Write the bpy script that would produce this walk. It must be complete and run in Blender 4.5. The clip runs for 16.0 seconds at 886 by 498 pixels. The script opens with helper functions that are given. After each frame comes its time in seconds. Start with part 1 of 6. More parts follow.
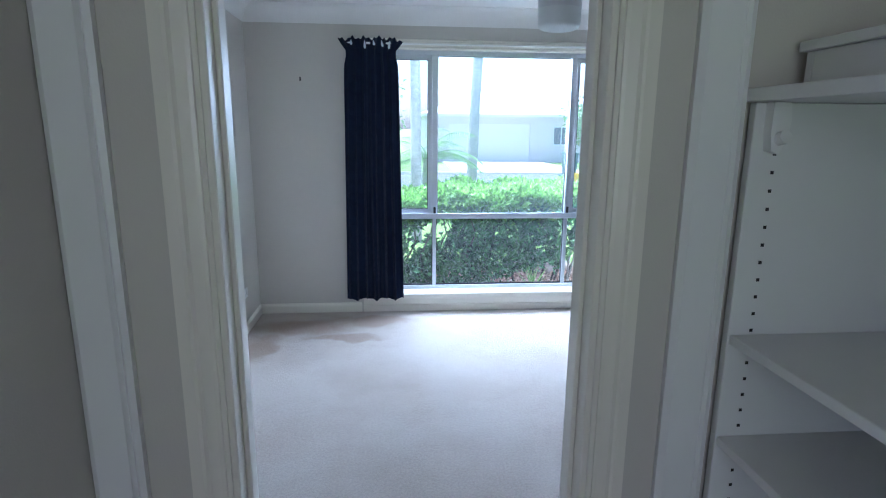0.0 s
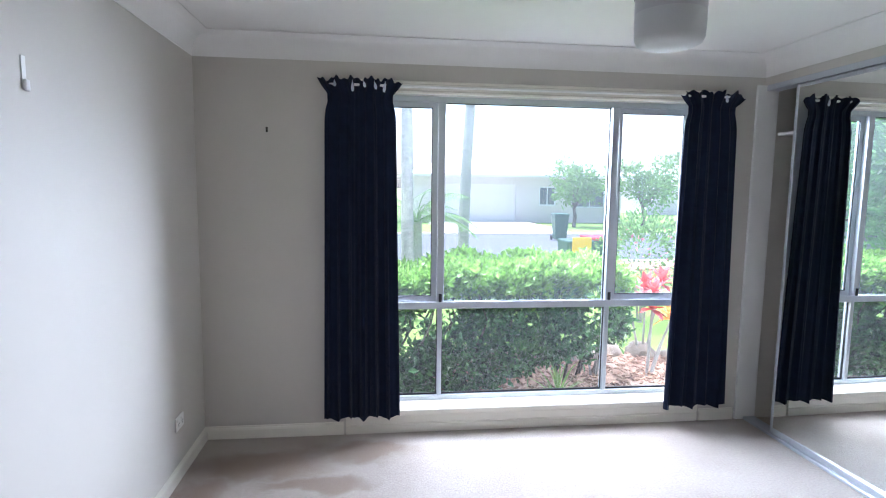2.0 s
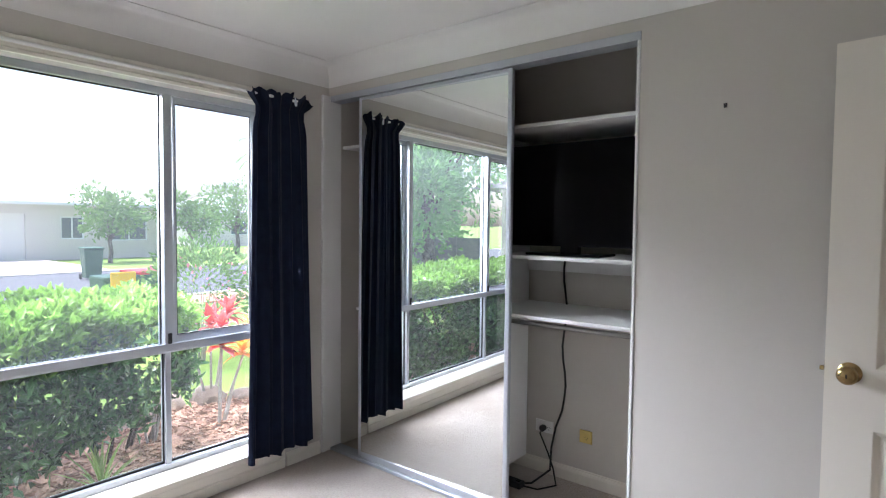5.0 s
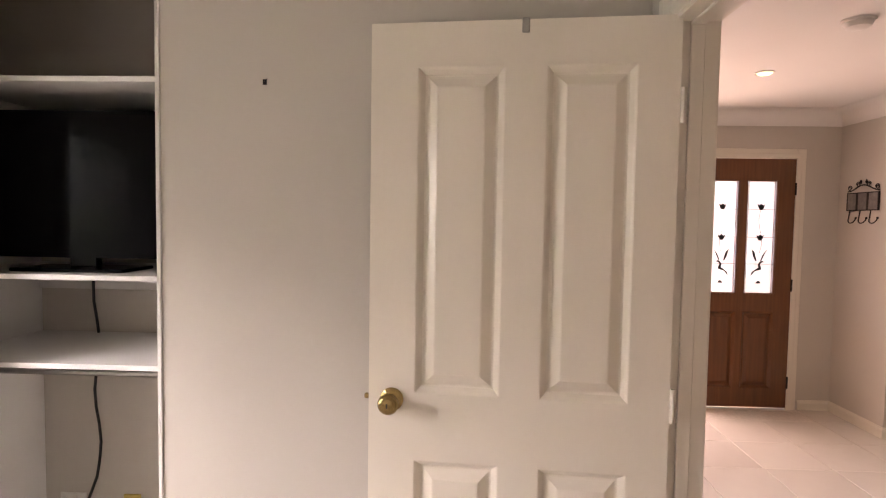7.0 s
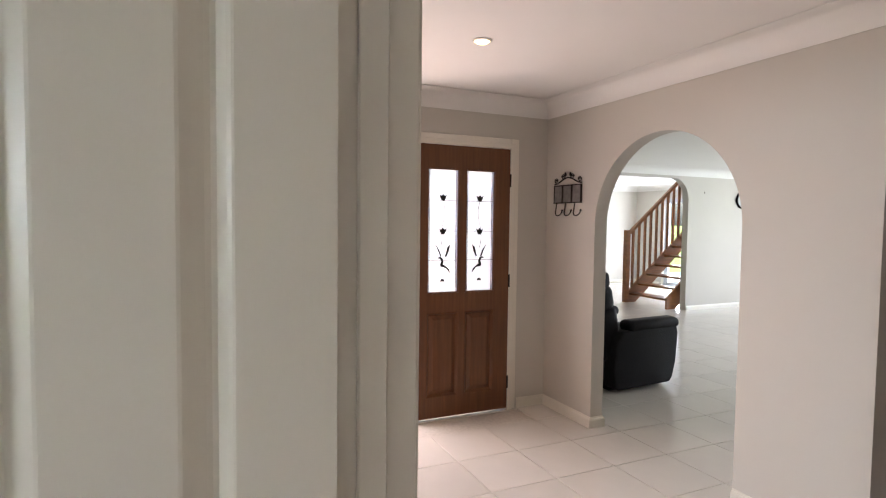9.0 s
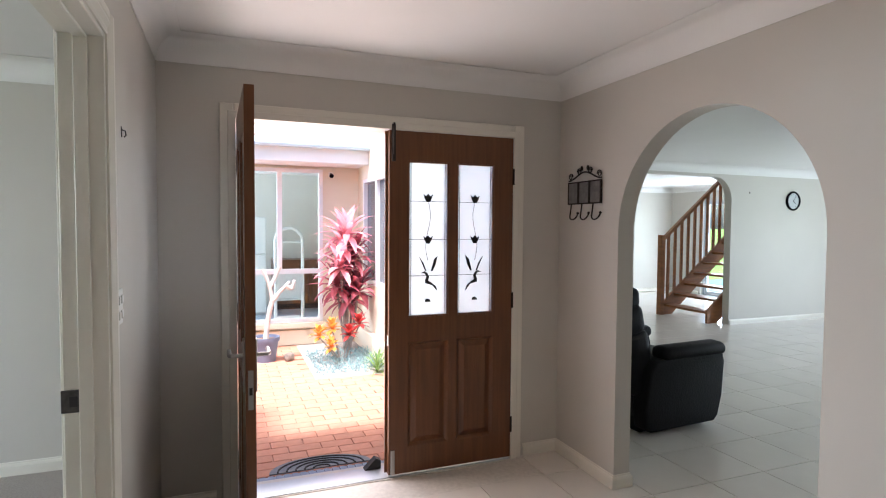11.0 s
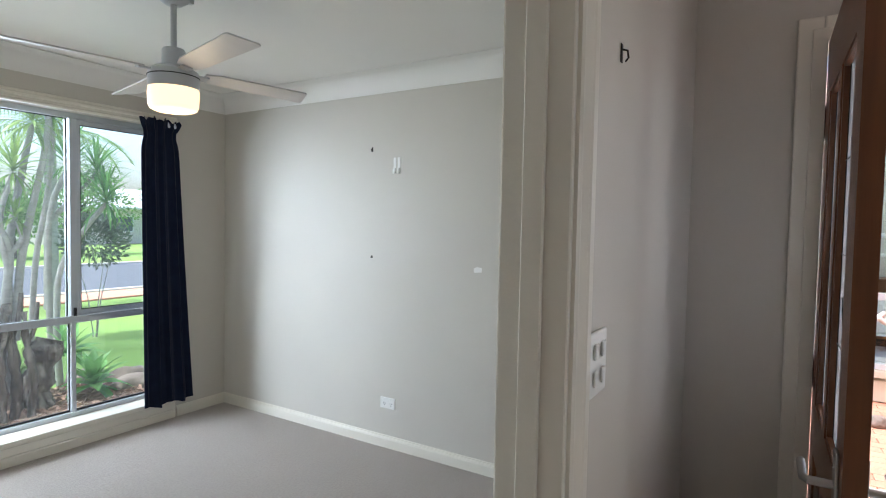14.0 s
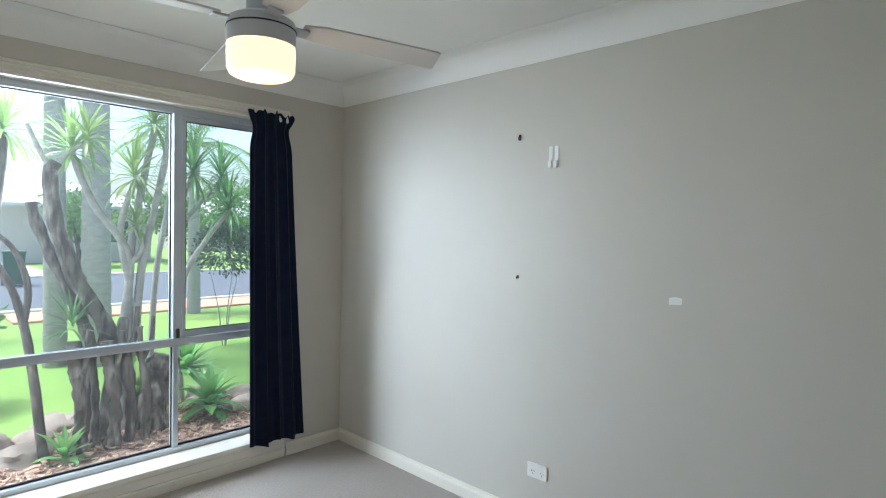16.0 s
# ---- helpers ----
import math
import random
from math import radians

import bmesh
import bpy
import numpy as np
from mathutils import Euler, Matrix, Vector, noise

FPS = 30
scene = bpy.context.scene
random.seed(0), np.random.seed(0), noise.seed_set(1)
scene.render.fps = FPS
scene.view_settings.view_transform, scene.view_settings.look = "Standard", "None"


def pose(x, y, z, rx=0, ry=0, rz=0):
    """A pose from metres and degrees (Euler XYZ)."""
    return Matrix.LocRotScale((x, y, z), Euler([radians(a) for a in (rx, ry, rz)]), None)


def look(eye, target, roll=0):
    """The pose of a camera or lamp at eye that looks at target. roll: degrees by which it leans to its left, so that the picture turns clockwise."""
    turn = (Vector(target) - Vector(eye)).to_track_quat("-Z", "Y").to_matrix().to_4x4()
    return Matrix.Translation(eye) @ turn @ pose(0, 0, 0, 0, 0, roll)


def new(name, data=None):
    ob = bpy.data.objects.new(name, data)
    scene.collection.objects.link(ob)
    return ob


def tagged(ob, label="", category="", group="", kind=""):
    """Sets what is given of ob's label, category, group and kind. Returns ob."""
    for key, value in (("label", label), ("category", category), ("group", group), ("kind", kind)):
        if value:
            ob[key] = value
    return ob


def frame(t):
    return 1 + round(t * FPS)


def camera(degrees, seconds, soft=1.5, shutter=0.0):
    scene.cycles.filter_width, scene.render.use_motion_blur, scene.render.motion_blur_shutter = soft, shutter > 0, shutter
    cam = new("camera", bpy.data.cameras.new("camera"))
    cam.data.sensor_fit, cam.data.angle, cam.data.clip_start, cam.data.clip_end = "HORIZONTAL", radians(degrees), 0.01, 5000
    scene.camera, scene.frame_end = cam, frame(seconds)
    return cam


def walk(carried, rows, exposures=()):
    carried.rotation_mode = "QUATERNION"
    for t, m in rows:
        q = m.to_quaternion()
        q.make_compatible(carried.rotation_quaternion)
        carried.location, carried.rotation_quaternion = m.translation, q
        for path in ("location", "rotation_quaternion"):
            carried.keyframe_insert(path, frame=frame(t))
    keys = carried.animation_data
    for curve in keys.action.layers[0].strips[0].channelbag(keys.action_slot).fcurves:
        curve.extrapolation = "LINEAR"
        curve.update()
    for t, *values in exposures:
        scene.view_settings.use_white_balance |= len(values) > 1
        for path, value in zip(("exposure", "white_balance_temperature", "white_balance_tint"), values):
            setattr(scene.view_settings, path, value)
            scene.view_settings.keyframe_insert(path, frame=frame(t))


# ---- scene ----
cam = camera(77.2, 16.0, soft=1.1)
PATH = [
    (0, (0.662, 0.586, 1.538), (0.831, 2.533, 1.113), 0.5),
    (0.5, (0.635, 0.864, 1.522), (0.717, 2.825, 1.135), 0.5),
    (1, (0.619, 1.15, 1.541), (0.687, 3.119, 1.196), 0.6),
    (1.5, (0.591, 1.432, 1.566), (0.71, 3.408, 1.281), 0.6),
    (2, (0.582, 1.71, 1.575), (0.818, 3.684, 1.355), 0.7),
    (2.5, (0.664, 1.961, 1.55), (1.104, 3.906, 1.396), 0.7),
    (3, (0.739, 2.151, 1.567), (1.414, 4.029, 1.437), 0.8),
    (3.2, (0.716, 2.204, 1.532), (1.501, 4.041, 1.431), 0.5),
    (5.3, (0.865, 2.371, 1.458), (2.519, 3.492, 1.368), 0.7),
    (5.5, (0.943, 2.354, 1.464), (2.66, 3.376, 1.374), 0.7),
    (6, (1.129, 2.287, 1.47), (2.986, 3.025, 1.38), 0.7),
    (6.5, (1.262, 2.237, 1.478), (3.214, 2.662, 1.384), 0.7),
    (7, (1.433, 2.264, 1.508), (3.429, 2.338, 1.407), 0.9),
    (7.4, (1.561, 2.247, 1.489), (3.549, 2.046, 1.396), 0.8),
    (7.5, (1.625, 2.244, 1.483), (3.605, 1.976, 1.392), 0.6),
    (8, (1.840, 2.150, 1.470), (3.752, 1.567, 1.377), 0.7),
    (8.5, (2.072, 2.005, 1.475), (3.893, 1.187, 1.372), 0.8),
    (10.8, (2.855, 1.346, 1.492), (4.677, 0.526, 1.412), 0.3),
    (11, (2.905, 1.282, 1.494), (4.768, 0.56, 1.412), 0.4),
    (11.5, (3.033, 1.113, 1.489), (4.985, 0.683, 1.414), 0.4),
    (12, (3.174, 1.012, 1.487), (5.171, 0.932, 1.413), 0.6),
    (12.5, (3.39, 1.027, 1.49), (5.369, 1.301, 1.412), 0.8),
    (13, (3.574, 1.104, 1.502), (5.482, 1.7, 1.422), 1.0),
    (13.5, (3.794, 1.202, 1.49), (5.597, 2.063, 1.405), 1.1),
    (14, (3.953, 1.335, 1.466), (5.657, 2.378, 1.381), 1.1),
    (14.5, (4.025, 1.506, 1.436), (5.666, 2.647, 1.37), 1.1),
    (15, (4.182, 1.655, 1.42), (5.777, 2.86, 1.35), 1.2),
    (15.5, (4.388, 1.779, 1.447), (5.932, 3.049, 1.38), 1.2),
    (16, (4.543, 1.98, 1.474), (5.985, 3.364, 1.41), 1.2),
]
walk(cam, [(t, look(eye, target, roll)) for t, eye, target, roll in PATH],
     exposures=[(0.0, 2.05, 4900, 14), (0.5, 2.05, 5800, 18), (1.5, 2.0, 5600, 20), (2.0, 2.02, 5650, 20), (3.0, 2.05, 5700, 20), (5.5, 1.74, 6600, 25),
                (6.5, 2.1, 7750, 33), (7.5, 2.25, 8100, 36), (8.5, 2.2, 6900, 24), (11.0, 1.75, 5900, 12), (12.5, 1.7, 5900, 12),
                (13.5, 1.5, 5900, 12), (14.5, 1.52, 5900, 12), (16.0, 1.4, 5800, 10)])

# ---- world and light ----
SUN_ELEV, SUN_AZ = 72.0, -46.0   # azimuth: degrees clockwise from +y
world = bpy.data.worlds.new("sky")
scene.world = world
world.use_nodes = True
wn = world.node_tree
sky = wn.nodes.new("ShaderNodeTexSky")
sky.sky_type = "NISHITA"
sky.sun_disc = False
sky.sun_elevation = radians(SUN_ELEV)
sky.sun_rotation = radians(SUN_AZ)
sky.dust_density = 4.0
wn.links.new(sky.outputs[0], wn.nodes["Background"].inputs[0])
wn.nodes["Background"].inputs[1].default_value = 0.15


def lamp(name, kind, place, target, energy, colour, size=0.1, size_y=0.0, spot=60, blend=0.5):
    data = bpy.data.lights.new(name, kind)
    data.energy, data.color = energy, colour
    if kind == "AREA":
        data.shape, data.size, data.size_y = "RECTANGLE", size, size_y
    elif kind == "SUN":
        data.angle = size
    else:
        data.shadow_soft_size = size
    if kind == "SPOT":
        data.spot_size, data.spot_blend = radians(spot), blend
    ob = new(name, data)
    ob.matrix_world = look(place, target)
    return ob


_a, _e = radians(SUN_AZ), radians(SUN_ELEV)
_d = Vector((math.sin(_a) * math.cos(_e), math.cos(_a) * math.cos(_e), math.sin(_e)))
lamp("sun", "SUN", _d * 30, (0, 0, 0), 2.6, (1.0, 0.95, 0.91), radians(7))
# area lamps added as stand-ins for daylight, at the openings or out in the garden
DAY = (0.86, 0.94, 1.0)
lamp("daylight_bedroom", "AREA", (4.7, 7.7, 2.35), (-0.4, 3.2, 1.25), 76, DAY, 2.6, 1.9).data.spread = radians(115)
lamp("daylight_bedroom_west", "AREA", (-0.3, 7.2, 3.2), (3.0, 2.4, 1.0), 42, DAY, 2.4, 0.95).data.spread = radians(100)
lamp("daylight_bedroom_eave", "AREA", (1.58, 5.76, 2.46), (1.45, 2.9, 0.3), 68, DAY, 2.3, 0.5)
lamp("daylight_entry", "AREA", (6.22, 0.83, 1.05), (0, 0.83, 1.3), 8.5, (1.0, 0.86, 0.78), 0.72, 1.9)
lamp("daylight_second_bedroom", "AREA", (4.95, 5.95, 1.85), (5.7, 2.9, 0.1), 24, DAY, 2.2, 1.2)
lamp("daylight_second_bedroom_west", "AREA", (1.9, 7.3, 2.0), (6.8, 3.8, 1.0), 38, DAY, 1.7, 1.6).data.spread = radians(110)
# warm fill added behind the camera; the robe has no known window
lamp("daylight_robe", "AREA", (0.75, -1.52, 1.5), (0.65, 2, 1.3), 2.5, (1.0, 0.86, 0.82), 1.2, 1.1)
# the living room opening behind this lamp is assumed, out of view
lamp("daylight_living", "AREA", (6.2, -9.15, 1.15), (6.2, 0, 0.9), 46, DAY, 3.4, 2.0)
lamp("daylight_stair_room", "AREA", (11.2, -8.75, 1.1), (11.2, 0, 1.0), 50, DAY, 2.3, 2.0)


# ---- materials ----
def mat(name, colour, rough=0.6, metal=0.0, var=0.0, scale=6.0, bump=0.0, bscale=120.0, spec=0.5, stretch=(1, 1, 1), island=0.0, obj=0.0, second=None, second_scale=1.5, second_amount=0.5, sheen=0.0, coat=0.0):
    """A surface with variation at two scales and a fine relief."""
    m = bpy.data.materials.new(name)
    m.use_nodes = True
    t, n = m.node_tree, m.node_tree.nodes
    b = n["Principled BSDF"]
    b.inputs["Roughness"].default_value = rough
    b.inputs["Metallic"].default_value = metal
    b.inputs["Specular IOR Level"].default_value = spec
    b.inputs["Sheen Weight"].default_value = sheen
    b.inputs["Coat Weight"].default_value = coat
    b.inputs["Base Color"].default_value = (*colour, 1)
    co = n.new("ShaderNodeTexCoord")
    mp = n.new("ShaderNodeMapping")
    mp.inputs["Scale"].default_value = stretch
    t.links.new(co.outputs["Object"], mp.inputs[0])
    last = None
    if var or second or island or obj:
        base = n.new("ShaderNodeRGB")
        base.outputs[0].default_value = (*colour, 1)
        last = base.outputs[0]
        if second:
            nz = n.new("ShaderNodeTexNoise")
            nz.inputs["Scale"].default_value, nz.inputs["Detail"].default_value = second_scale, 6
            nz.inputs["Roughness"].default_value = 0.6
            t.links.new(mp.outputs[0], nz.inputs["Vector"])
            rp = n.new("ShaderNodeValToRGB")
            rp.color_ramp.elements[0].position, rp.color_ramp.elements[1].position = 0.42, 0.68
            rp.color_ramp.elements[1].color = (second_amount,) * 3 + (1,)
            t.links.new(nz.outputs["Fac"], rp.inputs[0])
            mx = n.new("ShaderNodeMix")
            mx.data_type = "RGBA"
            t.links.new(rp.outputs[0], mx.inputs[0])
            t.links.new(last, mx.inputs[6])
            mx.inputs[7].default_value = (*second, 1)
            last = mx.outputs[2]
        hv = n.new("ShaderNodeHueSaturation")
        t.links.new(last, hv.inputs["Color"])
        nz = n.new("ShaderNodeTexNoise")
        nz.inputs["Scale"].default_value, nz.inputs["Detail"].default_value = scale, 5
        t.links.new(mp.outputs[0], nz.inputs["Vector"])
        mr = n.new("ShaderNodeMapRange")
        mr.inputs[1].default_value, mr.inputs[2].default_value = 0.25, 0.75
        mr.inputs[3].default_value, mr.inputs[4].default_value = 1 - var, 1 + var
        t.links.new(nz.outputs["Fac"], mr.inputs[0])
        out = mr.outputs[0]
        for kind, amount in (("island", island), ("obj", obj)):
            if amount:
                g = n.new("ShaderNodeNewGeometry") if kind == "island" else n.new("ShaderNodeObjectInfo")
                r2 = n.new("ShaderNodeMapRange")
                r2.inputs[3].default_value, r2.inputs[4].default_value = 1 - amount, 1 + amount
                t.links.new(g.outputs["Random Per Island" if kind == "island" else "Random"], r2.inputs[0])
                mu = n.new("ShaderNodeMath")
                mu.operation = "MULTIPLY"
                t.links.new(out, mu.inputs[0])
                t.links.new(r2.outputs[0], mu.inputs[1])
                out = mu.outputs[0]
        t.links.new(out, hv.inputs["Value"])
        t.links.new(hv.outputs[0], b.inputs["Base Color"])
    if bump:
        nz = n.new("ShaderNodeTexNoise")
        nz.inputs["Scale"].default_value, nz.inputs["Detail"].default_value = bscale, 4
        t.links.new(mp.outputs[0], nz.inputs["Vector"])
        bp = n.new("ShaderNodeBump")
        bp.inputs["Strength"].default_value = bump
        bp.inputs["Distance"].default_value = 0.01
        t.links.new(nz.outputs["Fac"], bp.inputs["Height"])
        t.links.new(bp.outputs[0], b.inputs["Normal"])
    return m


def emit(name, colour, strength):
    m = bpy.data.materials.new(name)
    m.use_nodes = True
    b = m.node_tree.nodes["Principled BSDF"]
    b.inputs["Base Color"].default_value = (*colour, 1)
    b.inputs["Emission Color"].default_value = (*colour, 1)
    b.inputs["Emission Strength"].default_value = strength
    return m


def glass(name, tint=(0.95, 0.98, 0.97), rough=0.0, alpha=0.12, haze=0.0):
    """A window pane: mostly clear, with a faint gloss; haze: dusty glass."""
    m = bpy.data.materials.new(name)
    m.use_nodes = True
    t, n = m.node_tree, m.node_tree.nodes
    n.remove(n["Principled BSDF"])
    tr, gl, mx = n.new("ShaderNodeBsdfTransparent"), n.new("ShaderNodeBsdfGlossy"), n.new("ShaderNodeMixShader")
    lw, pw, ad = n.new("ShaderNodeLayerWeight"), n.new("ShaderNodeMath"), n.new("ShaderNodeMath")
    lw.inputs[0].default_value = 0.5
    pw.operation, pw.inputs[1].default_value = "POWER", 4.0
    ad.operation, ad.inputs[1].default_value, ad.inputs[2].default_value = "MULTIPLY_ADD", 0.6, 0.03
    t.links.new(lw.outputs["Facing"], pw.inputs[0])
    t.links.new(pw.outputs[0], ad.inputs[0])
    tr.inputs[0].default_value = (*tint, 1)
    gl.inputs["Roughness"].default_value = 0.02
    t.links.new(ad.outputs[0], mx.inputs[0])
    t.links.new(tr.outputs[0], mx.inputs[1])
    t.links.new(gl.outputs[0], mx.inputs[2])
    last = mx.outputs[0]
    if haze:
        df, m2 = n.new("ShaderNodeBsdfTranslucent"), n.new("ShaderNodeMixShader")
        df.inputs[0].default_value = (0.9, 0.95, 1.0, 1)
        m2.inputs[0].default_value = haze
        t.links.new(last, m2.inputs[1])
        t.links.new(df.outputs[0], m2.inputs[2])
        last = m2.outputs[0]
    t.links.new(last, n["Material Output"].inputs[0])
    return m


PAINT = mat("warm_grey_wall_paint", (0.56, 0.53, 0.475), 0.55, var=0.025, scale=2.0, bump=0.06, bscale=260)
WHITE = mat("white_ceiling_paint", (0.80, 0.79, 0.76), 0.7, var=0.015, scale=2.5, bump=0.04, bscale=200)
TRIM = mat("cream_gloss_trim", (0.74, 0.705, 0.62), 0.28, var=0.02, scale=5, bump=0.05, bscale=60)
DOORPAINT = mat("cream_door_paint", (0.76, 0.715, 0.62), 0.3, var=0.02, scale=4, bump=0.12, bscale=22, stretch=(1, 1, 0.15))
CARPET = mat("beige_carpet", (0.50, 0.44, 0.385), 0.95, var=0.16, scale=90, bump=0.9, bscale=320, spec=0.15, second=(0.34, 0.265, 0.205), second_scale=1.5, second_amount=0.55, sheen=0.2)


def stain(m, spots, colour, amount):
    """Brown spill marks with ragged edges, at (x, y, half length, half width) on the floor."""
    t, n = m.node_tree, m.node_tree.nodes
    b = n["Principled BSDF"]
    old = b.inputs["Base Color"].links[0].from_socket
    co, nz, wv = n.new("ShaderNodeTexCoord"), n.new("ShaderNodeTexNoise"), n.new("ShaderNodeVectorMath")
    nz.inputs["Scale"].default_value, nz.inputs["Detail"].default_value = 5.0, 6
    t.links.new(co.outputs["Object"], nz.inputs["Vector"])
    wv.operation = "MULTIPLY_ADD"
    wv.inputs[1].default_value = (0.34, 0.34, 0)
    t.links.new(nz.outputs["Color"], wv.inputs[0])
    t.links.new(co.outputs["Object"], wv.inputs[2])
    total = None
    for x, y, a, c in spots:
        mp, ln, mr = n.new("ShaderNodeMapping"), n.new("ShaderNodeVectorMath"), n.new("ShaderNodeMapRange")
        mp.vector_type = "POINT"
        mp.inputs["Location"].default_value = (-(x + 0.17) / a, -(y + 0.17) / c, 0)
        mp.inputs["Scale"].default_value = (1 / a, 1 / c, 0)
        ln.operation = "LENGTH"
        mr.interpolation_type = "SMOOTHSTEP"
        mr.inputs[1].default_value, mr.inputs[2].default_value = 0.45, 1.15
        mr.inputs[3].default_value, mr.inputs[4].default_value = amount, 0.0
        t.links.new(wv.outputs[0], mp.inputs[0])
        t.links.new(mp.outputs[0], ln.inputs[0])
        t.links.new(ln.outputs["Value"], mr.inputs[0])
        if total is None:
            total = mr.outputs[0]
        else:
            mx = n.new("ShaderNodeMath")
            mx.operation = "MAXIMUM"
            t.links.new(total, mx.inputs[0])
            t.links.new(mr.outputs[0], mx.inputs[1])
            total = mx.outputs[0]
    mix = n.new("ShaderNodeMix")
    mix.data_type = "RGBA"
    t.links.new(total, mix.inputs[0])
    t.links.new(old, mix.inputs[6])
    mix.inputs[7].default_value = (*colour, 1)
    t.links.new(mix.outputs[2], b.inputs["Base Color"])


stain(CARPET, ((-0.05, 4.78, 0.46, 0.22), (0.50, 4.92, 0.40, 0.16), (0.25, 4.55, 0.36, 0.10), (-0.30, 4.40, 0.16, 0.32)), (0.27, 0.18, 0.115), 0.7)
CARPET2 = mat("clean_beige_carpet", (0.50, 0.445, 0.40), 0.95, var=0.16, scale=90, bump=0.9, bscale=320, spec=0.15, second=(0.44, 0.385, 0.34), second_scale=1.3, second_amount=0.5, sheen=0.2)
TILE = mat("cream_floor_tile", (0.70, 0.655, 0.60), 0.16, var=0.04, scale=3.5, obj=0.03, bump=0.02, bscale=30)
GROUT = mat("tile_grout", (0.57, 0.53, 0.48), 0.85, var=0.1, scale=40)
ALU = mat("silver_aluminium", (0.52, 0.55, 0.59), 0.35, 0.55, var=0.03, scale=8)
RUBBER = mat("black_rubber_seal", (0.012, 0.012, 0.013), 0.6)
GLASS = glass("window_glass")
DUSTY = glass("dusty_window_glass", haze=0.011)
SMEARED = glass("lightly_dusty_window_glass", haze=0.010)
MIRROR = mat("mirror_silver", (0.86, 0.89, 0.88), 0.0, 1.0)
MELAMINE = mat("white_melamine", (0.74, 0.74, 0.72), 0.35, var=0.02, scale=6)
CURTAIN = mat("navy_curtain_cloth", (0.007, 0.012, 0.031), 0.9, var=0.25, scale=14, bump=0.4, bscale=500, spec=0.15, sheen=0.06)
TIMBER = mat("red_brown_door_timber", (0.140, 0.052, 0.018), 0.32, var=0.28, scale=7, bump=0.1, bscale=40, stretch=(6, 6, 0.35))
BRASS = mat("polished_brass", (0.40, 0.29, 0.13), 0.24, 1.0, var=0.1, scale=30)
STEEL = mat("brushed_steel", (0.38, 0.37, 0.35), 0.38, 1.0)
BLACKMETAL = mat("dark_bronze_metal", (0.03, 0.025, 0.022), 0.45, 0.7)
PLASTIC = mat("white_plastic", (0.80, 0.80, 0.77), 0.35)
BLACKPLASTIC = mat("black_gloss_plastic", (0.004, 0.004, 0.005), 0.15, spec=0.08)
CABLE = mat("black_cable", (0.008, 0.008, 0.009), 0.5)
LEATHER = mat("black_leather", (0.005, 0.005, 0.006), 0.6, var=0.3, scale=9, bump=0.35, bscale=70, spec=0.2)
PAVER = mat("terracotta_paver", (0.52, 0.24, 0.155), 0.8, var=0.10, scale=14, obj=0.07, bump=0.25, bscale=120)
SAND = mat("paver_joint_sand", (0.42, 0.22, 0.15), 0.95, var=0.2, scale=40)
RENDER = mat("cream_render_wall", (0.80, 0.73, 0.58), 0.8, var=0.04, scale=3, bump=0.15, bscale=150)


# ---- mesh helpers ----
def add_box(bm, x0, x1, y0, y1, z0, z1, bevel=0.0, segs=2, m=None):
    vs = [bm.verts.new(Vector((x, y, z)) if m is None else m @ Vector((x, y, z))) for x in (x0, x1) for y in (y0, y1) for z in (z0, z1)]
    fs = [bm.faces.new([vs[i] for i in q]) for q in ((0, 1, 3, 2), (4, 6, 7, 5), (0, 4, 5, 1), (2, 3, 7, 6), (0, 2, 6, 4), (1, 5, 7, 3))]
    if bevel:
        es = list({e for f in fs for e in f.edges})
        bmesh.ops.bevel(bm, geom=es, offset=bevel, segments=segs, profile=0.5, affect="EDGES")
    return bm


def box(x0, x1, y0, y1, z0, z1, bevel=0.0, segs=2, m=None):
    return add_box(bmesh.new(), x0, x1, y0, y1, z0, z1, bevel, segs, m)


def tube(points, radius, sides=8, closed=False, radii=None, caps=True, bm=None):
    """A round bar along a polyline."""
    bm = bm or bmesh.new()
    ps = [Vector(p) for p in points]
    n, rings = len(ps), []
    ref = None
    for i, p in enumerate(ps):
        a = ps[(i - 1) % n] if (closed or i) else p
        c = ps[(i + 1) % n] if (closed or i < n - 1) else p
        d = (c - a).normalized()
        if ref is None:
            ref = d.orthogonal().normalized()
        u = (ref - d * ref.dot(d)).normalized()
        ref = u
        v = d.cross(u)
        r = radii[i] if radii else radius
        rings.append([bm.verts.new(p + (u * math.cos(2 * math.pi * k / sides) + v * math.sin(2 * math.pi * k / sides)) * r) for k in range(sides)])
    for i in range(n if closed else n - 1):
        a, b = rings[i], rings[(i + 1) % n]
        for k in range(sides):
            bm.faces.new((a[k], a[(k + 1) % sides], b[(k + 1) % sides], b[k]))
    if caps and not closed:
        bm.faces.new(rings[0][::-1])
        bm.faces.new(rings[-1])
    return bm


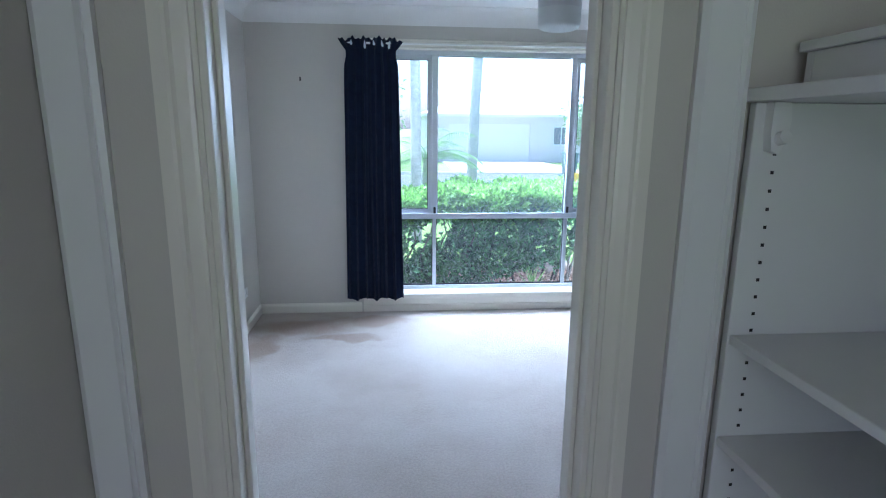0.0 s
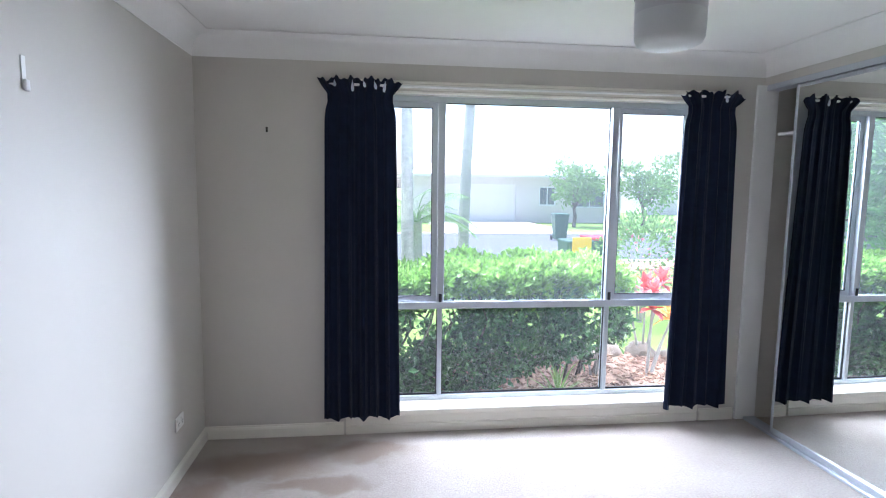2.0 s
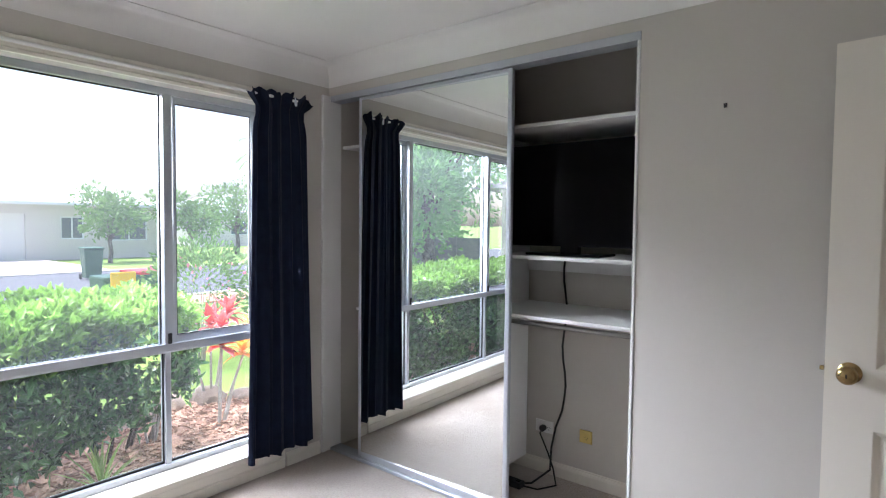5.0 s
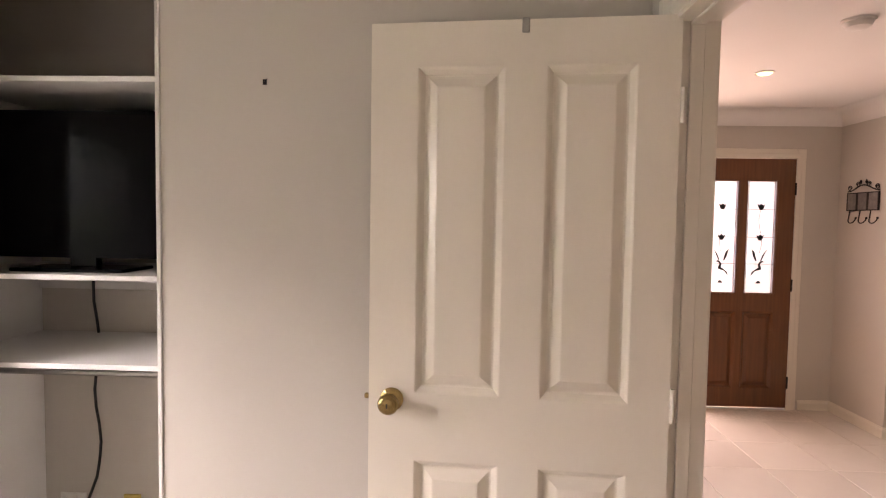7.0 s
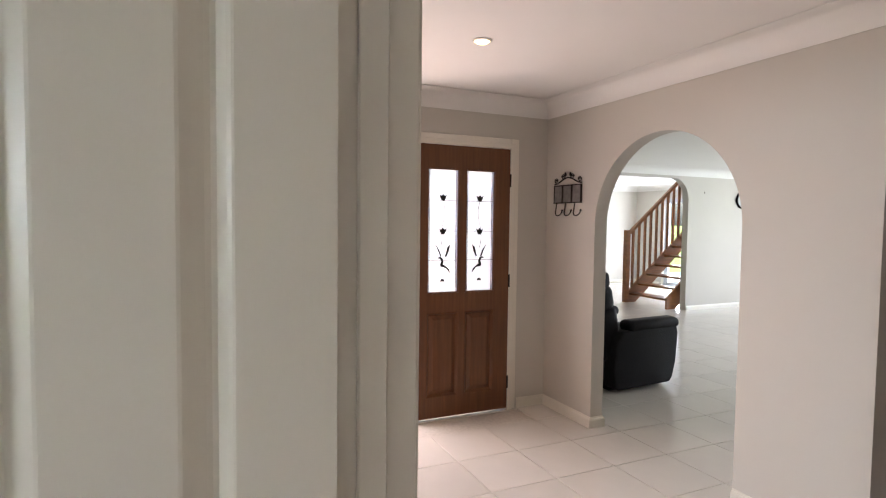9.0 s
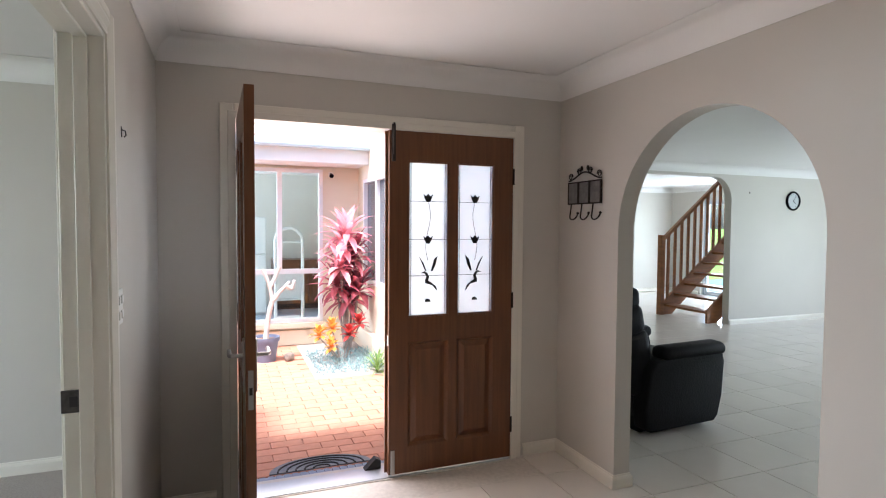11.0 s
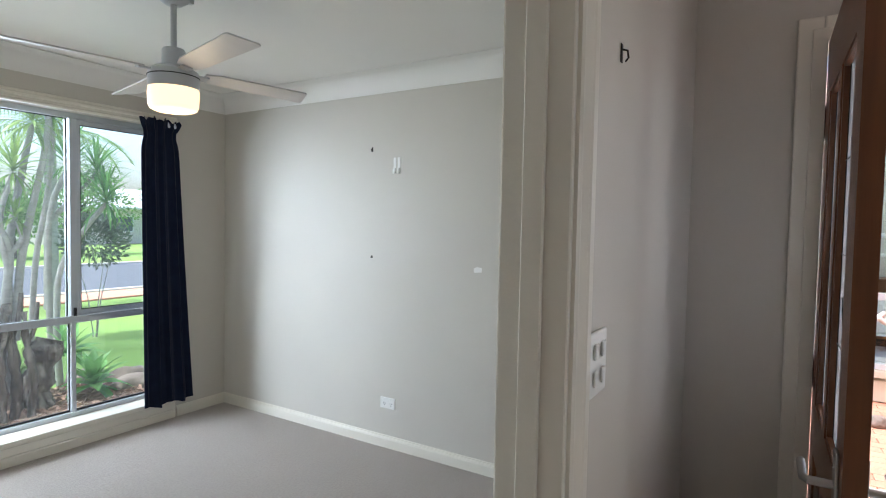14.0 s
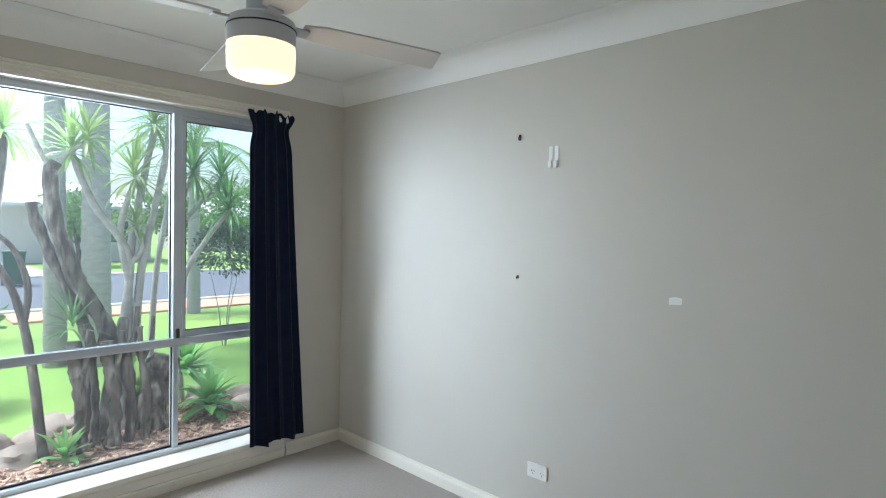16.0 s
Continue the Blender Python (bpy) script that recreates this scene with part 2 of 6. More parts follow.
def lathe(profile, sides=28, m=None, bm=None):
    """A turned shape from (radius, height) pairs round z."""
    bm = bm or bmesh.new()
    rings = []
    for r, z in profile:
        if r < 1e-5:
            v = Vector((0, 0, z))
            rings.append([bm.verts.new(m @ v if m else v)])
        else:
            ring = []
            for k in range(sides):
                v = Vector((r * math.cos(2 * math.pi * k / sides), r * math.sin(2 * math.pi * k / sides), z))
                ring.append(bm.verts.new(m @ v if m else v))
            rings.append(ring)
    for a, b in zip(rings, rings[1:]):
        for k in range(sides):
            q = [a[k % len(a)], a[(k + 1) % len(a)], b[(k + 1) % len(b)], b[k % len(b)]]
            q = list(dict.fromkeys(q))
            if len(q) > 2:
                bm.faces.new(q)
    for ring, flip in ((rings[0], True), (rings[-1], False)):
        if len(ring) > 2:
            bm.faces.new(ring[::-1] if flip else ring)
    return bm


def prism(outline, depth, m):
    """A plate: an outline in the local x, y, pushed along local z by depth, laid by m."""
    bm = bmesh.new()
    lo = [bm.verts.new(m @ Vector((x, y, 0))) for x, y in outline]
    hi = [bm.verts.new(m @ Vector((x, y, depth))) for x, y in outline]
    n = len(outline)
    bm.faces.new(lo[::-1])
    bm.faces.new(hi)
    for i in range(n):
        bm.faces.new((lo[i], lo[(i + 1) % n], hi[(i + 1) % n], hi[i]))
    return bm


def sweep(profile, path, bm=None):
    """Sweeps a closed profile of (out, up) along a level path of (x, y, z) with mitred corners; out is to the path's right."""
    bm = bm or bmesh.new()
    ps = [Vector(p) for p in path]
    rings = []
    for i, p in enumerate(ps):
        d0 = (p - ps[i - 1]).normalized() if i else (ps[1] - p).normalized()
        d1 = (ps[i + 1] - p).normalized() if i < len(ps) - 1 else d0
        n0, n1 = Vector((d0.y, -d0.x, 0)), Vector((d1.y, -d1.x, 0))
        mid = (n0 + n1).normalized()
        k = 1 / max(0.2, mid.dot(n0))
        rings.append([bm.verts.new(p + mid * (o * k) + Vector((0, 0, u))) for o, u in profile])
    n = len(profile)
    for a, b in zip(rings, rings[1:]):
        for k in range(n):
            bm.faces.new((a[k], a[(k + 1) % n], b[(k + 1) % n], b[k]))
    bm.faces.new(rings[0][::-1])
    bm.faces.new(rings[-1])
    return bm


def finish(name, bm, material, smooth=False):
    bmesh.ops.recalc_face_normals(bm, faces=bm.faces[:])
    me = bpy.data.meshes.new(name)
    bm.to_mesh(me)
    bm.free()
    me.materials.append(material)
    if smooth:
        me.shade_smooth()
        me.set_sharp_from_angle(angle=radians(40))
    return me


def part(name, bm, material, parent, label="", smooth=False):
    ob = new(name, finish(name, bm, material, smooth))
    ob.parent = parent
    return tagged(ob, label)


def thing(name, bm, material, label, category, group="", kind="", smooth=False, at=None):
    ob = new(name, finish(name, bm, material, smooth))
    if at is not None:
        ob.matrix_world = at
    return tagged(ob, label, category, group, kind)


def base(name, label, category, group="", kind="", at=None):
    ob = new(name)
    ob.empty_display_size = 0.1
    if at is not None:
        ob.matrix_world = at
    return tagged(ob, label, category, group, kind)


def structure(name, bm, material, label, category="wall"):
    return thing(name, bm, material, label, category, kind="structure")


def wall_bm(axis, a0, a1, b0, b1, z0, z1, holes=(), bm=None):
    """A wall along axis from a0 to a1, b0 to b1 thick, with openings (a, a, z, z)."""
    bm = bm or bmesh.new()
    cuts = sorted({a0, a1, *[h[0] for h in holes], *[h[1] for h in holes]})
    for lo, hi in zip(cuts, cuts[1:]):
        spans, z = [], z0
        for h in sorted((h for h in holes if h[0] <= lo and hi <= h[1]), key=lambda h: h[2]):
            if h[2] > z:
                spans.append((z, h[2]))
            z = h[3]
        if z < z1:
            spans.append((z, z1))
        for s0, s1 in spans:
            if axis == "x":
                add_box(bm, lo, hi, b0, b1, s0, s1)
            else:
                add_box(bm, b0, b1, lo, hi, s0, s1)
    bmesh.ops.remove_doubles(bm, verts=bm.verts[:], dist=0.0005)
    return bm


# ---- the shell ----
H = 2.44
NORTH, OUTER = 5.165, 5.42
W1L, W1R, M1L, M1R = 0.43, 2.72, 0.995, 2.155          # first bedroom's window
W2L, W2R, M2L, M2R = 4.07, 6.36, 4.628, 5.788          # second bedroom's window
SILL, HEAD = 0.15, 2.15
structure("wall_north", wall_bm("x", -0.72, 7.1, NORTH, OUTER, -0.3, 2.6, [(W1L, W1R, SILL, HEAD), (W2L, W2R, SILL, HEAD)]), PAINT, "warm grey painted wall with two wide windows")
structure("wall_west", wall_bm("y", -1.4, NORTH, -0.72, -0.479, -0.3, 2.6), PAINT, "plain warm grey painted bedroom wall")
structure("wall_robe_passage", wall_bm("x", -0.479, 1.86, 1.525, 1.635, 0, 2.6, [(0.354, 1.033, 0, 2.05)]), PAINT, "warm grey partition with a doorway")
structure("wall_foyer_north", wall_bm("x", 1.86, 7.1, 1.615, 1.725, 0, 2.6, [(2.115, 2.935, 0, 2.05), (3.885, 4.79, 0, 2.05)]), PAINT, "warm grey partition with two bedroom doorways")
structure("wall_beside_wardrobe", wall_bm("y", 1.725, 3.195, 3.11, 3.21, 0, 2.6), PAINT, "warm grey wall between wardrobe and doorway")
structure("wall_wardrobe_end", wall_bm("x", 3.21, 3.72, 3.1, 3.195, 0, 2.6), PAINT, "side wall of the built-in wardrobe")
structure("wall_wardrobe_back", wall_bm("y", 1.725, NORTH, 3.72, 3.82, 0, 2.6), PAINT, "wall behind the built-in wardrobe")
structure("wall_bulkhead", wall_bm("y", 3.195, NORTH, 3.11, 3.2, 2.262, 2.6), PAINT, "painted bulkhead above the sliding wardrobe doors")
structure("wall_second_bedroom_east", wall_bm("y", 1.725, NORTH, 6.843, 7.1, -0.3, 2.6), PAINT, "plain warm grey wall of the second bedroom")
structure("wall_front_door", wall_bm("y", -0.87, 1.615, 6.05, 6.29, -0.1, 2.6, [(-0.44, 1.28, -0.02, 2.09)]), PAINT, "warm grey wall round the double front door")
structure("wall_robe_west", wall_bm("y", -1.4, 1.525, 0.02, 0.12, 0, 2.6), PAINT, "plain grey side wall of the walk-in robe")
# unseen end wall; its opening only lets the added robe lamp in
structure("wall_store_south", wall_bm("x", -0.479, 1.86, -1.5, -1.4, 0, 2.6, [(0.15, 1.35, 0.9, 2.05)]), PAINT, "plain end wall of the walk-in robe")
structure("wall_store_east", wall_bm("y", -4.0, 1.525, 1.76, 1.86, 0, 2.6), PAINT, "plain wall between walk-in robe and hall")
structure("wall_hall_south", wall_bm("x", 1.86, 3.64, -4.1, -4.0, 0, 2.6), PAINT, "plain end wall of the hall")


def arch_wall():
    """The foyer's south wall with a round-headed opening."""
    y0, y1, xl, xr, spring = -0.87, -0.76, 4.29, 5.455, 1.472
    bm = wall_bm("x", 3.64, 6.29, y0, y1, 0, 2.6, [(xl, xr, 0, 2.6)])
    c, r, n = (xl + xr) / 2, (xr - xl) / 2, 36
    pts = [(c - r * math.cos(math.pi * i / n), spring + r * math.sin(math.pi * i / n)) for i in range(n + 1)]
    for (x0, z0), (x1, z1) in zip(pts, pts[1:]):
        vs = [[bm.verts.new((x, y, z)) for x, z in ((x0, z0), (x1, z1), (x1, 2.6), (x0, 2.6))] for y in (y0, y1)]
        bm.faces.new(vs[0])
        bm.faces.new(vs[1])
        bm.faces.new((vs[0][0], vs[0][1], vs[1][1], vs[1][0]))
    bmesh.ops.remove_doubles(bm, verts=bm.verts[:], dist=0.0005)
    return structure("wall_arch", bm, PAINT, "warm grey wall with a round-headed archway")


arch_wall()
structure("wall_hall_east", wall_bm("y", -4.1, -0.87, 3.64, 3.76, 0, 2.6), PAINT, "plain wall between hall and living room")
structure("wall_living_west", wall_bm("y", -9.0, -4.1, 3.64, 3.76, 0, 2.6), PAINT, "plain living room wall")
structure("wall_living_north", wall_bm("x", 6.29, 14.0, -1.0, -0.87, -0.3, 2.6), RENDER, "rendered wall between living room and courtyard")
structure("wall_living_south", wall_bm("x", 3.64, 9.27, -9.24, -9.0, -0.2, 2.6, [(4.4, 8.0, 0, 2.1)]), PAINT, "living room wall with a wide glazed opening")


def clock_wall():
    """The wall with the clock; its wide opening has rounded upper corners."""
    x0, x1, ya, yb, top, r, n = 9.27, 9.39, -5.93, -3.0, 2.275, 0.36, 12
    bm = wall_bm("y", -9.24, -1.0, x0, x1, 0, 2.6, [(ya, yb, 0, top)])
    for cy, s in ((ya, 1), (yb, -1)):
        pts = [(cy + s * (r - r * math.cos(math.pi / 2 * i / n)), top - r + r * math.sin(math.pi / 2 * i / n)) for i in range(n + 1)]
        for (p0, z0), (p1, z1) in zip(pts, pts[1:]):
            vs = [[bm.verts.new((x, y, z)) for y, z in ((p0, z0), (p1, z1), (p1, top), (p0, top))] for x in (x0 + 0.001, x1 - 0.001)]
            bm.faces.new(vs[0])
            bm.faces.new(vs[1])
            bm.faces.new((vs[0][0], vs[0][1], vs[1][1], vs[1][0]))
    return structure("wall_clock", bm, PAINT, "grey wall with a wide round-cornered opening")


clock_wall()
structure("wall_stair_room_east", wall_bm("y", -8.8, -1.0, 13.3, 13.5, 0, 2.6), PAINT, "plain pale wall of the stair room")
structure("wall_stair_room_south", wall_bm("x", 9.39, 13.5, -8.85, -8.6, -0.2, 2.6, [(10.0, 12.4, 0, 2.1)]), PAINT, "pale wall with a glazed sliding door")

# floors and ceilings
structure("floor_bedroom", box(-0.479, 3.72, 1.67, NORTH, -0.12, 0.0), CARPET, "worn beige cut-pile carpet with brown stains", "carpet")
structure("floor_walk_in_robe", box(-0.479, 1.8, -1.4, 1.67, -0.12, 0.0), CARPET, "beige carpet of the walk-in robe", "carpet")
structure("floor_second_bedroom", box(3.82, 6.843, 1.67, NORTH, -0.12, 0.0), CARPET2, "clean beige bedroom carpet", "carpet")
for nm, x0, x1, y0, y1 in (("bedroom", -0.479, 3.72, 1.67, NORTH), ("walk_in_robe", -0.479, 1.8, -1.4, 1.58), ("second_bedroom", 3.82, 6.843, 1.67, NORTH), ("foyer", 1.86, 6.1, -0.82, 1.67), ("hall", 1.86, 3.7, -4.05, -0.82), ("living", 3.7, 9.33, -9.1, -0.82), ("stair_room", 9.33, 13.4, -8.7, -0.9)):
    structure("ceiling_" + nm, box(x0, x1, y0, y1, H, H + 0.06), WHITE, "flat white painted plaster ceiling", "ceiling")
structure("roof", box(-1.3, 14.0, -9.8, -0.9, 2.62, 2.7), WHITE, "flat cover over the rear rooms", "roof")
structure("roof_front", wall_bm("x", -1.3, 6.4, -0.9, 1.6, 2.62, 2.7, bm=box(-1.3, 7.3, 1.6, 6.05, 2.62, 2.7)), WHITE, "flat cover over the front rooms", "roof")

# ---- trim ----
def cove(path, name):
    c, r = 0.122, 0.118
    prof = [(0, 0), (0, -0.125), (0.004, -0.125)] + [(c + r * math.cos(math.pi - a * math.pi / 16), -c + r * math.sin(math.pi - a * math.pi / 16)) for a in range(9)] + [(0.125, -0.003), (0.125, 0)]
    ob = structure(name, sweep(prof, [(x, y, H - 0.002) for x, y in path]), WHITE, "white coved plaster cornice", "cornice")
    ob.data.shade_smooth()
    ob.data.set_sharp_from_angle(angle=radians(35))


cove([(-0.479, 1.64), (-0.479, NORTH), (3.108, NORTH), (3.108, 1.727)], "trim_cornice_bedroom")
cove([(3.822, 1.73), (3.822, NORTH), (6.843, NORTH), (6.843, 1.73)], "trim_cornice_second_bedroom")
cove([(1.865, 1.613), (6.048, 1.613), (6.048, -0.758), (3.638, -0.758), (3.638, -3.9)], "trim_cornice_foyer")
cove([(3.77, -0.872), (9.268, -0.872), (9.268, -8.99)], "trim_cornice_living")
cove([(9.395, -1.01), (13.298, -1.01), (13.298, -8.59), (9.4, -8.59)], "trim_cornice_stair_room")

SKIRT = [(0, 0), (0.015, 0), (0.015, 0.055), (0.011, 0.066), (0.006, 0.07), (0.004, 0.078), (0, 0.08)]


def skirting(path):
    structure("baseboard", sweep(SKIRT, [(x, y, 0.0) for x, y in path]), TRIM, "cream gloss moulded skirting board", "skirting")


skirting([(0.27, 1.636), (-0.478, 1.636), (-0.478, NORTH - 0.001), (W1L - 0.06, NORTH - 0.001)])
skirting([(W1R + 0.06, NORTH - 0.001), (3.03, NORTH - 0.001)])
skirting([(3.109, 3.19), (3.109, 1.8)])
skirting([(3.719, 5.16), (3.719, 3.197)])
skirting([(3.823, 1.80), (3.823, NORTH - 0.001), (W2L - 0.06, NORTH - 0.001)])
skirting([(W2R + 0.06, NORTH - 0.001), (6.842, NORTH - 0.001), (6.842, 1.727), (4.88, 1.727)])
skirting([(4.87, 1.614), (6.049, 1.614), (6.049, 1.35)])
skirting([(6.049, -0.5), (6.049, -0.759), (5.456, -0.759), (5.456, -0.871), (6.28, -0.871)])
skirting([(4.289, -0.759), (3.639, -0.759), (3.639, -3.9)])
skirting([(9.268, -5.94), (9.268, -8.9)])
skirting([(13.298, -1.1), (13.298, -8.59), (12.45, -8.59)])


def mould(width, thick):
    """Section of a door architrave, across its width and out from the wall."""
    return [(0, 0), (0, thick * 0.55), (width * 0.10, thick * 0.75), (width * 0.16, thick * 0.55), (width * 0.26, thick * 0.62), (width * 0.50, thick), (width * 0.62, thick * 0.86), (width * 0.70, thick), (width, thick), (width, 0)]


def doorway_trim(name, x0, x1, top, y0, y1, faces, label):
    """Jamb lining and moulded architraves round a doorway in a wall along x."""
    ob = base(name, label, "door frame", kind="structure")
    j = 0.018
    part("jamb", box(x0 - 0.001, x0 + j, y0 - 0.004, y1 + 0.004, 0, top, 0.002, 1), TRIM, ob)
    part("jamb", box(x1 - j, x1 + 0.001, y0 - 0.004, y1 + 0.004, 0, top, 0.002, 1), TRIM, ob)
    part("head_jamb", box(x0 + j, x1 - j, y0 - 0.004, y1 + 0.004, top - j, top + 0.001, 0.002, 1), TRIM, ob)
    ym = (y0 + y1) / 2
    for a, b in ((x0 + j, x0 + j + 0.01), (x1 - j - 0.01, x1 - j)):
        part("door_stop", box(a, b, ym - 0.018, ym + 0.018, 0, top - j, 0.002, 1), TRIM, ob)
    part("door_stop", box(x0 + j + 0.01, x1 - j - 0.01, ym - 0.018, ym + 0.018, top - j - 0.01, top - j, 0.002, 1), TRIM, ob)
    w, t = 0.068, 0.017
    for face, s in faces:
        for xe, d in ((x0 + 0.006, -1), (x1 - 0.006, 1)):
            m = Matrix(((d, 0, 0, xe), (0, s, 0, face), (0, 0, 1, 0), (0, 0, 0, 1)))
            part("architrave", prism(mould(w, t), top + w - 0.006, m), TRIM, ob)
        m = Matrix(((0, 0, 1, x0 + 0.006), (0, s, 0, face), (1, 0, 0, top - 0.006), (0, 0, 0, 1)))
        part("head_architrave", prism(mould(w, t), x1 - x0 - 0.012, m), TRIM, ob)
    return ob


doorway_trim("door_frame_robe", 0.354, 1.033, 2.05, 1.525, 1.635, ((1.524, -1), (1.636, 1)), "cream gloss door frame with moulded architraves")
frame_1 = doorway_trim("door_frame_bedroom", 2.115, 2.935, 2.05, 1.615, 1.725, ((1.614, -1), (1.726, 1)), "cream gloss door frame of the first bedroom")
frame_2 = doorway_trim("door_frame_second", 3.885, 4.79, 2.05, 1.615, 1.725, ((1.614, -1), (1.726, 1)), "cream gloss door frame with a steel strike plate")
part("strike_plate", box(4.7665, 4.773, 1.685, 1.734, 0.947, 1.013, 0.0015, 1), mat("dark_worn_steel", (0.09, 0.085, 0.08), 0.38, 0.8, var=0.3, scale=60), frame_2, "worn steel strike plate")
part("strike_hole", box(4.7645, 4.768, 1.692, 1.712, 0.965, 0.995), RUBBER, frame_2, "dark latch hole")

# upright white boards beside the robe doorway
for xa, xb in ((0.122, 0.212), (1.163, 1.256)):
    w = xb - xa
    bd = base("cover_board", "upright white painted cover board on the wall", "cover board", "cover boards")
    part("board", prism([(0, 0), (0, 0.012), (0.012, 0.02), (w - 0.022, 0.02), (w - 0.016, 0.012), (w - 0.010, 0.018), (w, 0.014), (w, 0)], 2.3, Matrix(((1, 0, 0, xa), (0, -1, 0, 1.524), (0, 0, 1, 0), (0, 0, 0, 1)))), MELAMINE, bd)


# ---- windows ----
def bar(bmx, x0, x1, z0, z1, y0, y1, bevel=0.003):
    return box(x0, x1, y0, y1, z0, z1, bevel, 1)


def window(name, xl, xr, ml, mr, label, glazing=GLASS):
    ob = base(name, label, "window", kind="structure")
    T, Bm, mid = 2.15, 0.15, 0.795
    y0, y1 = 5.30, 5.37
    f = 0.035
    fr = part("window_frame", wall_bm("x", xl, xr, y0, y1, Bm, T, [(xl + f, xr - f, Bm + 0.03, mid - 0.02), (xl + f, xr - f, mid + 0.02, T - f)]), ALU, ob, "silver aluminium window frame")
    for mx in (ml, mr):
        part("mullion", box(mx - 0.015, mx + 0.015, y0 + 0.008, y1 - 0.004, Bm + 0.03, mid - 0.02, 0.002, 1), ALU, ob)
        part("mullion", box(mx - 0.024, mx + 0.024, y0 - 0.012, y1 - 0.004, mid + 0.02, T - f, 0.003, 1), ALU, ob)
        part("catch", box(mx - 0.010, mx + 0.010, y0 - 0.022, y0 - 0.012, mid + 0.03, mid + 0.085, 0.003, 1), RUBBER, ob, "black window catch")
    part("transom", box(xl + f, xr - f, y0 - 0.014, y0, mid - 0.012, mid + 0.03, 0.003, 1), ALU, ob)
    cells = ((xl + f, ml - 0.015), (ml + 0.015, mr - 0.015), (mr + 0.015, xr - f))
    for i, (a, b) in enumerate(cells):
        for z0, z1, up in ((Bm + 0.03, mid - 0.02, False), (mid + 0.02, T - f, True)):
            aa, bb, za, zb, yy = a, b, z0, z1, 5.335
            if up:
                aa, bb = aa + (0.009 if i else 0), bb - (0.009 if i < 2 else 0)
                if i != 1:   # sliding sash
                    s = 0.032
                    part("sash", wall_bm("x", aa, bb, 5.325, 5.352, za, zb, [(aa + s, bb - s, za + s + 0.01, zb - s)]), ALU, ob)
                    aa, bb, za, zb = aa + s, bb - s, za + s + 0.01, zb - s
            g = 0.005
            part("seal", wall_bm("x", aa, bb, yy - 0.006, yy + 0.006, za, zb, [(aa + g, bb - g, za + g * (1.0 if up else 2.2), zb - g)]), RUBBER, ob, "black rubber glazing seal")
            p = part("pane", box(aa + g, bb - g, yy - 0.002, yy + 0.002, za + g, zb - g), glazing if up and i == 1 else SMEARED, ob, "dusty window glass" if up and i == 1 else "clear window glass")
            p.visible_shadow = False
    # timber reveal, sill and head moulding
    part("reveal", box(xl - 0.018, xl + 0.001, NORTH - 0.012, y0, Bm, T, 0.002, 1), TRIM, ob)
    part("reveal", box(xr - 0.001, xr + 0.018, NORTH - 0.012, y0, Bm, T, 0.002, 1), TRIM, ob)
    part("window_sill", box(xl - 0.05, xr + 0.05, NORTH - 0.035, y0, Bm - 0.022, Bm + 0.003, 0.004, 2), TRIM, ob, "cream gloss timber sill")
    part("sill_apron", prism([(0, 0), (0, 0.016), (0.05, 0.016), (0.058, 0.010), (0.066, 0.016), (0.112, 0.016), (0.118, 0.022), (0.127, 0.022), (0.127, 0)], xr - xl + 0.09, Matrix(((0, 0, 1, xl - 0.045), (0, -1, 0, NORTH - 0.0005), (1, 0, 0, 0.0), (0, 0, 0, 1)))), TRIM, ob, "cream moulded apron under the sill")
    part("head_moulding", prism([(0, 0), (0, 0.020), (0.012, 0.026), (0.020, 0.018), (0.034, 0.018), (0.040, 0.028), (0.052, 0.028), (0.058, 0.018), (0.072, 0.016), (0.078, 0)], xr - xl + 0.12, Matrix(((0, 0, 1, xl - 0.06), (0, -1, 0, NORTH - 0.0005), (1, 0, 0, T - 0.012), (0, 0, 0, 1)))), TRIM, ob, "cream moulding with ridges above the window")
    return ob


window("window_1", W1L, W1R, M1L, M1R, "wide aluminium window with sliding sashes over fixed panes", DUSTY)
window("window_2", W2L, W2R, M2L, M2R, "wide aluminium window facing the front garden", SMEARED)

# ---- bedroom things ----
CURTLINING = mat("pale_curtain_lining", (0.62, 0.66, 0.72), 0.9, var=0.06, scale=20)


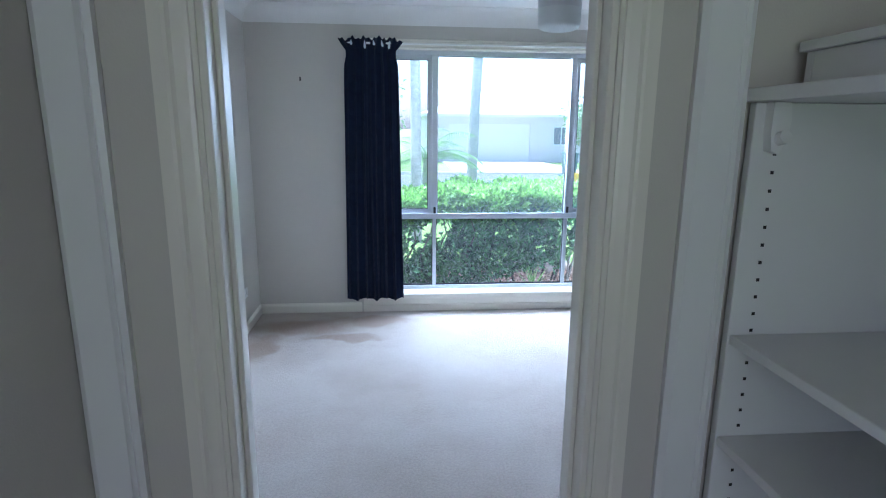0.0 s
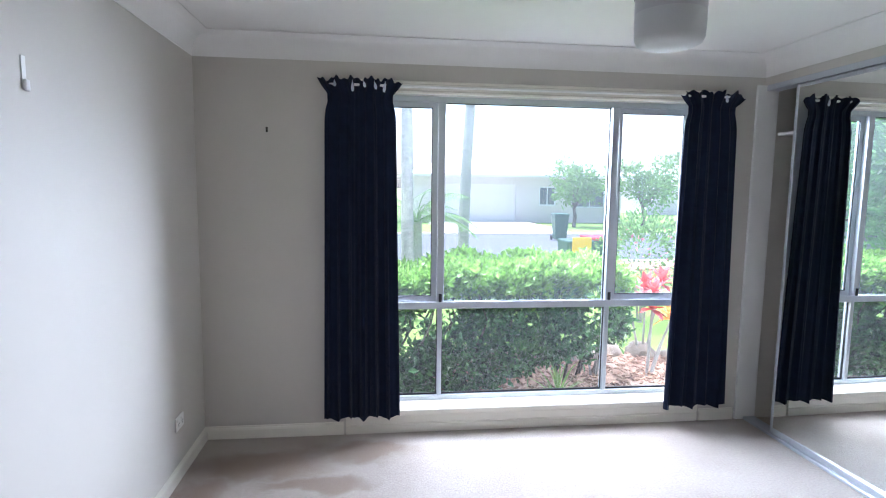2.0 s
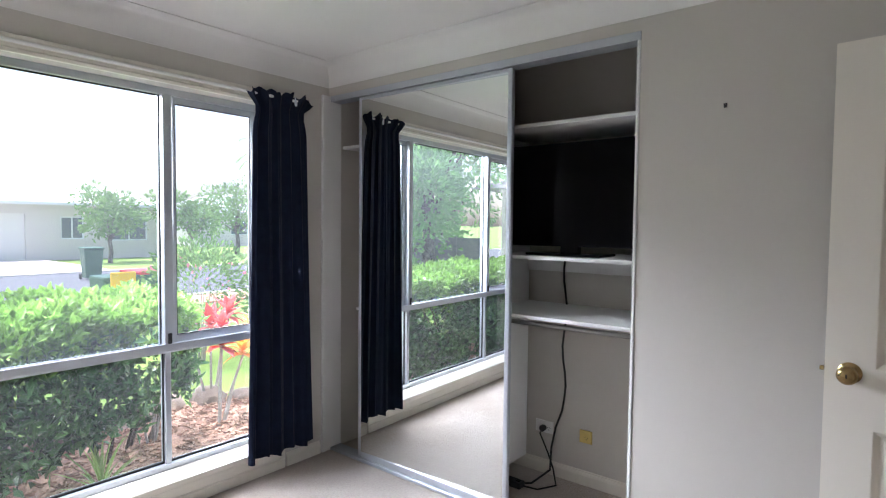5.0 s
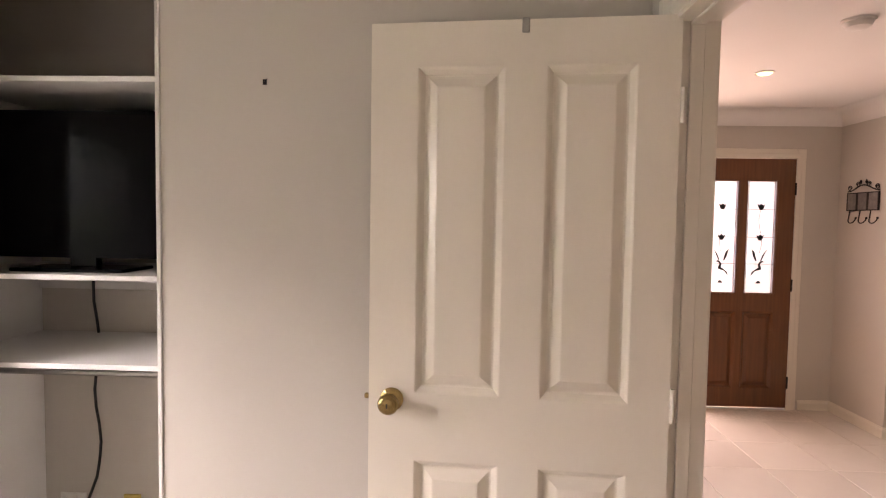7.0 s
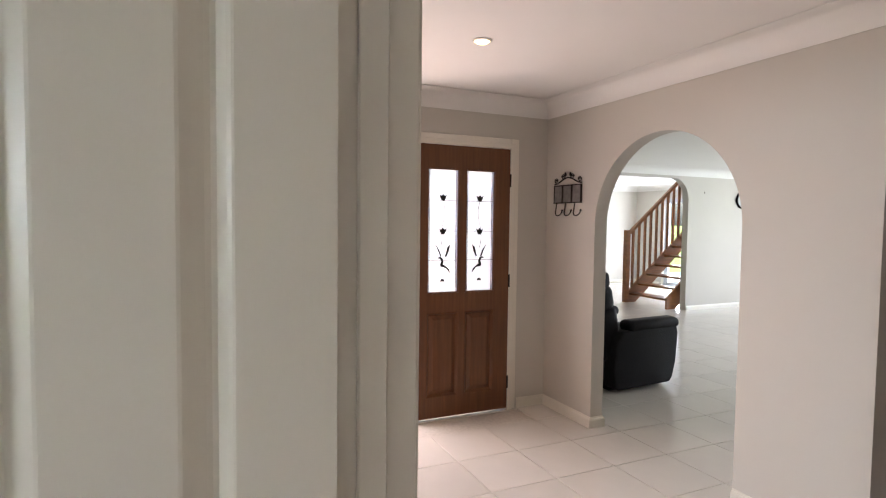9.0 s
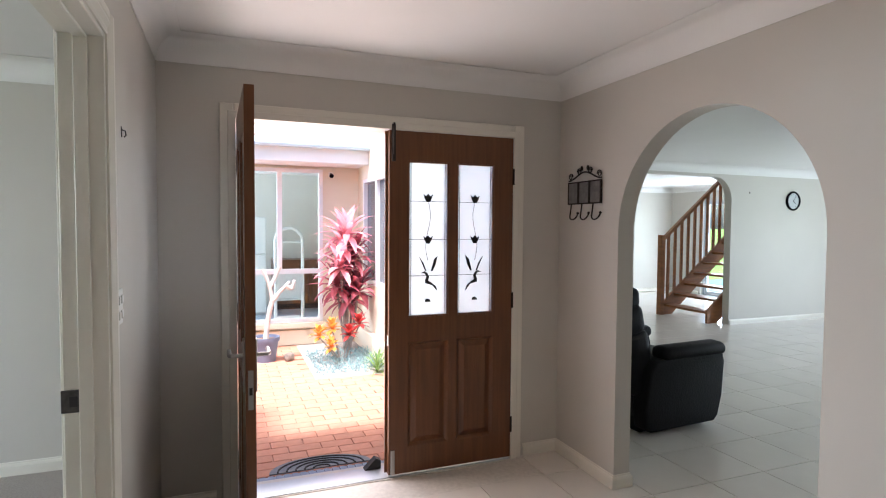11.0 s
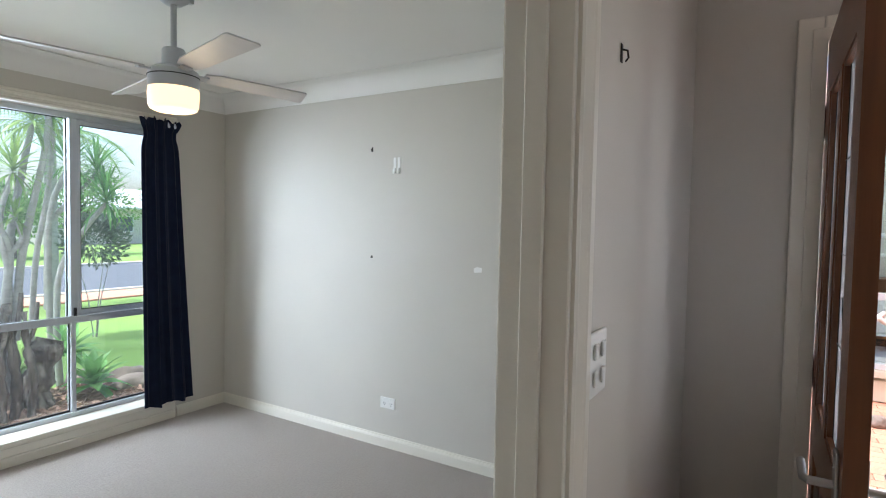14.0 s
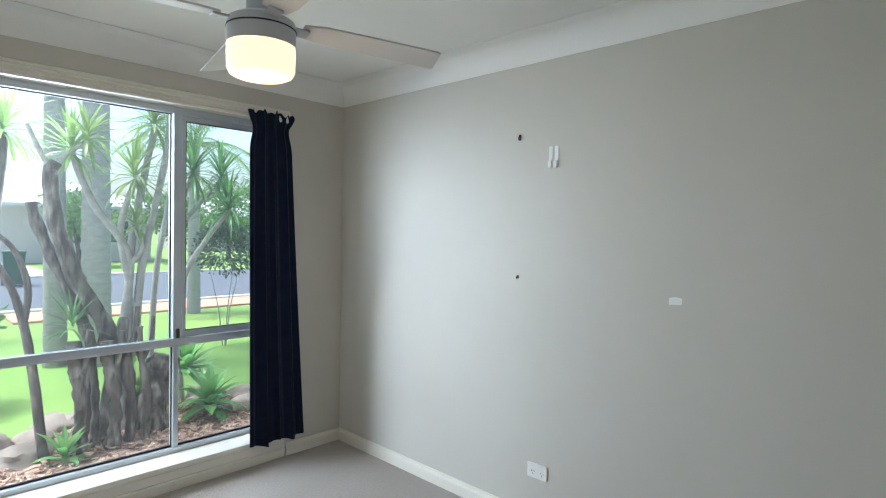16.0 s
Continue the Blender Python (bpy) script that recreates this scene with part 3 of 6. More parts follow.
def curtain(name, top, bottom, z0, z1, folds, seed, label, ear=1.0):
    """A gathered curtain with a frilled tab heading; top and bottom are (left, right) edges."""
    rng = random.Random(seed)
    ob = base(name, label, "curtain", "navy curtains", at=pose((top[0] + top[1]) / 2, 5.085, z0))
    ox, oy, oz = (top[0] + top[1]) / 2, 5.085, z0
    n, rows, th = folds * 12, 46, 0.006
    ph = [rng.uniform(-0.5, 0.5) for _ in range(folds + 2)]
    big = [rng.uniform(0.6, 1.35) for _ in range(folds)]
    bm = bmesh.new()
    grid = []
    for side in (0, 1):
        g = []
        for r in range(rows + 1):
            t = r / rows
            z = z0 + (z1 - z0) * t
            k = (1 - t) ** 1.1
            flare = max(0.0, (t - 0.955) / 0.045)
            neck = math.exp(-((t - 0.945) / 0.03) ** 2)
            xl = top[0] + (bottom[0] - top[0]) * k + 0.020 * neck - 0.042 * ear * flare
            xr = top[1] + (bottom[1] - top[1]) * k - 0.020 * neck + 0.042 * ear * flare
            row = []
            for i in range(n + 1):
                u = i / n
                f = u * folds
                j = min(int(f), folds)
                a = 2 * math.pi * f + ph[j] * 0.5 * math.sin(math.pi * (f - j)) + 0.25 * math.sin(3 * t + seed)
                amp = (0.006 + 0.016 * (1 - t) + 0.012 * flare) * big[min(j, folds - 1)]
                y = -amp * math.sin(a) - 0.35 * amp * math.sin(2.3 * a + 1.1 + 2 * t) - 0.020 * flare * (0.5 + 0.5 * math.sin(a * 0.55 + seed))
                x = xl + (xr - xl) * u + 0.006 * math.sin(a + 1.2) * (0.5 + k)
                zz = z + flare * (0.010 * math.sin(a * 0.83 + seed) + 0.008 * math.sin(a * 2.1 + 2 * seed) - 0.022 * (2 * abs(u - 0.5)) ** 5) + (0.012 * math.sin(a * 0.5 + seed) * (1 - t) ** 8)
                row.append(bm.verts.new((x - ox, y + (th if side else 0), zz - oz)))
            g.append(row)
        grid.append(g)
    for side, g in enumerate(grid):
        for r in range(rows):
            for i in range(n):
                q = (g[r][i], g[r][i + 1], g[r + 1][i + 1], g[r + 1][i])
                bm.faces.new(q if side == 0 else q[::-1])
    f, b = grid
    for r in range(rows):
        bm.faces.new((f[r][0], f[r + 1][0], b[r + 1][0], b[r][0]))
        bm.faces.new((f[r][n], b[r][n], b[r + 1][n], f[r + 1][n]))
    for i in range(n):
        bm.faces.new((f[0][i], b[0][i], b[0][i + 1], f[0][i + 1]))
        bm.faces.new((f[rows][i], f[rows][i + 1], b[rows][i + 1], b[rows][i]))
    part("cloth", bm, CURTAIN, ob, smooth=True)
    # pale slots between the gathered tabs
    for i in range(folds):
        if rng.random() < 0.3:
            continue
        x = top[0] + 0.03 + (top[1] - top[0] - 0.06) * (i + 0.5 + rng.uniform(-0.2, 0.2)) / folds
        h = rng.choice((0.04, 0.05, 0.065))
        out = [(0.006 * math.sin(a) * (1.25 + math.cos(a)), -h * 0.5 * math.cos(a)) for a in [2 * math.pi * k / 12 for k in range(12)]]
        m = Matrix(((1, 0, 0, x - ox), (0, 0, 1, -0.056), (0, 1, 0, z1 - 0.020 - h / 2 - oz), (0, 0, 0, 1))) @ pose(0, 0, 0, 0, 0, rng.uniform(-14, 14))
        part("tab_slot", prism(out, 0.004, m), CURTLINING, ob, "pale lining in the tab slot")
    return ob


curtain("curtain", (0.276, 0.690), (0.247, 0.715), 0.13, 2.205, 6, 1, "navy blue gathered curtain with a frilled tab heading")
curtain("curtain", (2.52, 2.866), (2.475, 2.92), 0.13, 2.195, 5, 4, "navy blue gathered curtain hanging beside the wardrobe")
curtain("curtain", (6.115, 6.385), (6.125, 6.495), 0.14, 2.17, 4, 7, "dark navy gathered curtain beside the second window", 0.5)


def curtain_rod(x0, x1):
    ob = base("curtain_rod", "thin white curtain rod above the window", "curtain rod", "curtain rods", at=pose(x0, 5.095, 2.17))
    part("rod", tube([(0, 0, 0), (x1 - x0, 0, 0)], 0.008, 10), PLASTIC, ob)
    for x in (0.05, x1 - x0 - 0.05):
        part("bracket", box(x - 0.01, x + 0.01, 0.0, NORTH - 5.095 - 0.0285, -0.006, 0.006), PLASTIC, ob)


curtain_rod(0.27, 2.87)


def panel_rings(bm, x0, x1, z0, z1, y, s):
    """A raised-and-fielded panel facing s along y."""
    steps = ((0.0, 0.0), (0.003, -0.001), (0.008, -0.005), (0.018, -0.0165), (0.024, -0.0172), (0.030, -0.015), (0.052, -0.003), (0.056, -0.002))
    rings = []
    for inset, d in steps:
        rings.append([bm.verts.new((x, y + s * d, z)) for x, z in ((x0 + inset, z0 + inset), (x1 - inset, z0 + inset), (x1 - inset, z1 - inset), (x0 + inset, z1 - inset))])
    for a, b in zip(rings, rings[1:]):
        for k in range(4):
            bm.faces.new((a[k], a[(k + 1) % 4], b[(k + 1) % 4], b[k]))
    bm.faces.new(rings[-1])


def panel_door(ob, w, h, th, panels, material, core=0.006):
    """Stiles and rails with fielded panels, in the door's own x (width), y (thickness), z."""
    part("leaf", wall_bm("x", 0, w, 0, th, 0.008, h, panels), material, ob)
    for p in panels:
        bm = bmesh.new()
        panel_rings(bm, *p, 0.0005, -1)
        panel_rings(bm, *p, th - 0.0005, 1)
        part("panel", bm, material, ob, smooth=False)


def knob(ob, x, z, y, s):
    m = Matrix(((1, 0, 0, x), (0, 0, s, y), (0, 1, 0, z), (0, 0, 0, 1)))
    k = part("knob", lathe([(0.0, 0.0), (0.033, 0.0), (0.033, 0.004), (0.026, 0.008), (0.013, 0.012), (0.012, 0.026), (0.020, 0.032), (0.028, 0.042), (0.029, 0.052), (0.024, 0.061), (0.014, 0.065), (0.0, 0.0655)], 28, m), BRASS, ob, "polished brass door knob", smooth=True)
    part("keyhole", box(x - 0.002, x + 0.002, y + s * 0.0645 - 0.002, y + s * 0.0645 + 0.002, z - 0.006, z + 0.006), RUBBER, k, "dark key slot")


# the open bedroom door, swung back against the wall
ang = math.degrees(math.atan2(2.524 - 1.716, 2.968 - 2.892))
door = base("panel_door", "cream painted four-panel door standing open", "door", at=pose(2.892, 1.716, 0.012, 0, 0, ang))
panel_door(door, 0.812, 2.03, 0.036, [(0.105, 0.338, 0.18, 0.825), (0.446, 0.682, 0.18, 0.825), (0.105, 0.338, 1.015, 1.912), (0.446, 0.682, 1.015, 1.912)], DOORPAINT)
for o in list(door.children):
    o.location.y = -0.036
knob(door, 0.745, 0.995, 0.0, 1)
knob(door, 0.745, 0.995, -0.036, -1)
part("latch_plate", box(0.8115, 0.8135, -0.030, -0.006, 0.965, 1.025), BRASS, door, "brass latch plate")
part("latch_bolt", box(0.8135, 0.828, -0.024, -0.012, 0.988, 1.002, 0.002, 1), BRASS, door, "brass latch bolt")
part("over_door_hook", box(0.385, 0.405, -0.038, 0.003, 1.995, 2.034, 0.002, 1), STEEL, door, "small steel hook clipped over the top")
for z in (0.25, 1.02, 1.80):
    h = part("hinge", box(-0.012, 0.0, 0.0, 0.004, z - 0.045, z + 0.045), TRIM, door, "painted-over butt hinge")
    part("hinge_pin", tube([(-0.006, 0.006, z - 0.045), (-0.006, 0.006, z + 0.045)], 0.006, 8), TRIM, h)
    for dz in (-0.03, 0.0, 0.03):
        part("screw", box(-0.009, -0.003, 0.0042, 0.0058, z + dz - 0.003, z + dz + 0.003), RUBBER, h, "dark screw head")


# ---- built-in wardrobe ----
def robe():
    y0, y1, x = 3.195, NORTH, 3.11
    tr = base("wardrobe_track", "silver aluminium tracks of the sliding wardrobe", "wardrobe track", kind="structure")
    part("top_track", box(x - 0.004, x + 0.082, y0 + 0.001, y1 - 0.02, 2.225, 2.2615, 0.002, 1), ALU, tr)
    part("bottom_track", box(x - 0.006, x + 0.082, y0 + 0.001, y1 - 0.02, 0.0005, 0.02, 0.003, 1), ALU, tr)
    part("side_channel", box(x - 0.065, x + 0.085, y1 - 0.02, y1 - 0.001, 0.0005, 2.2615, 0.003, 1), MELAMINE, tr, "white side channel")
    part("side_channel", box(x - 0.006, x + 0.085, y0 + 0.0005, y0 + 0.014, 0.02, 2.225, 0.002, 1), MELAMINE, tr, "white side channel")
    d = base("sliding_mirror_door", "tall sliding mirror door in a silver frame", "mirror door", at=pose(x + 0.006, 3.815, 0.021))
    w, h, s = 1.082, 2.2, 0.026
    glass_sheet = part("mirror", box(-0.0015, 0.0015, s * 0.5 - w / 2, w / 2 - s * 0.5, 0.03, h - 0.015), MIRROR, d, "clear silvered mirror")
    glass_sheet.location, glass_sheet.rotation_euler = (0.015, w / 2, 0), (0, 0, radians(1.2))   # sits slightly askew in its frame
    part("frame_stile", box(0, 0.03, 0, s, 0, h, 0.006, 2), ALU, d)
    part("frame_stile", box(0, 0.03, w - s, w, 0, h, 0.006, 2), ALU, d)
    part("frame_rail", box(0.002, 0.028, s, w - s, 0, 0.04, 0.003, 1), ALU, d)
    part("frame_rail", box(0.002, 0.028, s, w - s, h - 0.02, h, 0.003, 1), ALU, d)
    sh = base("wardrobe_shelving", "white melamine shelves with a hanging rail", "shelving", at=pose(3.2, 3.2, 0))
    T = 0.018
    for nm, z, d0, ya, yb in (("shelf", 1.962, 0.02, 3.197, 5.163), ("shelf", 1.312, 0.0, 3.197, 4.05), ("shelf", 1.016, 0.0, 3.197, 4.05), ("shelf", 0.90, 0.14, 4.62, 5.163)):
        part(nm, box(0.02 + d0 - 0.02, 0.515, ya - 3.2, yb - 3.2, z - T, z, 0.0015, 1), MELAMINE, sh)
    part("upright_panel", box(0.02, 0.515, 0.85, 0.868, 0.075, 1.944, 0.0015, 1), MELAMINE, sh)
    part("upright_panel", box(0.16, 0.515, 1.40, 1.418, 0.0, 1.944, 0.0015, 1), MELAMINE, sh)
    part("back_rail", box(0.495, 0.515, 0.0, 0.85, 1.20, 1.294, 0.0015, 1), MELAMINE, sh)
    part("hanging_rail", tube([(0.12, -0.003, 0.955), (0.12, 0.85, 0.955)], 0.0125, 12), STEEL, sh, "steel hanging rail", smooth=True)


robe()


def television():
    ob = base("television", "black flat television standing on the wardrobe shelf", "television", at=pose(3.34, 3.62, 1.313))
    part("casing", box(0.012, 0.05, -0.415, 0.405, 0.045, 0.56, 0.006, 2), BLACKPLASTIC, ob)
    part("bezel", wall_bm("y", -0.415, 0.405, 0.0, 0.012, 0.045, 0.56, [(-0.405, 0.395, 0.07, 0.55)]), BLACKPLASTIC, ob)
    part("screen", box(0.004, 0.011, -0.405, 0.395, 0.07, 0.55), BLACKPLASTIC, ob, "switched-off black screen")
    part("stand_neck", box(0.02, 0.05, -0.05, 0.05, 0.01, 0.06, 0.004, 1), BLACKPLASTIC, ob)
    part("stand_foot", box(-0.07, 0.12, -0.2, 0.2, 0.0, 0.012, 0.004, 2), BLACKPLASTIC, ob)


television()


def outlet(place, rz, label, w=0.115, h=0.073, sockets=2, colour=PLASTIC, group="wall outlets"):
    """A socket or switch plate on a wall; local y points out of the wall."""
    ob = base("wall_outlet", label, "power outlet", group, at=pose(*place, 0, 0, rz))
    part("plate", box(-w / 2, w / 2, 0, 0.008, -h / 2, h / 2, 0.003, 2), colour, ob)
    for i in range(sockets):
        x = (i - (sockets - 1) / 2) * w * 0.46
        part("switch", box(x - 0.006 + 0.012, x + 0.006 + 0.012, 0.008, 0.012, h * 0.16, h * 0.36, 0.001, 1), colour, ob)
        for a, tilt in ((-0.007, 30), (0.007, -30), (0.0, 0)):
            m = pose(x - 0.004 + a, 0.0082, -0.002 if a else -0.014, 0, tilt, 0)
            part("socket_slot", box(-0.0011, 0.0011, -0.001, 0.001, -0.0045, 0.0045, m=m), RUBBER, ob, "dark socket slot")
    return ob


outlet((-0.4785, 4.72, 0.305), -90, "white double power outlet low on the wall")
outlet((6.8425, 3.505, 0.295), 90, "white double power outlet above the skirting")
outlet((3.7195, 3.93, 0.275), 90, "white power outlet inside the wardrobe")
outlet((3.7195, 3.67, 0.275), 90, "yellowed outlet plate inside the wardrobe", 0.075, 0.073, 1, mat("yellowed_plastic", (0.62, 0.46, 0.14), 0.4))


def light_switch():
    ob = base("light_switch", "white light switch with four rockers", "light switch", at=pose(4.935, 1.6145, 1.226, 0, 0, 180))
    part("plate", box(-0.055, 0.055, 0, 0.007, -0.058, 0.058, 0.004, 2), PLASTIC, ob)
    for x in (-0.022, 0.022):
        for z in (-0.024, 0.024):
            part("rocker", box(x - 0.011, x + 0.011, 0.007, 0.013, z - 0.014, z + 0.014, 0.004, 2), PLASTIC, ob)


light_switch()


def cable(points, r, label, name="power_cable"):
    thing(name, tube(points, r, 6), CABLE, label, "cable", "wardrobe cables", smooth=True)


cable([(3.69, 3.80 + 0.012 * math.sin(i * 1.1), 1.30 - i * 0.075) for i in range(13)] + [(3.68, 3.84, 0.30), (3.67, 3.86, 0.18), (3.62, 3.84, 0.07), (3.52, 3.90, 0.012), (3.45, 3.98, 0.008)], 0.006, "black power cable hanging down the wardrobe back")
cable([(3.70, 3.93, 0.275), (3.66, 3.93, 0.25), (3.67, 3.88, 0.14), (3.66, 3.84, 0.06), (3.58, 3.78, 0.012), (3.48, 3.84, 0.008), (3.46, 3.95, 0.008)], 0.005, "black cable plugged into the wardrobe outlet")
thing("power_plug", lathe([(0, 0), (0.016, 0), (0.019, 0.01), (0.019, 0.028), (0.008, 0.034), (0, 0.034)], 14, Matrix(((0, 0, -1, 3.7105), (0, 1, 0, 3.93), (1, 0, 0, 0.27), (0, 0, 0, 1)))), CABLE, "black plug in the wardrobe outlet", "plug", smooth=True)
pb = base("power_board", "small black power board on the wardrobe floor", "power board", at=pose(3.45, 3.99, 0.0))
part("casing", box(-0.03, 0.03, -0.07, 0.07, 0.0, 0.035, 0.006, 2), CABLE, pb)
part("rocker", box(-0.01, 0.01, -0.055, -0.035, 0.035, 0.039), BLACKPLASTIC, pb)


# ---- ceiling fans ----
FANWHITE = mat("white_fan_enamel", (0.54, 0.55, 0.57), 0.35)
BLADE = mat("pale_grey_fan_blade", (0.62, 0.60, 0.60), 0.45, var=0.03, scale=3, stretch=(0.4, 6, 1))


def ceiling_fan(x, y, drop, turn, shade, label, lift=0.0):
    """A four-bladed fan with a drum light; drop: from ceiling to the lamp's underside."""
    zb = H - drop
    ob = base("ceiling_fan", label, "ceiling fan", "ceiling fans", at=pose(x, y, zb))
    part("canopy", lathe([(0.0, drop - 0.001), (0.066, drop - 0.001), (0.07, drop - 0.02), (0.06, drop - 0.05), (0.035, drop - 0.068), (0.0, drop - 0.07)], 28), FANWHITE, ob, smooth=True)
    part("canopy_switch", box(0.05, 0.09, -0.012, 0.012, drop - 0.04, drop - 0.018, 0.004, 2), FANWHITE, ob)
    part("downrod", tube([(0, 0, 0.24 + lift), (0, 0, drop - 0.06)], 0.0125, 12), FANWHITE, ob, smooth=True)
    part("rod_cover", lathe([(0.0, 0.262 + lift), (0.042, 0.262 + lift), (0.046, 0.255 + lift), (0.046, 0.185 + lift), (0.0, 0.185 + lift)], 24), FANWHITE, ob, smooth=True)
    body = part("motor_housing", lathe([(0.0, 0.19 + lift), (0.05, 0.19 + lift), (0.075, 0.182 + lift), (0.098, 0.168 + lift), (0.101, 0.15 + lift), (0.101, 0.095), (0.0, 0.095)], 40), FANWHITE, ob, smooth=True)
    part("gap_ring", lathe([(0.1, 0.146), (0.1025, 0.146), (0.1025, 0.142), (0.1, 0.142)], 40), RUBBER, body, "dark shadow gap ring")
    part("lamp_shade", lathe([(0.0, 0.095), (0.1, 0.095), (0.101, 0.07), (0.099, 0.025), (0.092, 0.010), (0.075, 0.002), (0.0, 0.0)], 40), shade, ob, "frosted glass drum shade", smooth=True)
    for k in range(4):
        m = pose(0, 0, 0.162 + lift, 0, 0, turn + 90 * k)
        part("blade_arm", box(0.085, 0.145, -0.022, 0.022, -0.004, 0.004, 0.002, 1, m @ pose(0, 0, 0, -10)), FANWHITE, ob)
        out = [(0.125, -0.035), (0.19, -0.052), (0.60, -0.062), (0.615, -0.055), (0.645, 0.045), (0.638, 0.055), (0.19, 0.048), (0.125, 0.035)]
        part("blade", prism(out, 0.006, m @ pose(0, 0, 0.004, -11)), BLADE, ob, "pale grey tapered fan blade")
    return ob


SHADE_ON = emit("warm_lit_shade", (1.0, 0.70, 0.36), 0.6)
SHADE_OFF = mat("frosted_shade_off", (0.62, 0.64, 0.64), 0.65, spec=0.2)
ceiling_fan(5.378, 3.56, 0.515, 78, SHADE_ON, "white ceiling fan with its drum light switched on")
ceiling_fan(1.44, 3.32, 0.445, 69, SHADE_OFF, "white ceiling fan with its drum light off", 0.055)
lamp("fan_bulb", "POINT", (5.378, 3.56, 1.90), (5.378, 3.56, 0), 2, (1.0, 0.78, 0.48), 0.08)


# ---- wall bits ----
def wall_hook(place, rz, label, h=0.03):
    ob = base("wall_hook", label, "wall hook", "wall hooks", at=pose(*place, 0, 0, rz))
    part("plate", box(-0.006, 0.006, 0, 0.002, -h / 2, h / 2), BLACKMETAL, ob)
    part("hook", tube([(0, 0.002, h * 0.2), (0, 0.012, h * 0.1), (0, 0.014, -h * 0.3), (0, 0.008, -h * 0.5)], 0.002, 6), BLACKMETAL, ob)


wall_hook((-0.068, NORTH - 0.0005, 1.905), 180, "small picture hook on the bedroom wall")
wall_hook((3.1095, 2.872, 1.918), 90, "small picture screw on the bedroom wall", 0.016)
wall_hook((6.8425, 3.662, 1.955), 90, "small brass picture hook and wire")
wall_hook((6.8425, 3.655, 1.25), 90, "small bent nail in the wall", 0.016)
wall_hook((5.054, 1.6145, 1.804), 180, "small metal hook on the foyer wall", 0.035)
wall_hook((9.2685, -6.3, 2.05), 90, "tiny hook on the living room wall", 0.03)


def hook_strip(place, rz, n, label):
    ob = base("adhesive_hook", label, "adhesive hook", "adhesive hooks", at=pose(*place, 0, 0, rz))
    for i in range(n):
        x = (i - (n - 1) / 2) * 0.032
        part("strip", box(x - 0.011, x + 0.011, 0, 0.003, -0.05, 0.05, 0.001, 1), PLASTIC, ob)
        part("clip", box(x - 0.011, x + 0.011, 0.003, 0.014, -0.055, -0.02, 0.004, 2), PLASTIC, ob)


hook_strip((-0.4785, 3.57, 1.905), -90, 1, "white adhesive wall hook")
hook_strip((6.8425, 3.46, 1.845), 90, 2, "pair of white adhesive wall hooks")
PATCH = mat("bare_filler_patch", (0.80, 0.79, 0.76), 0.8)
thing("paint_patch", prism([(0, 0), (0.05, 0.004), (0.052, 0.03), (0.02, 0.034), (-0.002, 0.026)], 0.0012, Matrix(((0, 0, -1, 6.8426), (-1, 0, 0, 2.885), (0, 1, 0, 1.19), (0, 0, 0, 1)))), PATCH, "small pale patch of bare filler", "patch")

# ---- walk-in robe shelving ----
def robe_unit():
    ob = base("open_shelf_unit", "white melamine shelf unit with peg holes", "shelf unit", at=pose(1.268, 1.518, 0))
    D, L, T = 0.48, 1.6, 0.018
    part("end_panel", box(0, D, -T, 0, 0, 1.585, 0.0015, 1), MELAMINE, ob)
    part("end_panel", box(0, D, -L, -L + T, 0, 1.585, 0.0015, 1), MELAMINE, ob)
    part("back_panel", box(D - 0.01, D, -L + T, -T, 0, 1.585), MELAMINE, ob)
    part("top_shelf", box(-0.012, D, -L, 0, 1.586, 1.608, 0.0015, 1), MELAMINE, ob)
    for z in (1.172, 0.967, 0.6, 0.1):
        part("shelf", box(0.003, D - 0.01, -L + T, -T, z - T, z, 0.0015, 1), MELAMINE, ob)
    for k in range(24):
        z = 1.50 - k * 0.032
        if min(abs(z - 1.163), abs(z - 0.958)) > 0.014:
            part("peg_hole", box(0.040, 0.046, -T - 0.0006, -T, z - 0.003, z + 0.003), RUBBER, ob, "dark peg hole")
    br = part("rail_bracket", prism([(0, 0), (0.03, 0), (0.034, -0.03), (0.03, -0.06), (0.018, -0.085), (0.004, -0.08), (0.0, -0.05)], 0.02, Matrix(((1, 0, 0, 0.018), (0, 0, -1, -T), (0, 1, 0, 1.585), (0, 0, 0, 1)))), PLASTIC, ob, "white plastic rail bracket")
    part("bracket_peg", tube([(0.035, -T, 1.52), (0.035, -T - 0.035, 1.53)], 0.011, 10), PLASTIC, br)
    for k in range(6):
        y = -0.22 - k * 0.055
        part("coat_peg", tube([(D - 0.012, y, 1.545), (D - 0.045, y, 1.535), (D - 0.05, y, 1.55)], 0.006, 8), PLASTIC, ob, "small white coat peg")
    bx = base("upper_shelf_box", "white melamine box shelf on top of the unit", "shelf box", at=pose(1.345, 1.50, 1.6085))
    part("front_panel", box(0.0, 0.44, -0.016, 0, 0, 0.058, 0.001, 1), MELAMINE, bx)
    part("side_panel", box(0.0, 0.016, -1.3, -0.016, 0, 0.058, 0.001, 1), MELAMINE, bx)
    part("lid", box(-0.01, 0.45, -1.32, 0.008, 0.0585, 0.075, 0.0015, 1), MELAMINE, bx)
    part("peg_hole", box(0.02, 0.027, -0.0168, -0.016, 0.025, 0.032), RUBBER, bx, "dark peg hole")


robe_unit()

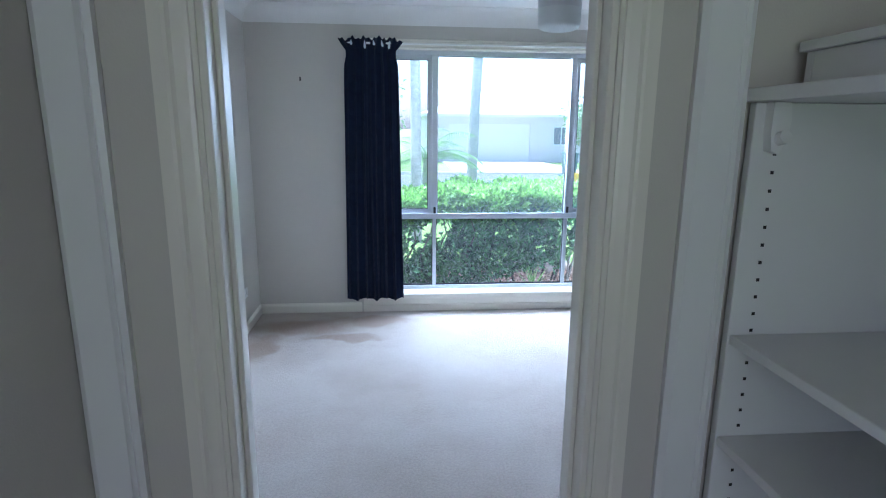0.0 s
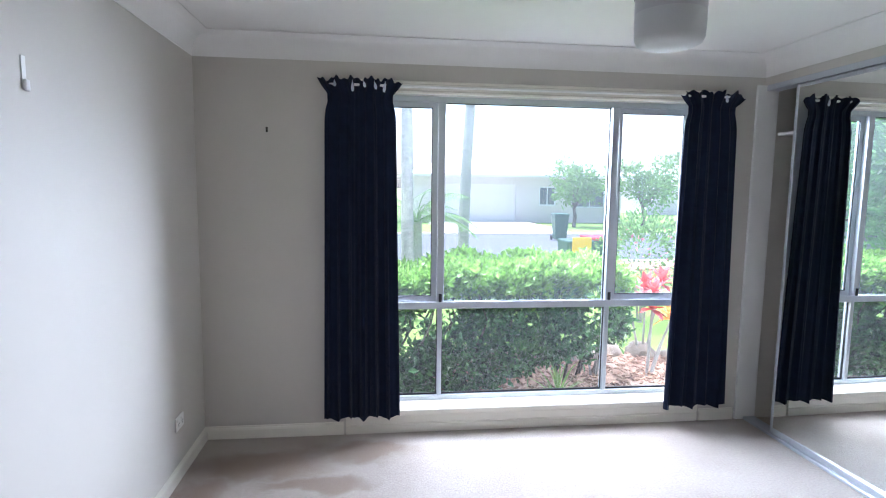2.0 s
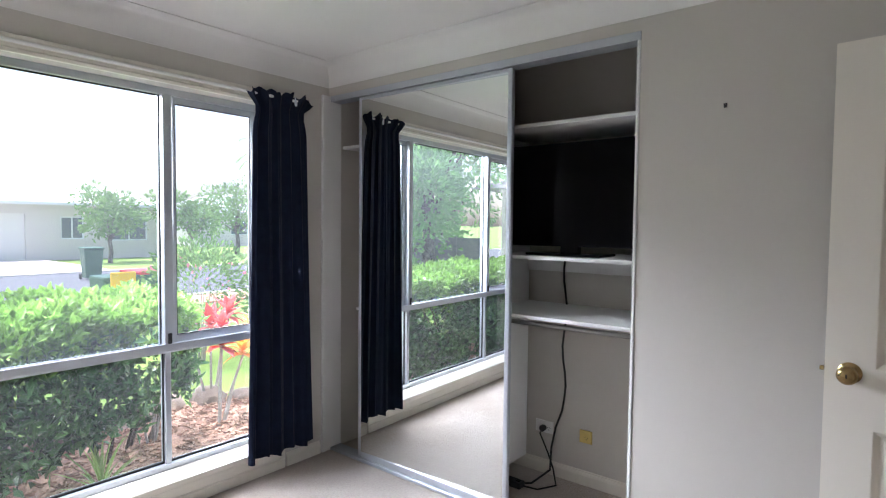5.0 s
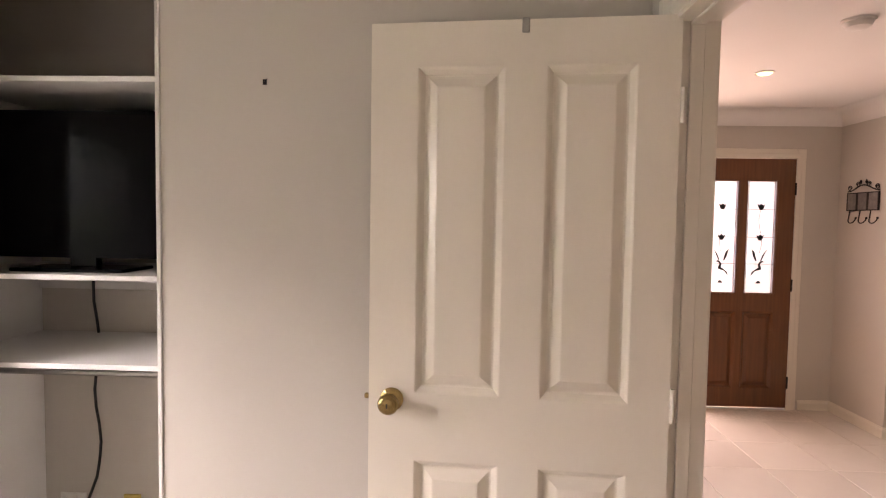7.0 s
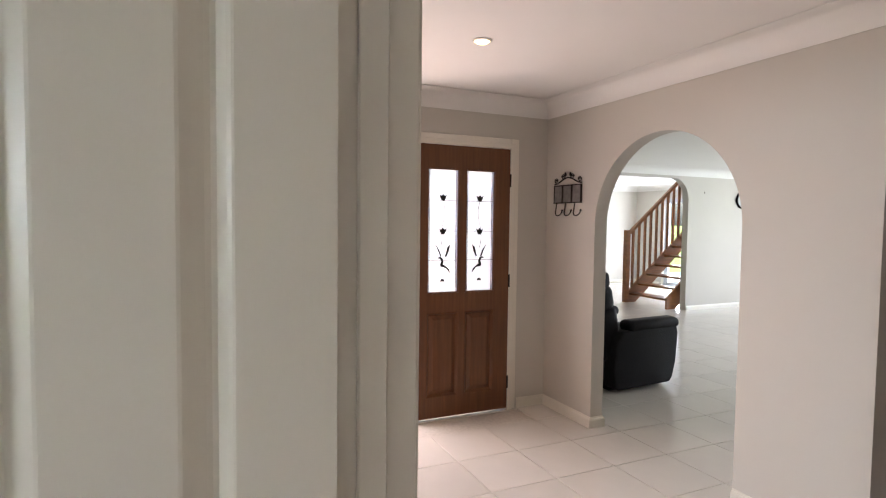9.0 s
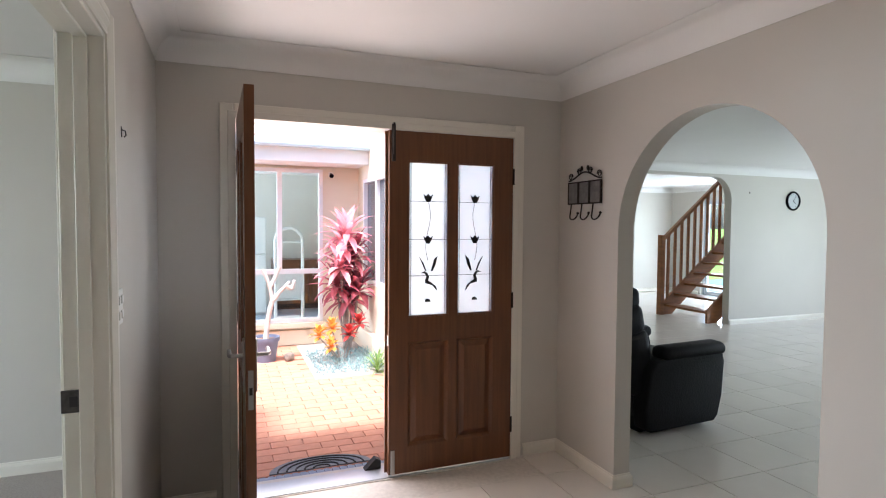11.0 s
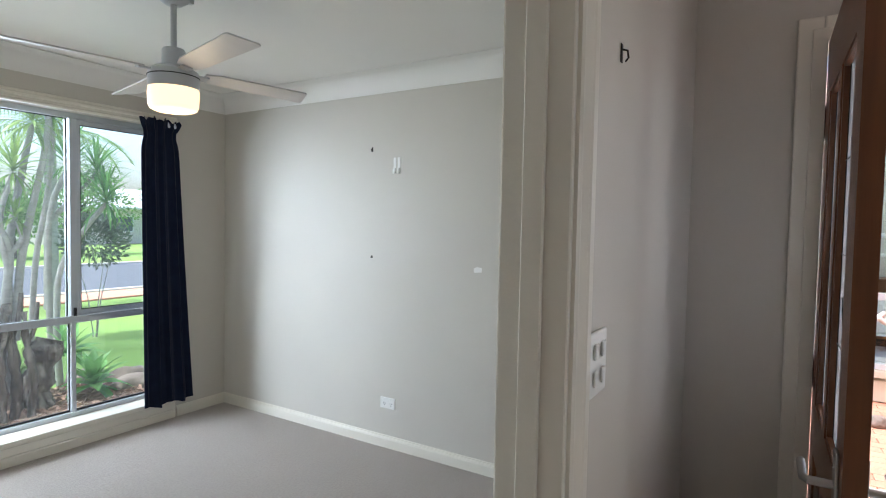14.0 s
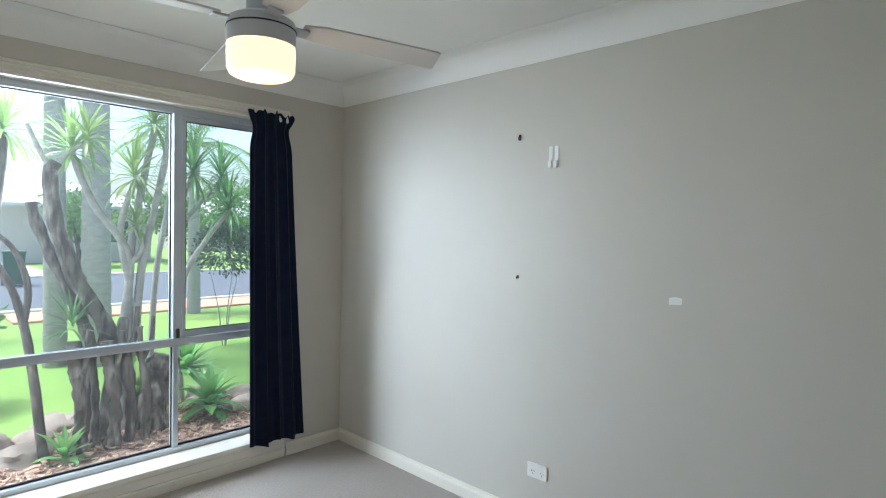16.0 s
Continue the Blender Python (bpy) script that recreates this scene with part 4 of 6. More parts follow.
# ---- foyer ----
LEADGLASS = glass("obscure_white_glass", (0.80, 0.91, 0.98), haze=0.36)
LEAD = mat("dark_lead_came", (0.02, 0.02, 0.02), 0.5, 0.5)
fd = base("front_door_frame", "cream painted frame of the double front door", "door frame", kind="structure")
part("jamb", box(6.02, 6.20, -0.441, -0.400, 0, 2.062, 0.003, 1), TRIM, fd)
part("jamb", box(6.02, 6.20, 1.240, 1.281, 0, 2.062, 0.003, 1), TRIM, fd)
part("head_jamb", box(6.02, 6.20, -0.441, 1.281, 2.052, 2.091, 0.003, 1), TRIM, fd)
for ya, yb in ((-0.48, -0.41), (1.25, 1.32)):
    part("architrave", box(6.030, 6.049, ya, yb, 0, 2.13, 0.005, 2), TRIM, fd)
part("head_architrave", box(6.030, 6.049, -0.409, 1.249, 2.062, 2.13, 0.005, 2), TRIM, fd)
part("threshold", box(6.03, 6.20, -0.399, 1.239, -0.02, 0.006, 0.004, 2), ALU, fd, "aluminium threshold strip")


def tulip_light(ob, x0, x1, z0, z1, y, flip):
    """One leaded light: obscure glass, lead lines and a dark tulip motif."""
    p = part("glass_light", box(x0, x1, y - 0.003, y + 0.003, z0, z1), LEADGLASS, ob, "obscure white leaded glass")
    p.visible_shadow = False
    w, h, xm = x1 - x0, z1 - z0, (x0 + x1) / 2
    for k in (0.26, 0.5, 0.75):
        part("lead_line", box(x0, x1, y - 0.005, y + 0.005, z0 + h * k - 0.0012, z0 + h * k + 0.0012), LEAD, p)
    for e in (0.012, w - 0.014):
        part("lead_line", box(x0 + e, x0 + e + 0.002, y - 0.005, y + 0.005, z0, z1), LEAD, p)
    s = -1 if flip else 1

    def shape(pts, dx, z):
        m = Matrix(((s, 0, 0, xm + s * dx), (0, 0, 1, y - 0.005), (0, 1, 0, z0 + z * h), (0, 0, 0, 1)))
        part("lead_motif", prism(pts, 0.010, m), LEAD, p, "dark tulip motif")

    tul = [(-0.030, 0.030), (-0.022, 0.004), (-0.010, -0.016), (0.010, -0.016), (0.022, 0.004), (0.030, 0.030), (0.014, 0.018), (0.0, 0.034), (-0.014, 0.018)]
    shape(tul, 0.0, 0.765)
    shape(tul, 0.0, 0.49)
    shape([(-0.062, 0.055), (-0.040, 0.035), (-0.020, -0.035), (-0.028, -0.040), (-0.048, 0.0)], 0.0, 0.33)
    shape([(0.058, 0.055), (0.026, 0.008), (0.010, -0.035), (0.016, -0.038), (0.036, 0.008)], 0.0, 0.33)
    shape([(0.045, 0.035), (0.018, 0.030), (0.008, 0.012), (0.018, -0.010), (0.016, -0.028), (-0.030, -0.040), (-0.062, -0.080), (-0.052, -0.048), (-0.020, -0.022), (-0.002, -0.012), (-0.008, 0.012), (0.004, 0.036), (0.022, 0.044)], 0.0, 0.24)
    shape([(0.018 * math.cos(a * math.pi / 8), 0.020 * math.sin(a * math.pi / 8)) for a in range(9)], 0.0, 0.085)
    part("lead_stem", tube([(xm + s * 0.015 * math.sin(0.62 * i), y - 0.003, z0 + h * (0.36 + 0.039 * i)) for i in range(11)], 0.0014, 5), LEAD, p)


def entry_leaf(name, m, label, handle):
    """A timber leaf: two leaded lights over two panels; local x from the hinge, y the thickness."""
    ob = base(name, label, "front door", "front doors", at=m)
    W, T, Ht = 0.806, 0.040, 2.04
    lights = [(0.128, 0.378, 0.945, 1.868), (0.432, 0.690, 0.945, 1.868)]
    lows = [(0.128, 0.378, 0.165, 0.80), (0.432, 0.690, 0.165, 0.80)]
    part("leaf", wall_bm("x", 0, W, 0, T, 0.01, Ht, lights + lows), TIMBER, ob)
    for p in lows:
        bm = bmesh.new()
        panel_rings(bm, *p, 0.0005, -1)
        panel_rings(bm, *p, T - 0.0005, 1)
        part("panel", bm, TIMBER, ob)
    for i, (a, b, z0, z1) in enumerate(lights):
        part("glazing_bead", wall_bm("x", a, b, 0.004, T - 0.004, z0, z1, [(a + 0.008, b - 0.008, z0 + 0.008, z1 - 0.008)]), TIMBER, ob)
        tulip_light(ob, a + 0.008, b - 0.008, z0 + 0.008, z1 - 0.008, T / 2, i == handle)
    for z in (0.22, 1.02, 1.80):
        part("hinge", tube([(-0.004, 0.0, z - 0.05), (-0.004, 0.0, z + 0.05)], 0.008, 8), BLACKMETAL, ob, "dark butt hinge")
    if handle:
        part("lock_body", box(W, W + 0.003, 0.010, 0.030, 0.74, 0.90), STEEL, ob, "steel mortice lock face")
        part("lock_hole", box(W + 0.003, W + 0.0045, 0.014, 0.026, 0.80, 0.83), RUBBER, ob)
        for y, s in ((0.0, -1), (T, 1)):
            hp = part("handle_plate", box(W - 0.085, W - 0.04, min(y, y + s * 0.008), max(y, y + s * 0.008), 0.80, 1.02, 0.003, 2), STEEL, ob, "brushed steel lock plate")
            part("lever", tube([(W - 0.062, y + s * 0.008, 0.95), (W - 0.062, y + s * 0.05, 0.95), (W - 0.075, y + s * 0.058, 0.95), (W - 0.17, y + s * 0.058, 0.95)], 0.009, 10), STEEL, hp, "steel lever handle", smooth=True)
    else:
        part("flush_bolt", box(W - 0.035, W - 0.012, -0.014, 0.0, 1.86, 2.075, 0.004, 2), BLACKMETAL, ob, "black surface bolt")
        part("bolt_stem", tube([(W - 0.024, -0.018, 1.9), (W - 0.024, -0.018, 2.08)], 0.006, 8), BLACKMETAL, ob)
        part("foot_bolt", box(W - 0.035, W - 0.010, -0.012, 0.0, 0.012, 0.16, 0.004, 2), STEEL, ob, "steel foot bolt")
        part("keep_plate", box(W, W + 0.004, 0.008, 0.03, 0.78, 0.84), PLASTIC, ob, "white strike plate")
        part("astragal", box(W - 0.012, W + 0.014, T, T + 0.012, 0.012, Ht), TIMBER, ob)
    return ob


entry_leaf("front_door_leaf", Matrix(((0, 1, 0, 6.026), (1, 0, 0, -0.398), (0, 0, 1, 0.008), (0, 0, 0, 1))), "closed timber front door leaf with leaded tulip lights", 0)
entry_leaf("front_door_leaf", pose(6.05, 1.238, 0.008, 0, 0, 181.2), "open timber front door leaf with steel lever handle", 1)


def hook_rack():
    ob = base("hook_rack", "dark wrought-iron coat rack with picture tiles", "coat rack", at=Matrix(((-1, 0, 0, 5.765), (0, -1, 0, -0.7595), (0, 0, 1, 1.66), (0, 0, 0, 1))) @ pose(0, 0, 0, 0, 0, 180) @ pose(0, 0, 0))
    PIC = mat("grey_picture_tile", (0.16, 0.15, 0.14), 0.6, var=0.3, scale=30)
    for i in range(3):
        x = (i - 1) * 0.112
        part("picture_tile", box(x - 0.050, x + 0.050, 0.006, 0.014, -0.02, 0.11, 0.002, 1), PIC, ob, "square grey picture tile")
        part("tile_frame", wall_bm("x", x - 0.055, x + 0.055, 0.005, 0.017, -0.025, 0.115, [(x - 0.047, x + 0.047, -0.017, 0.107)]), BLACKMETAL, ob)
        part("coat_hook", tube([(x + 0.02, 0.012, -0.025)] + [(x + 0.02 - 0.045 * (1 - math.cos(a * math.pi / 8)) / 1.0 * 0.9, 0.02 + 0.012 * math.sin(a * math.pi / 8), -0.085 - 0.035 * math.sin(a * math.pi / 8)) for a in range(9)], 0.0045, 8), BLACKMETAL, ob, smooth=True)
        part("hook_ball", lathe([(0, -0.009), (0.007, -0.005), (0.009, 0), (0.007, 0.005), (0, 0.009)], 10, pose(x + 0.02 - 0.081, 0.02, -0.080)), BLACKMETAL, ob, smooth=True)
    pts = [(-0.165 + 0.33 * k / 30, 0.01, 0.125 + 0.045 * math.sin(math.pi * k / 30) ** 2) for k in range(31)]
    part("top_scroll", tube(pts, 0.005, 8), BLACKMETAL, ob, smooth=True)
    for cx, cz, s in ((-0.145, 0.15, 1), (0.145, 0.15, -1), (-0.055, 0.175, -1), (0.055, 0.175, 1)):
        sp = [(cx + s * (0.022 - 0.0007 * k) * math.cos(k * 0.42), 0.01, cz + (0.022 - 0.0007 * k) * math.sin(k * 0.42)) for k in range(22)]
        part("scroll", tube(sp, 0.0035, 6), BLACKMETAL, ob, smooth=True)
    for x in (-0.03, 0.03):
        part("finial", lathe([(0, 0), (0.006, 0.004), (0.009, 0.016), (0.005, 0.03), (0, 0.034)], 10, pose(x, 0.01, 0.178)), BLACKMETAL, ob, smooth=True)


hook_rack()

LAMPON = emit("warm_downlight", (1.0, 0.70, 0.32), 1.6)


def downlight(x, y, label):
    ob = base("downlight", label, "downlight", "downlights", at=pose(x, y, H))
    part("trim_ring", lathe([(0.040, 0.0), (0.055, -0.001), (0.055, -0.005), (0.044, -0.008), (0.040, -0.004)], 28), PLASTIC, ob, smooth=True)
    part("diffuser", lathe([(0, -0.018), (0.028, -0.015), (0.040, -0.006), (0.040, -0.001), (0, -0.001)], 28), LAMPON, ob, "lit warm diffuser")


downlight(4.925, 0.455, "small round downlight switched on")
downlight(6.5, -4.2, "small round downlight in the living room ceiling")
lamp("downlight_bulb", "SPOT", (4.925, 0.455, H - 0.03), (4.925, 0.455, 0), 3, (1.0, 0.80, 0.55), 0.03, spot=110, blend=0.8)
sd = base("smoke_alarm", "round white smoke alarm on the foyer ceiling", "smoke alarm", at=pose(4.045, 0.508, H))
part("base_plate", lathe([(0, -0.012), (0.066, -0.012), (0.068, -0.001), (0, -0.001)], 32), PLASTIC, sd, smooth=True)
part("cover", lathe([(0, -0.042), (0.03, -0.042), (0.05, -0.034), (0.06, -0.013), (0, -0.013)], 32), PLASTIC, sd, smooth=True)


# ---- living room ----
def recliner():
    ob = base("recliner_armchair", "black leather recliner armchair on the tiles", "armchair", at=pose(6.455, -1.825, 0, 0, 0, 184))
    # local: faces +y, x to its right

    def cushion(x0, x1, y0, y1, z0, z1, r, m=None, name="cushion"):
        bm = box(x0, x1, y0, y1, z0, z1, r, 4, m)
        for v in bm.verts:
            d = 0.008 * noise.noise(v.co * 7)
            v.co += Vector((d, d, d))
        return part(name, bm, LEATHER, ob, smooth=True)

    part("base_frame", box(-0.34, 0.34, -0.36, 0.30, 0.0, 0.10, 0.02, 2), LEATHER, ob)
    for s in (-1, 1):
        prof = [(-0.38, 0.05), (-0.40, 0.20), (-0.36, 0.46), (-0.30, 0.54), (0.32, 0.58), (0.38, 0.55), (0.40, 0.48), (0.38, 0.22), (0.34, 0.07), (0.30, 0.03), (-0.34, 0.03)]
        x = 0.30 if s > 0 else -0.44
        b2 = prism(prof, 0.14, Matrix(((0, 0, 1, x), (1, 0, 0, 0), (0, 1, 0, 0), (0, 0, 0, 1))))
        bmesh.ops.bevel(b2, geom=b2.edges[:], offset=0.022, segments=3, profile=0.6, affect="EDGES")
        part("side_panel", b2, LEATHER, ob, smooth=True)
        cushion(x - 0.012, x + 0.152, -0.22, 0.41, 0.53, 0.63, 0.042, name="arm_pad")
    cushion(-0.30, 0.30, -0.25, 0.38, 0.26, 0.48, 0.06, name="seat_cushion")
    cushion(-0.30, 0.30, 0.32, 0.41, 0.08, 0.42, 0.04, name="footrest")
    lean = pose(0, -0.30, 0.40, 11)
    cushion(-0.36, 0.36, -0.14, 0.08, -0.12, 0.36, 0.06, lean, "lower_back")
    cushion(-0.36, 0.36, -0.15, 0.06, 0.33, 0.56, 0.06, lean, "upper_back")
    cushion(-0.34, 0.34, -0.14, 0.06, 0.52, 0.67, 0.05, lean, "headrest")


recliner()
clk = base("wall_clock", "round black-rimmed wall clock with pale face", "clock", at=Matrix(((0, 0, -1, 9.2695), (1, 0, 0, -7.25), (0, 1, 0, 1.94), (0, 0, 0, 1))))
part("rim", lathe([(0.125, 0.0), (0.155, 0.0), (0.158, 0.02), (0.145, 0.035), (0.13, 0.03), (0.125, 0.012)], 40), BLACKPLASTIC, clk, smooth=True)
part("face", lathe([(0, 0.0005), (0.1255, 0.0005), (0.1255, 0.017), (0, 0.017)], 40), mat("clock_face", (0.45, 0.47, 0.48), 0.4), clk)
part("hour_pointer", box(-0.005, 0.005, -0.015, 0.065, 0.0175, 0.0195, m=pose(0, 0, 0, 0, 0, 130)), RUBBER, clk)
part("minute_pointer", box(-0.004, 0.004, -0.015, 0.10, 0.020, 0.022, m=pose(0, 0, 0, 0, 0, 35)), RUBBER, clk)
for k in range(12):
    part("hour_mark", box(-0.003, 0.003, 0.095, 0.115, 0.0172, 0.0182, m=pose(0, 0, 0, 0, 0, 30 * k)), RUBBER, clk)

STAIRWOOD = mat("orange_brown_stair_timber", (0.27, 0.105, 0.035), 0.35, var=0.25, scale=8, bump=0.08, bscale=40, stretch=(1, 0.4, 3), obj=0.12)


def staircase():
    ob = base("staircase", "open-tread timber staircase with turned-back handrail", "staircase", at=pose(9.45, -5.74, 0))
    W, rise, going = 1.0, 0.178, 0.215
    sl = math.atan2(rise, going)
    n = 13
    for k in range(n):
        part("tread", box(0.035, W - 0.035, -0.24 - k * going, -k * going + 0.02, (k + 1) * rise - 0.035, (k + 1) * rise, 0.004, 1), STAIRWOOD, ob)
    for x in (0.0, W - 0.04):
        L, d = n * going + 0.1, 0.13
        out = [(0.05, 0.0), (0.05, 0.20), (-L, 0.20 + L * math.tan(sl) + 0.03), (-L, L * math.tan(sl) - 0.12), (-0.15, 0.0)]
        part("stringer", prism(out, 0.04, Matrix(((0, 0, 1, x), (1, 0, 0, 0), (0, 1, 0, 0), (0, 0, 0, 1)))), STAIRWOOD, ob)
    part("newel_post", box(W - 0.06, W + 0.03, 0.03, 0.12, 0, 1.37, 0.006, 2), STAIRWOOD, ob)
    t = math.tan(sl)
    part("handrail", prism([(0.04, 1.27), (0.04, 1.34), (-2.6, 1.34 + 2.64 * t), (-2.6, 1.27 + 2.64 * t)], 0.06, Matrix(((0, 0, 1, W - 0.05), (1, 0, 0, 0), (0, 1, 0, 0), (0, 0, 0, 1)))), STAIRWOOD, ob)
    for k in range(15):
        y = -0.07 - k * 0.145
        part("baluster", box(W - 0.04, W, y - 0.02, y + 0.02, 0.18 + (0.05 - y) * t, 1.29 + (0.04 - y) * t, 0.003, 1), STAIRWOOD, ob)


staircase()


def sliding_door(name, x0, x1, y0, y1, label):
    ob = base(name, label, "sliding door", kind="structure")
    f = 0.05
    part("door_frame", wall_bm("x", x0, x1, y0, y1, 0, 2.1, [(x0 + f, x1 - f, 0.03, 2.1 - f)]), ALU, ob)
    xm, ym = (x0 + x1) / 2, (y0 + y1) / 2
    for a, b, dy in ((x0 + f, xm + 0.03, -0.015), (xm - 0.03, x1 - f, 0.015)):
        part("sash", wall_bm("x", a, b, ym + dy - 0.012, ym + dy + 0.012, 0.03, 2.1 - f, [(a + f, b - f, 0.03 + f, 2.1 - 2 * f)]), ALU, ob)
        p = part("pane", box(a + f, b - f, ym + dy - 0.003, ym + dy + 0.003, 0.03 + f, 2.1 - 2 * f), GLASS, ob)
        p.visible_shadow = False


sliding_door("window_living", 4.4, 8.0, -9.16, -9.06, "wide glazed sliding door of the living room")
sliding_door("window_stair_room", 10.0, 12.4, -8.77, -8.67, "glazed sliding door to the pool terrace")

# ---- tiled floor ----
structure("floor_screed", wall_bm("x", 1.86, 6.2, -0.87, 1.655, -0.14, -0.006, bm=box(1.86, 13.3, -9.0, -0.87, -0.14, -0.006)), GROUT, "pale grout bed under the floor tiles", "floor")
tiles = base("floor_tiles", "cream glazed floor tiles with thin grout joints", "floor", kind="structure")
TS, GAP = 0.43, 0.0022
tme = finish("tile", box(GAP, TS - GAP, GAP, TS - GAP, -0.008, 0, 0.0012, 1), TILE)
far_tiles = bmesh.new()
count = 0
for i in range(-7, 22):
    for j in range(-18, 8):
        x, y = 4.46 + i * TS, -1.78 + j * TS
        inside_foyer = 1.86 <= x and x + TS <= 6.06 and -0.9 <= y and y + TS <= 1.63
        inside_living = 3.3 <= x and y + TS <= -0.4
        if not (inside_foyer or inside_living) or x + TS > 13.4:
            continue
        near = (inside_foyer and x > 2.2) or (3.7 < x < 9.3 and y > -5.2)
        if near and count < 290:
            count += 1
            o = new("tile", tme)
            o.parent = tiles
            o.location = (x, y, 0)
        else:
            add_box(far_tiles, x + GAP, x + TS - GAP, y + GAP, y + TS - GAP, -0.008, 0)
far = part("tile_field", far_tiles, TILE, tiles, "further rows of cream tiles")
far["kind"] = "stuff"
structure("floor_tile_edge", box(6.02, 6.06, -0.87, 1.615, -0.1, -0.0005), TILE, "cut tile strip at the front door", "floor")
structure("floor_tile_edge_north", box(1.86, 6.02, 1.57, 1.66, -0.1, -0.0008), TILE, "cut tile strip along the foyer wall", "floor")

# ---- outdoors ----
GRASS = mat("lawn_grass", (0.165, 0.285, 0.07), 0.9, var=0.3, scale=60, bump=0.8, bscale=90, spec=0.2, second=(0.22, 0.30, 0.07), second_scale=0.35, second_amount=0.7)
ASPHALT = mat("road_asphalt", (0.085, 0.095, 0.11), 0.9, var=0.12, scale=30, bump=0.3, bscale=200)
CONCRETE = mat("pale_concrete", (0.55, 0.52, 0.48), 0.85, var=0.08, scale=6, bump=0.2, bscale=80)
MULCH = mat("bark_mulch", (0.30, 0.19, 0.14), 0.95, var=0.4, scale=45, bump=1.0, bscale=60, island=0.35)
ROCK = mat("garden_rock", (0.22, 0.18, 0.15), 0.9, var=0.3, scale=9, bump=0.6, bscale=30)
BARK = mat("rough_grey_bark", (0.055, 0.043, 0.034), 0.95, var=0.7, scale=30, bump=1.0, bscale=34, second=(0.23, 0.205, 0.18), second_scale=13, second_amount=0.8, stretch=(1, 1, 0.3))
PALEBARK = mat("pale_ringed_bark", (0.31, 0.30, 0.285), 0.9, var=0.22, scale=10, bump=0.6, bscale=60, stretch=(1, 1, 2.5))
# hedge leaves: top sunlight and front shade are put into these two colours
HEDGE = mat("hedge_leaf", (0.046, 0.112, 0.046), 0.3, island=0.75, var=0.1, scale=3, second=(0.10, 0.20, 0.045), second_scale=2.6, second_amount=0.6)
HEDGETOP = mat("sunlit_hedge_leaf", (0.125, 0.235, 0.042), 0.4, island=0.5, var=0.1, scale=3)
TREELEAF = mat("tree_leaf", (0.115, 0.215, 0.06), 0.5, island=0.4, var=0.1, scale=1)
DRACAENA = mat("strap_leaf_green", (0.09, 0.20, 0.06), 0.4, island=0.4)
DRACAENA2 = mat("yellow_green_strap_leaf", (0.19, 0.29, 0.085), 0.4, island=0.35)
AGAVE = mat("soft_agave_leaf", (0.14, 0.30, 0.09), 0.4, island=0.3)
REDLEAF = mat("red_croton_leaf", (0.42, 0.045, 0.04), 0.4, island=0.45)
ORANGELEAF = mat("orange_croton_leaf", (0.68, 0.30, 0.06), 0.4, island=0.4)
CORDY = mat("maroon_cordyline_leaf", (0.38, 0.11, 0.14), 0.35, island=0.5)
CORDY2 = mat("pink_cordyline_leaf", (0.72, 0.34, 0.38), 0.35, island=0.35)
BLUELEAF = mat("blue_grey_ground_cover", (0.27, 0.40, 0.42), 0.6, island=0.35)
FARBRICK = mat("pale_brick_house", (0.55, 0.51, 0.49), 0.85, var=0.1, scale=12)
FARROOF = mat("pale_metal_roof", (0.62, 0.64, 0.66), 0.5, var=0.04, scale=4)
ROOFTILE = mat("dark_roof_tile", (0.20, 0.20, 0.21), 0.7, var=0.2, scale=8)
DARKGLASS = mat("dark_far_glass", (0.09, 0.11, 0.13), 0.1)
BINGREEN = mat("dark_green_bin_plastic", (0.03, 0.10, 0.06), 0.5)
BINYELLOW = mat("yellow_bin_lid", (0.75, 0.42, 0.01), 0.5)
BINRED = mat("red_bin_lid", (0.50, 0.02, 0.03), 0.5)


def leafy(*materials, amount=0.4):
    """Lets daylight glow through thin leaves."""
    for m in materials:
        t, n = m.node_tree, m.node_tree.nodes
        b = n["Principled BSDF"]
        tr, mx, gain = n.new("ShaderNodeBsdfTranslucent"), n.new("ShaderNodeMixShader"), n.new("ShaderNodeHueSaturation")
        gain.inputs["Value"].default_value = 1.5
        t.links.new(b.inputs["Base Color"].links[0].from_socket, gain.inputs["Color"])
        t.links.new(gain.outputs[0], tr.inputs[0])
        mx.inputs[0].default_value = amount
        t.links.new(b.outputs[0], mx.inputs[1])
        t.links.new(tr.outputs[0], mx.inputs[2])
        t.links.new(mx.outputs[0], n["Material Output"].inputs[0])


leafy(HEDGE, amount=0.25)
leafy(HEDGETOP, TREELEAF, DRACAENA, DRACAENA2, AGAVE, REDLEAF, ORANGELEAF, CORDY, CORDY2, BLUELEAF)


def ground_sheet():
    """One sheet to the horizon, falling gently to the street."""
    def height(x, y):
        t = min(1.0, max(0.0, (y - 7.5) / 8.0))
        return -0.16 - 0.25 * t * t * (3 - 2 * t) + 0.012 * noise.noise(Vector((x * 0.6, y * 0.6, 0)))
    xs = [-900, -300, -100, -50] + [-30 + 2 * i for i in range(36)] + [60, 110, 320, 900]
    ys = [-900, -300, -100, -50, -30, -20] + [-12 + 1.0 * i for i in range(42)] + [36, 45, 60, 110, 320, 900]
    bm = bmesh.new()
    g = [[bm.verts.new((x, y, height(x, y))) for x in xs] for y in ys]
    for j in range(len(ys) - 1):
        for i in range(len(xs) - 1):
            bm.faces.new((g[j][i], g[j][i + 1], g[j + 1][i + 1], g[j + 1][i]))
    ob = structure("ground", bm, GRASS, "mown green lawn falling gently to the street", "lawn")
    ob.data.shade_smooth()


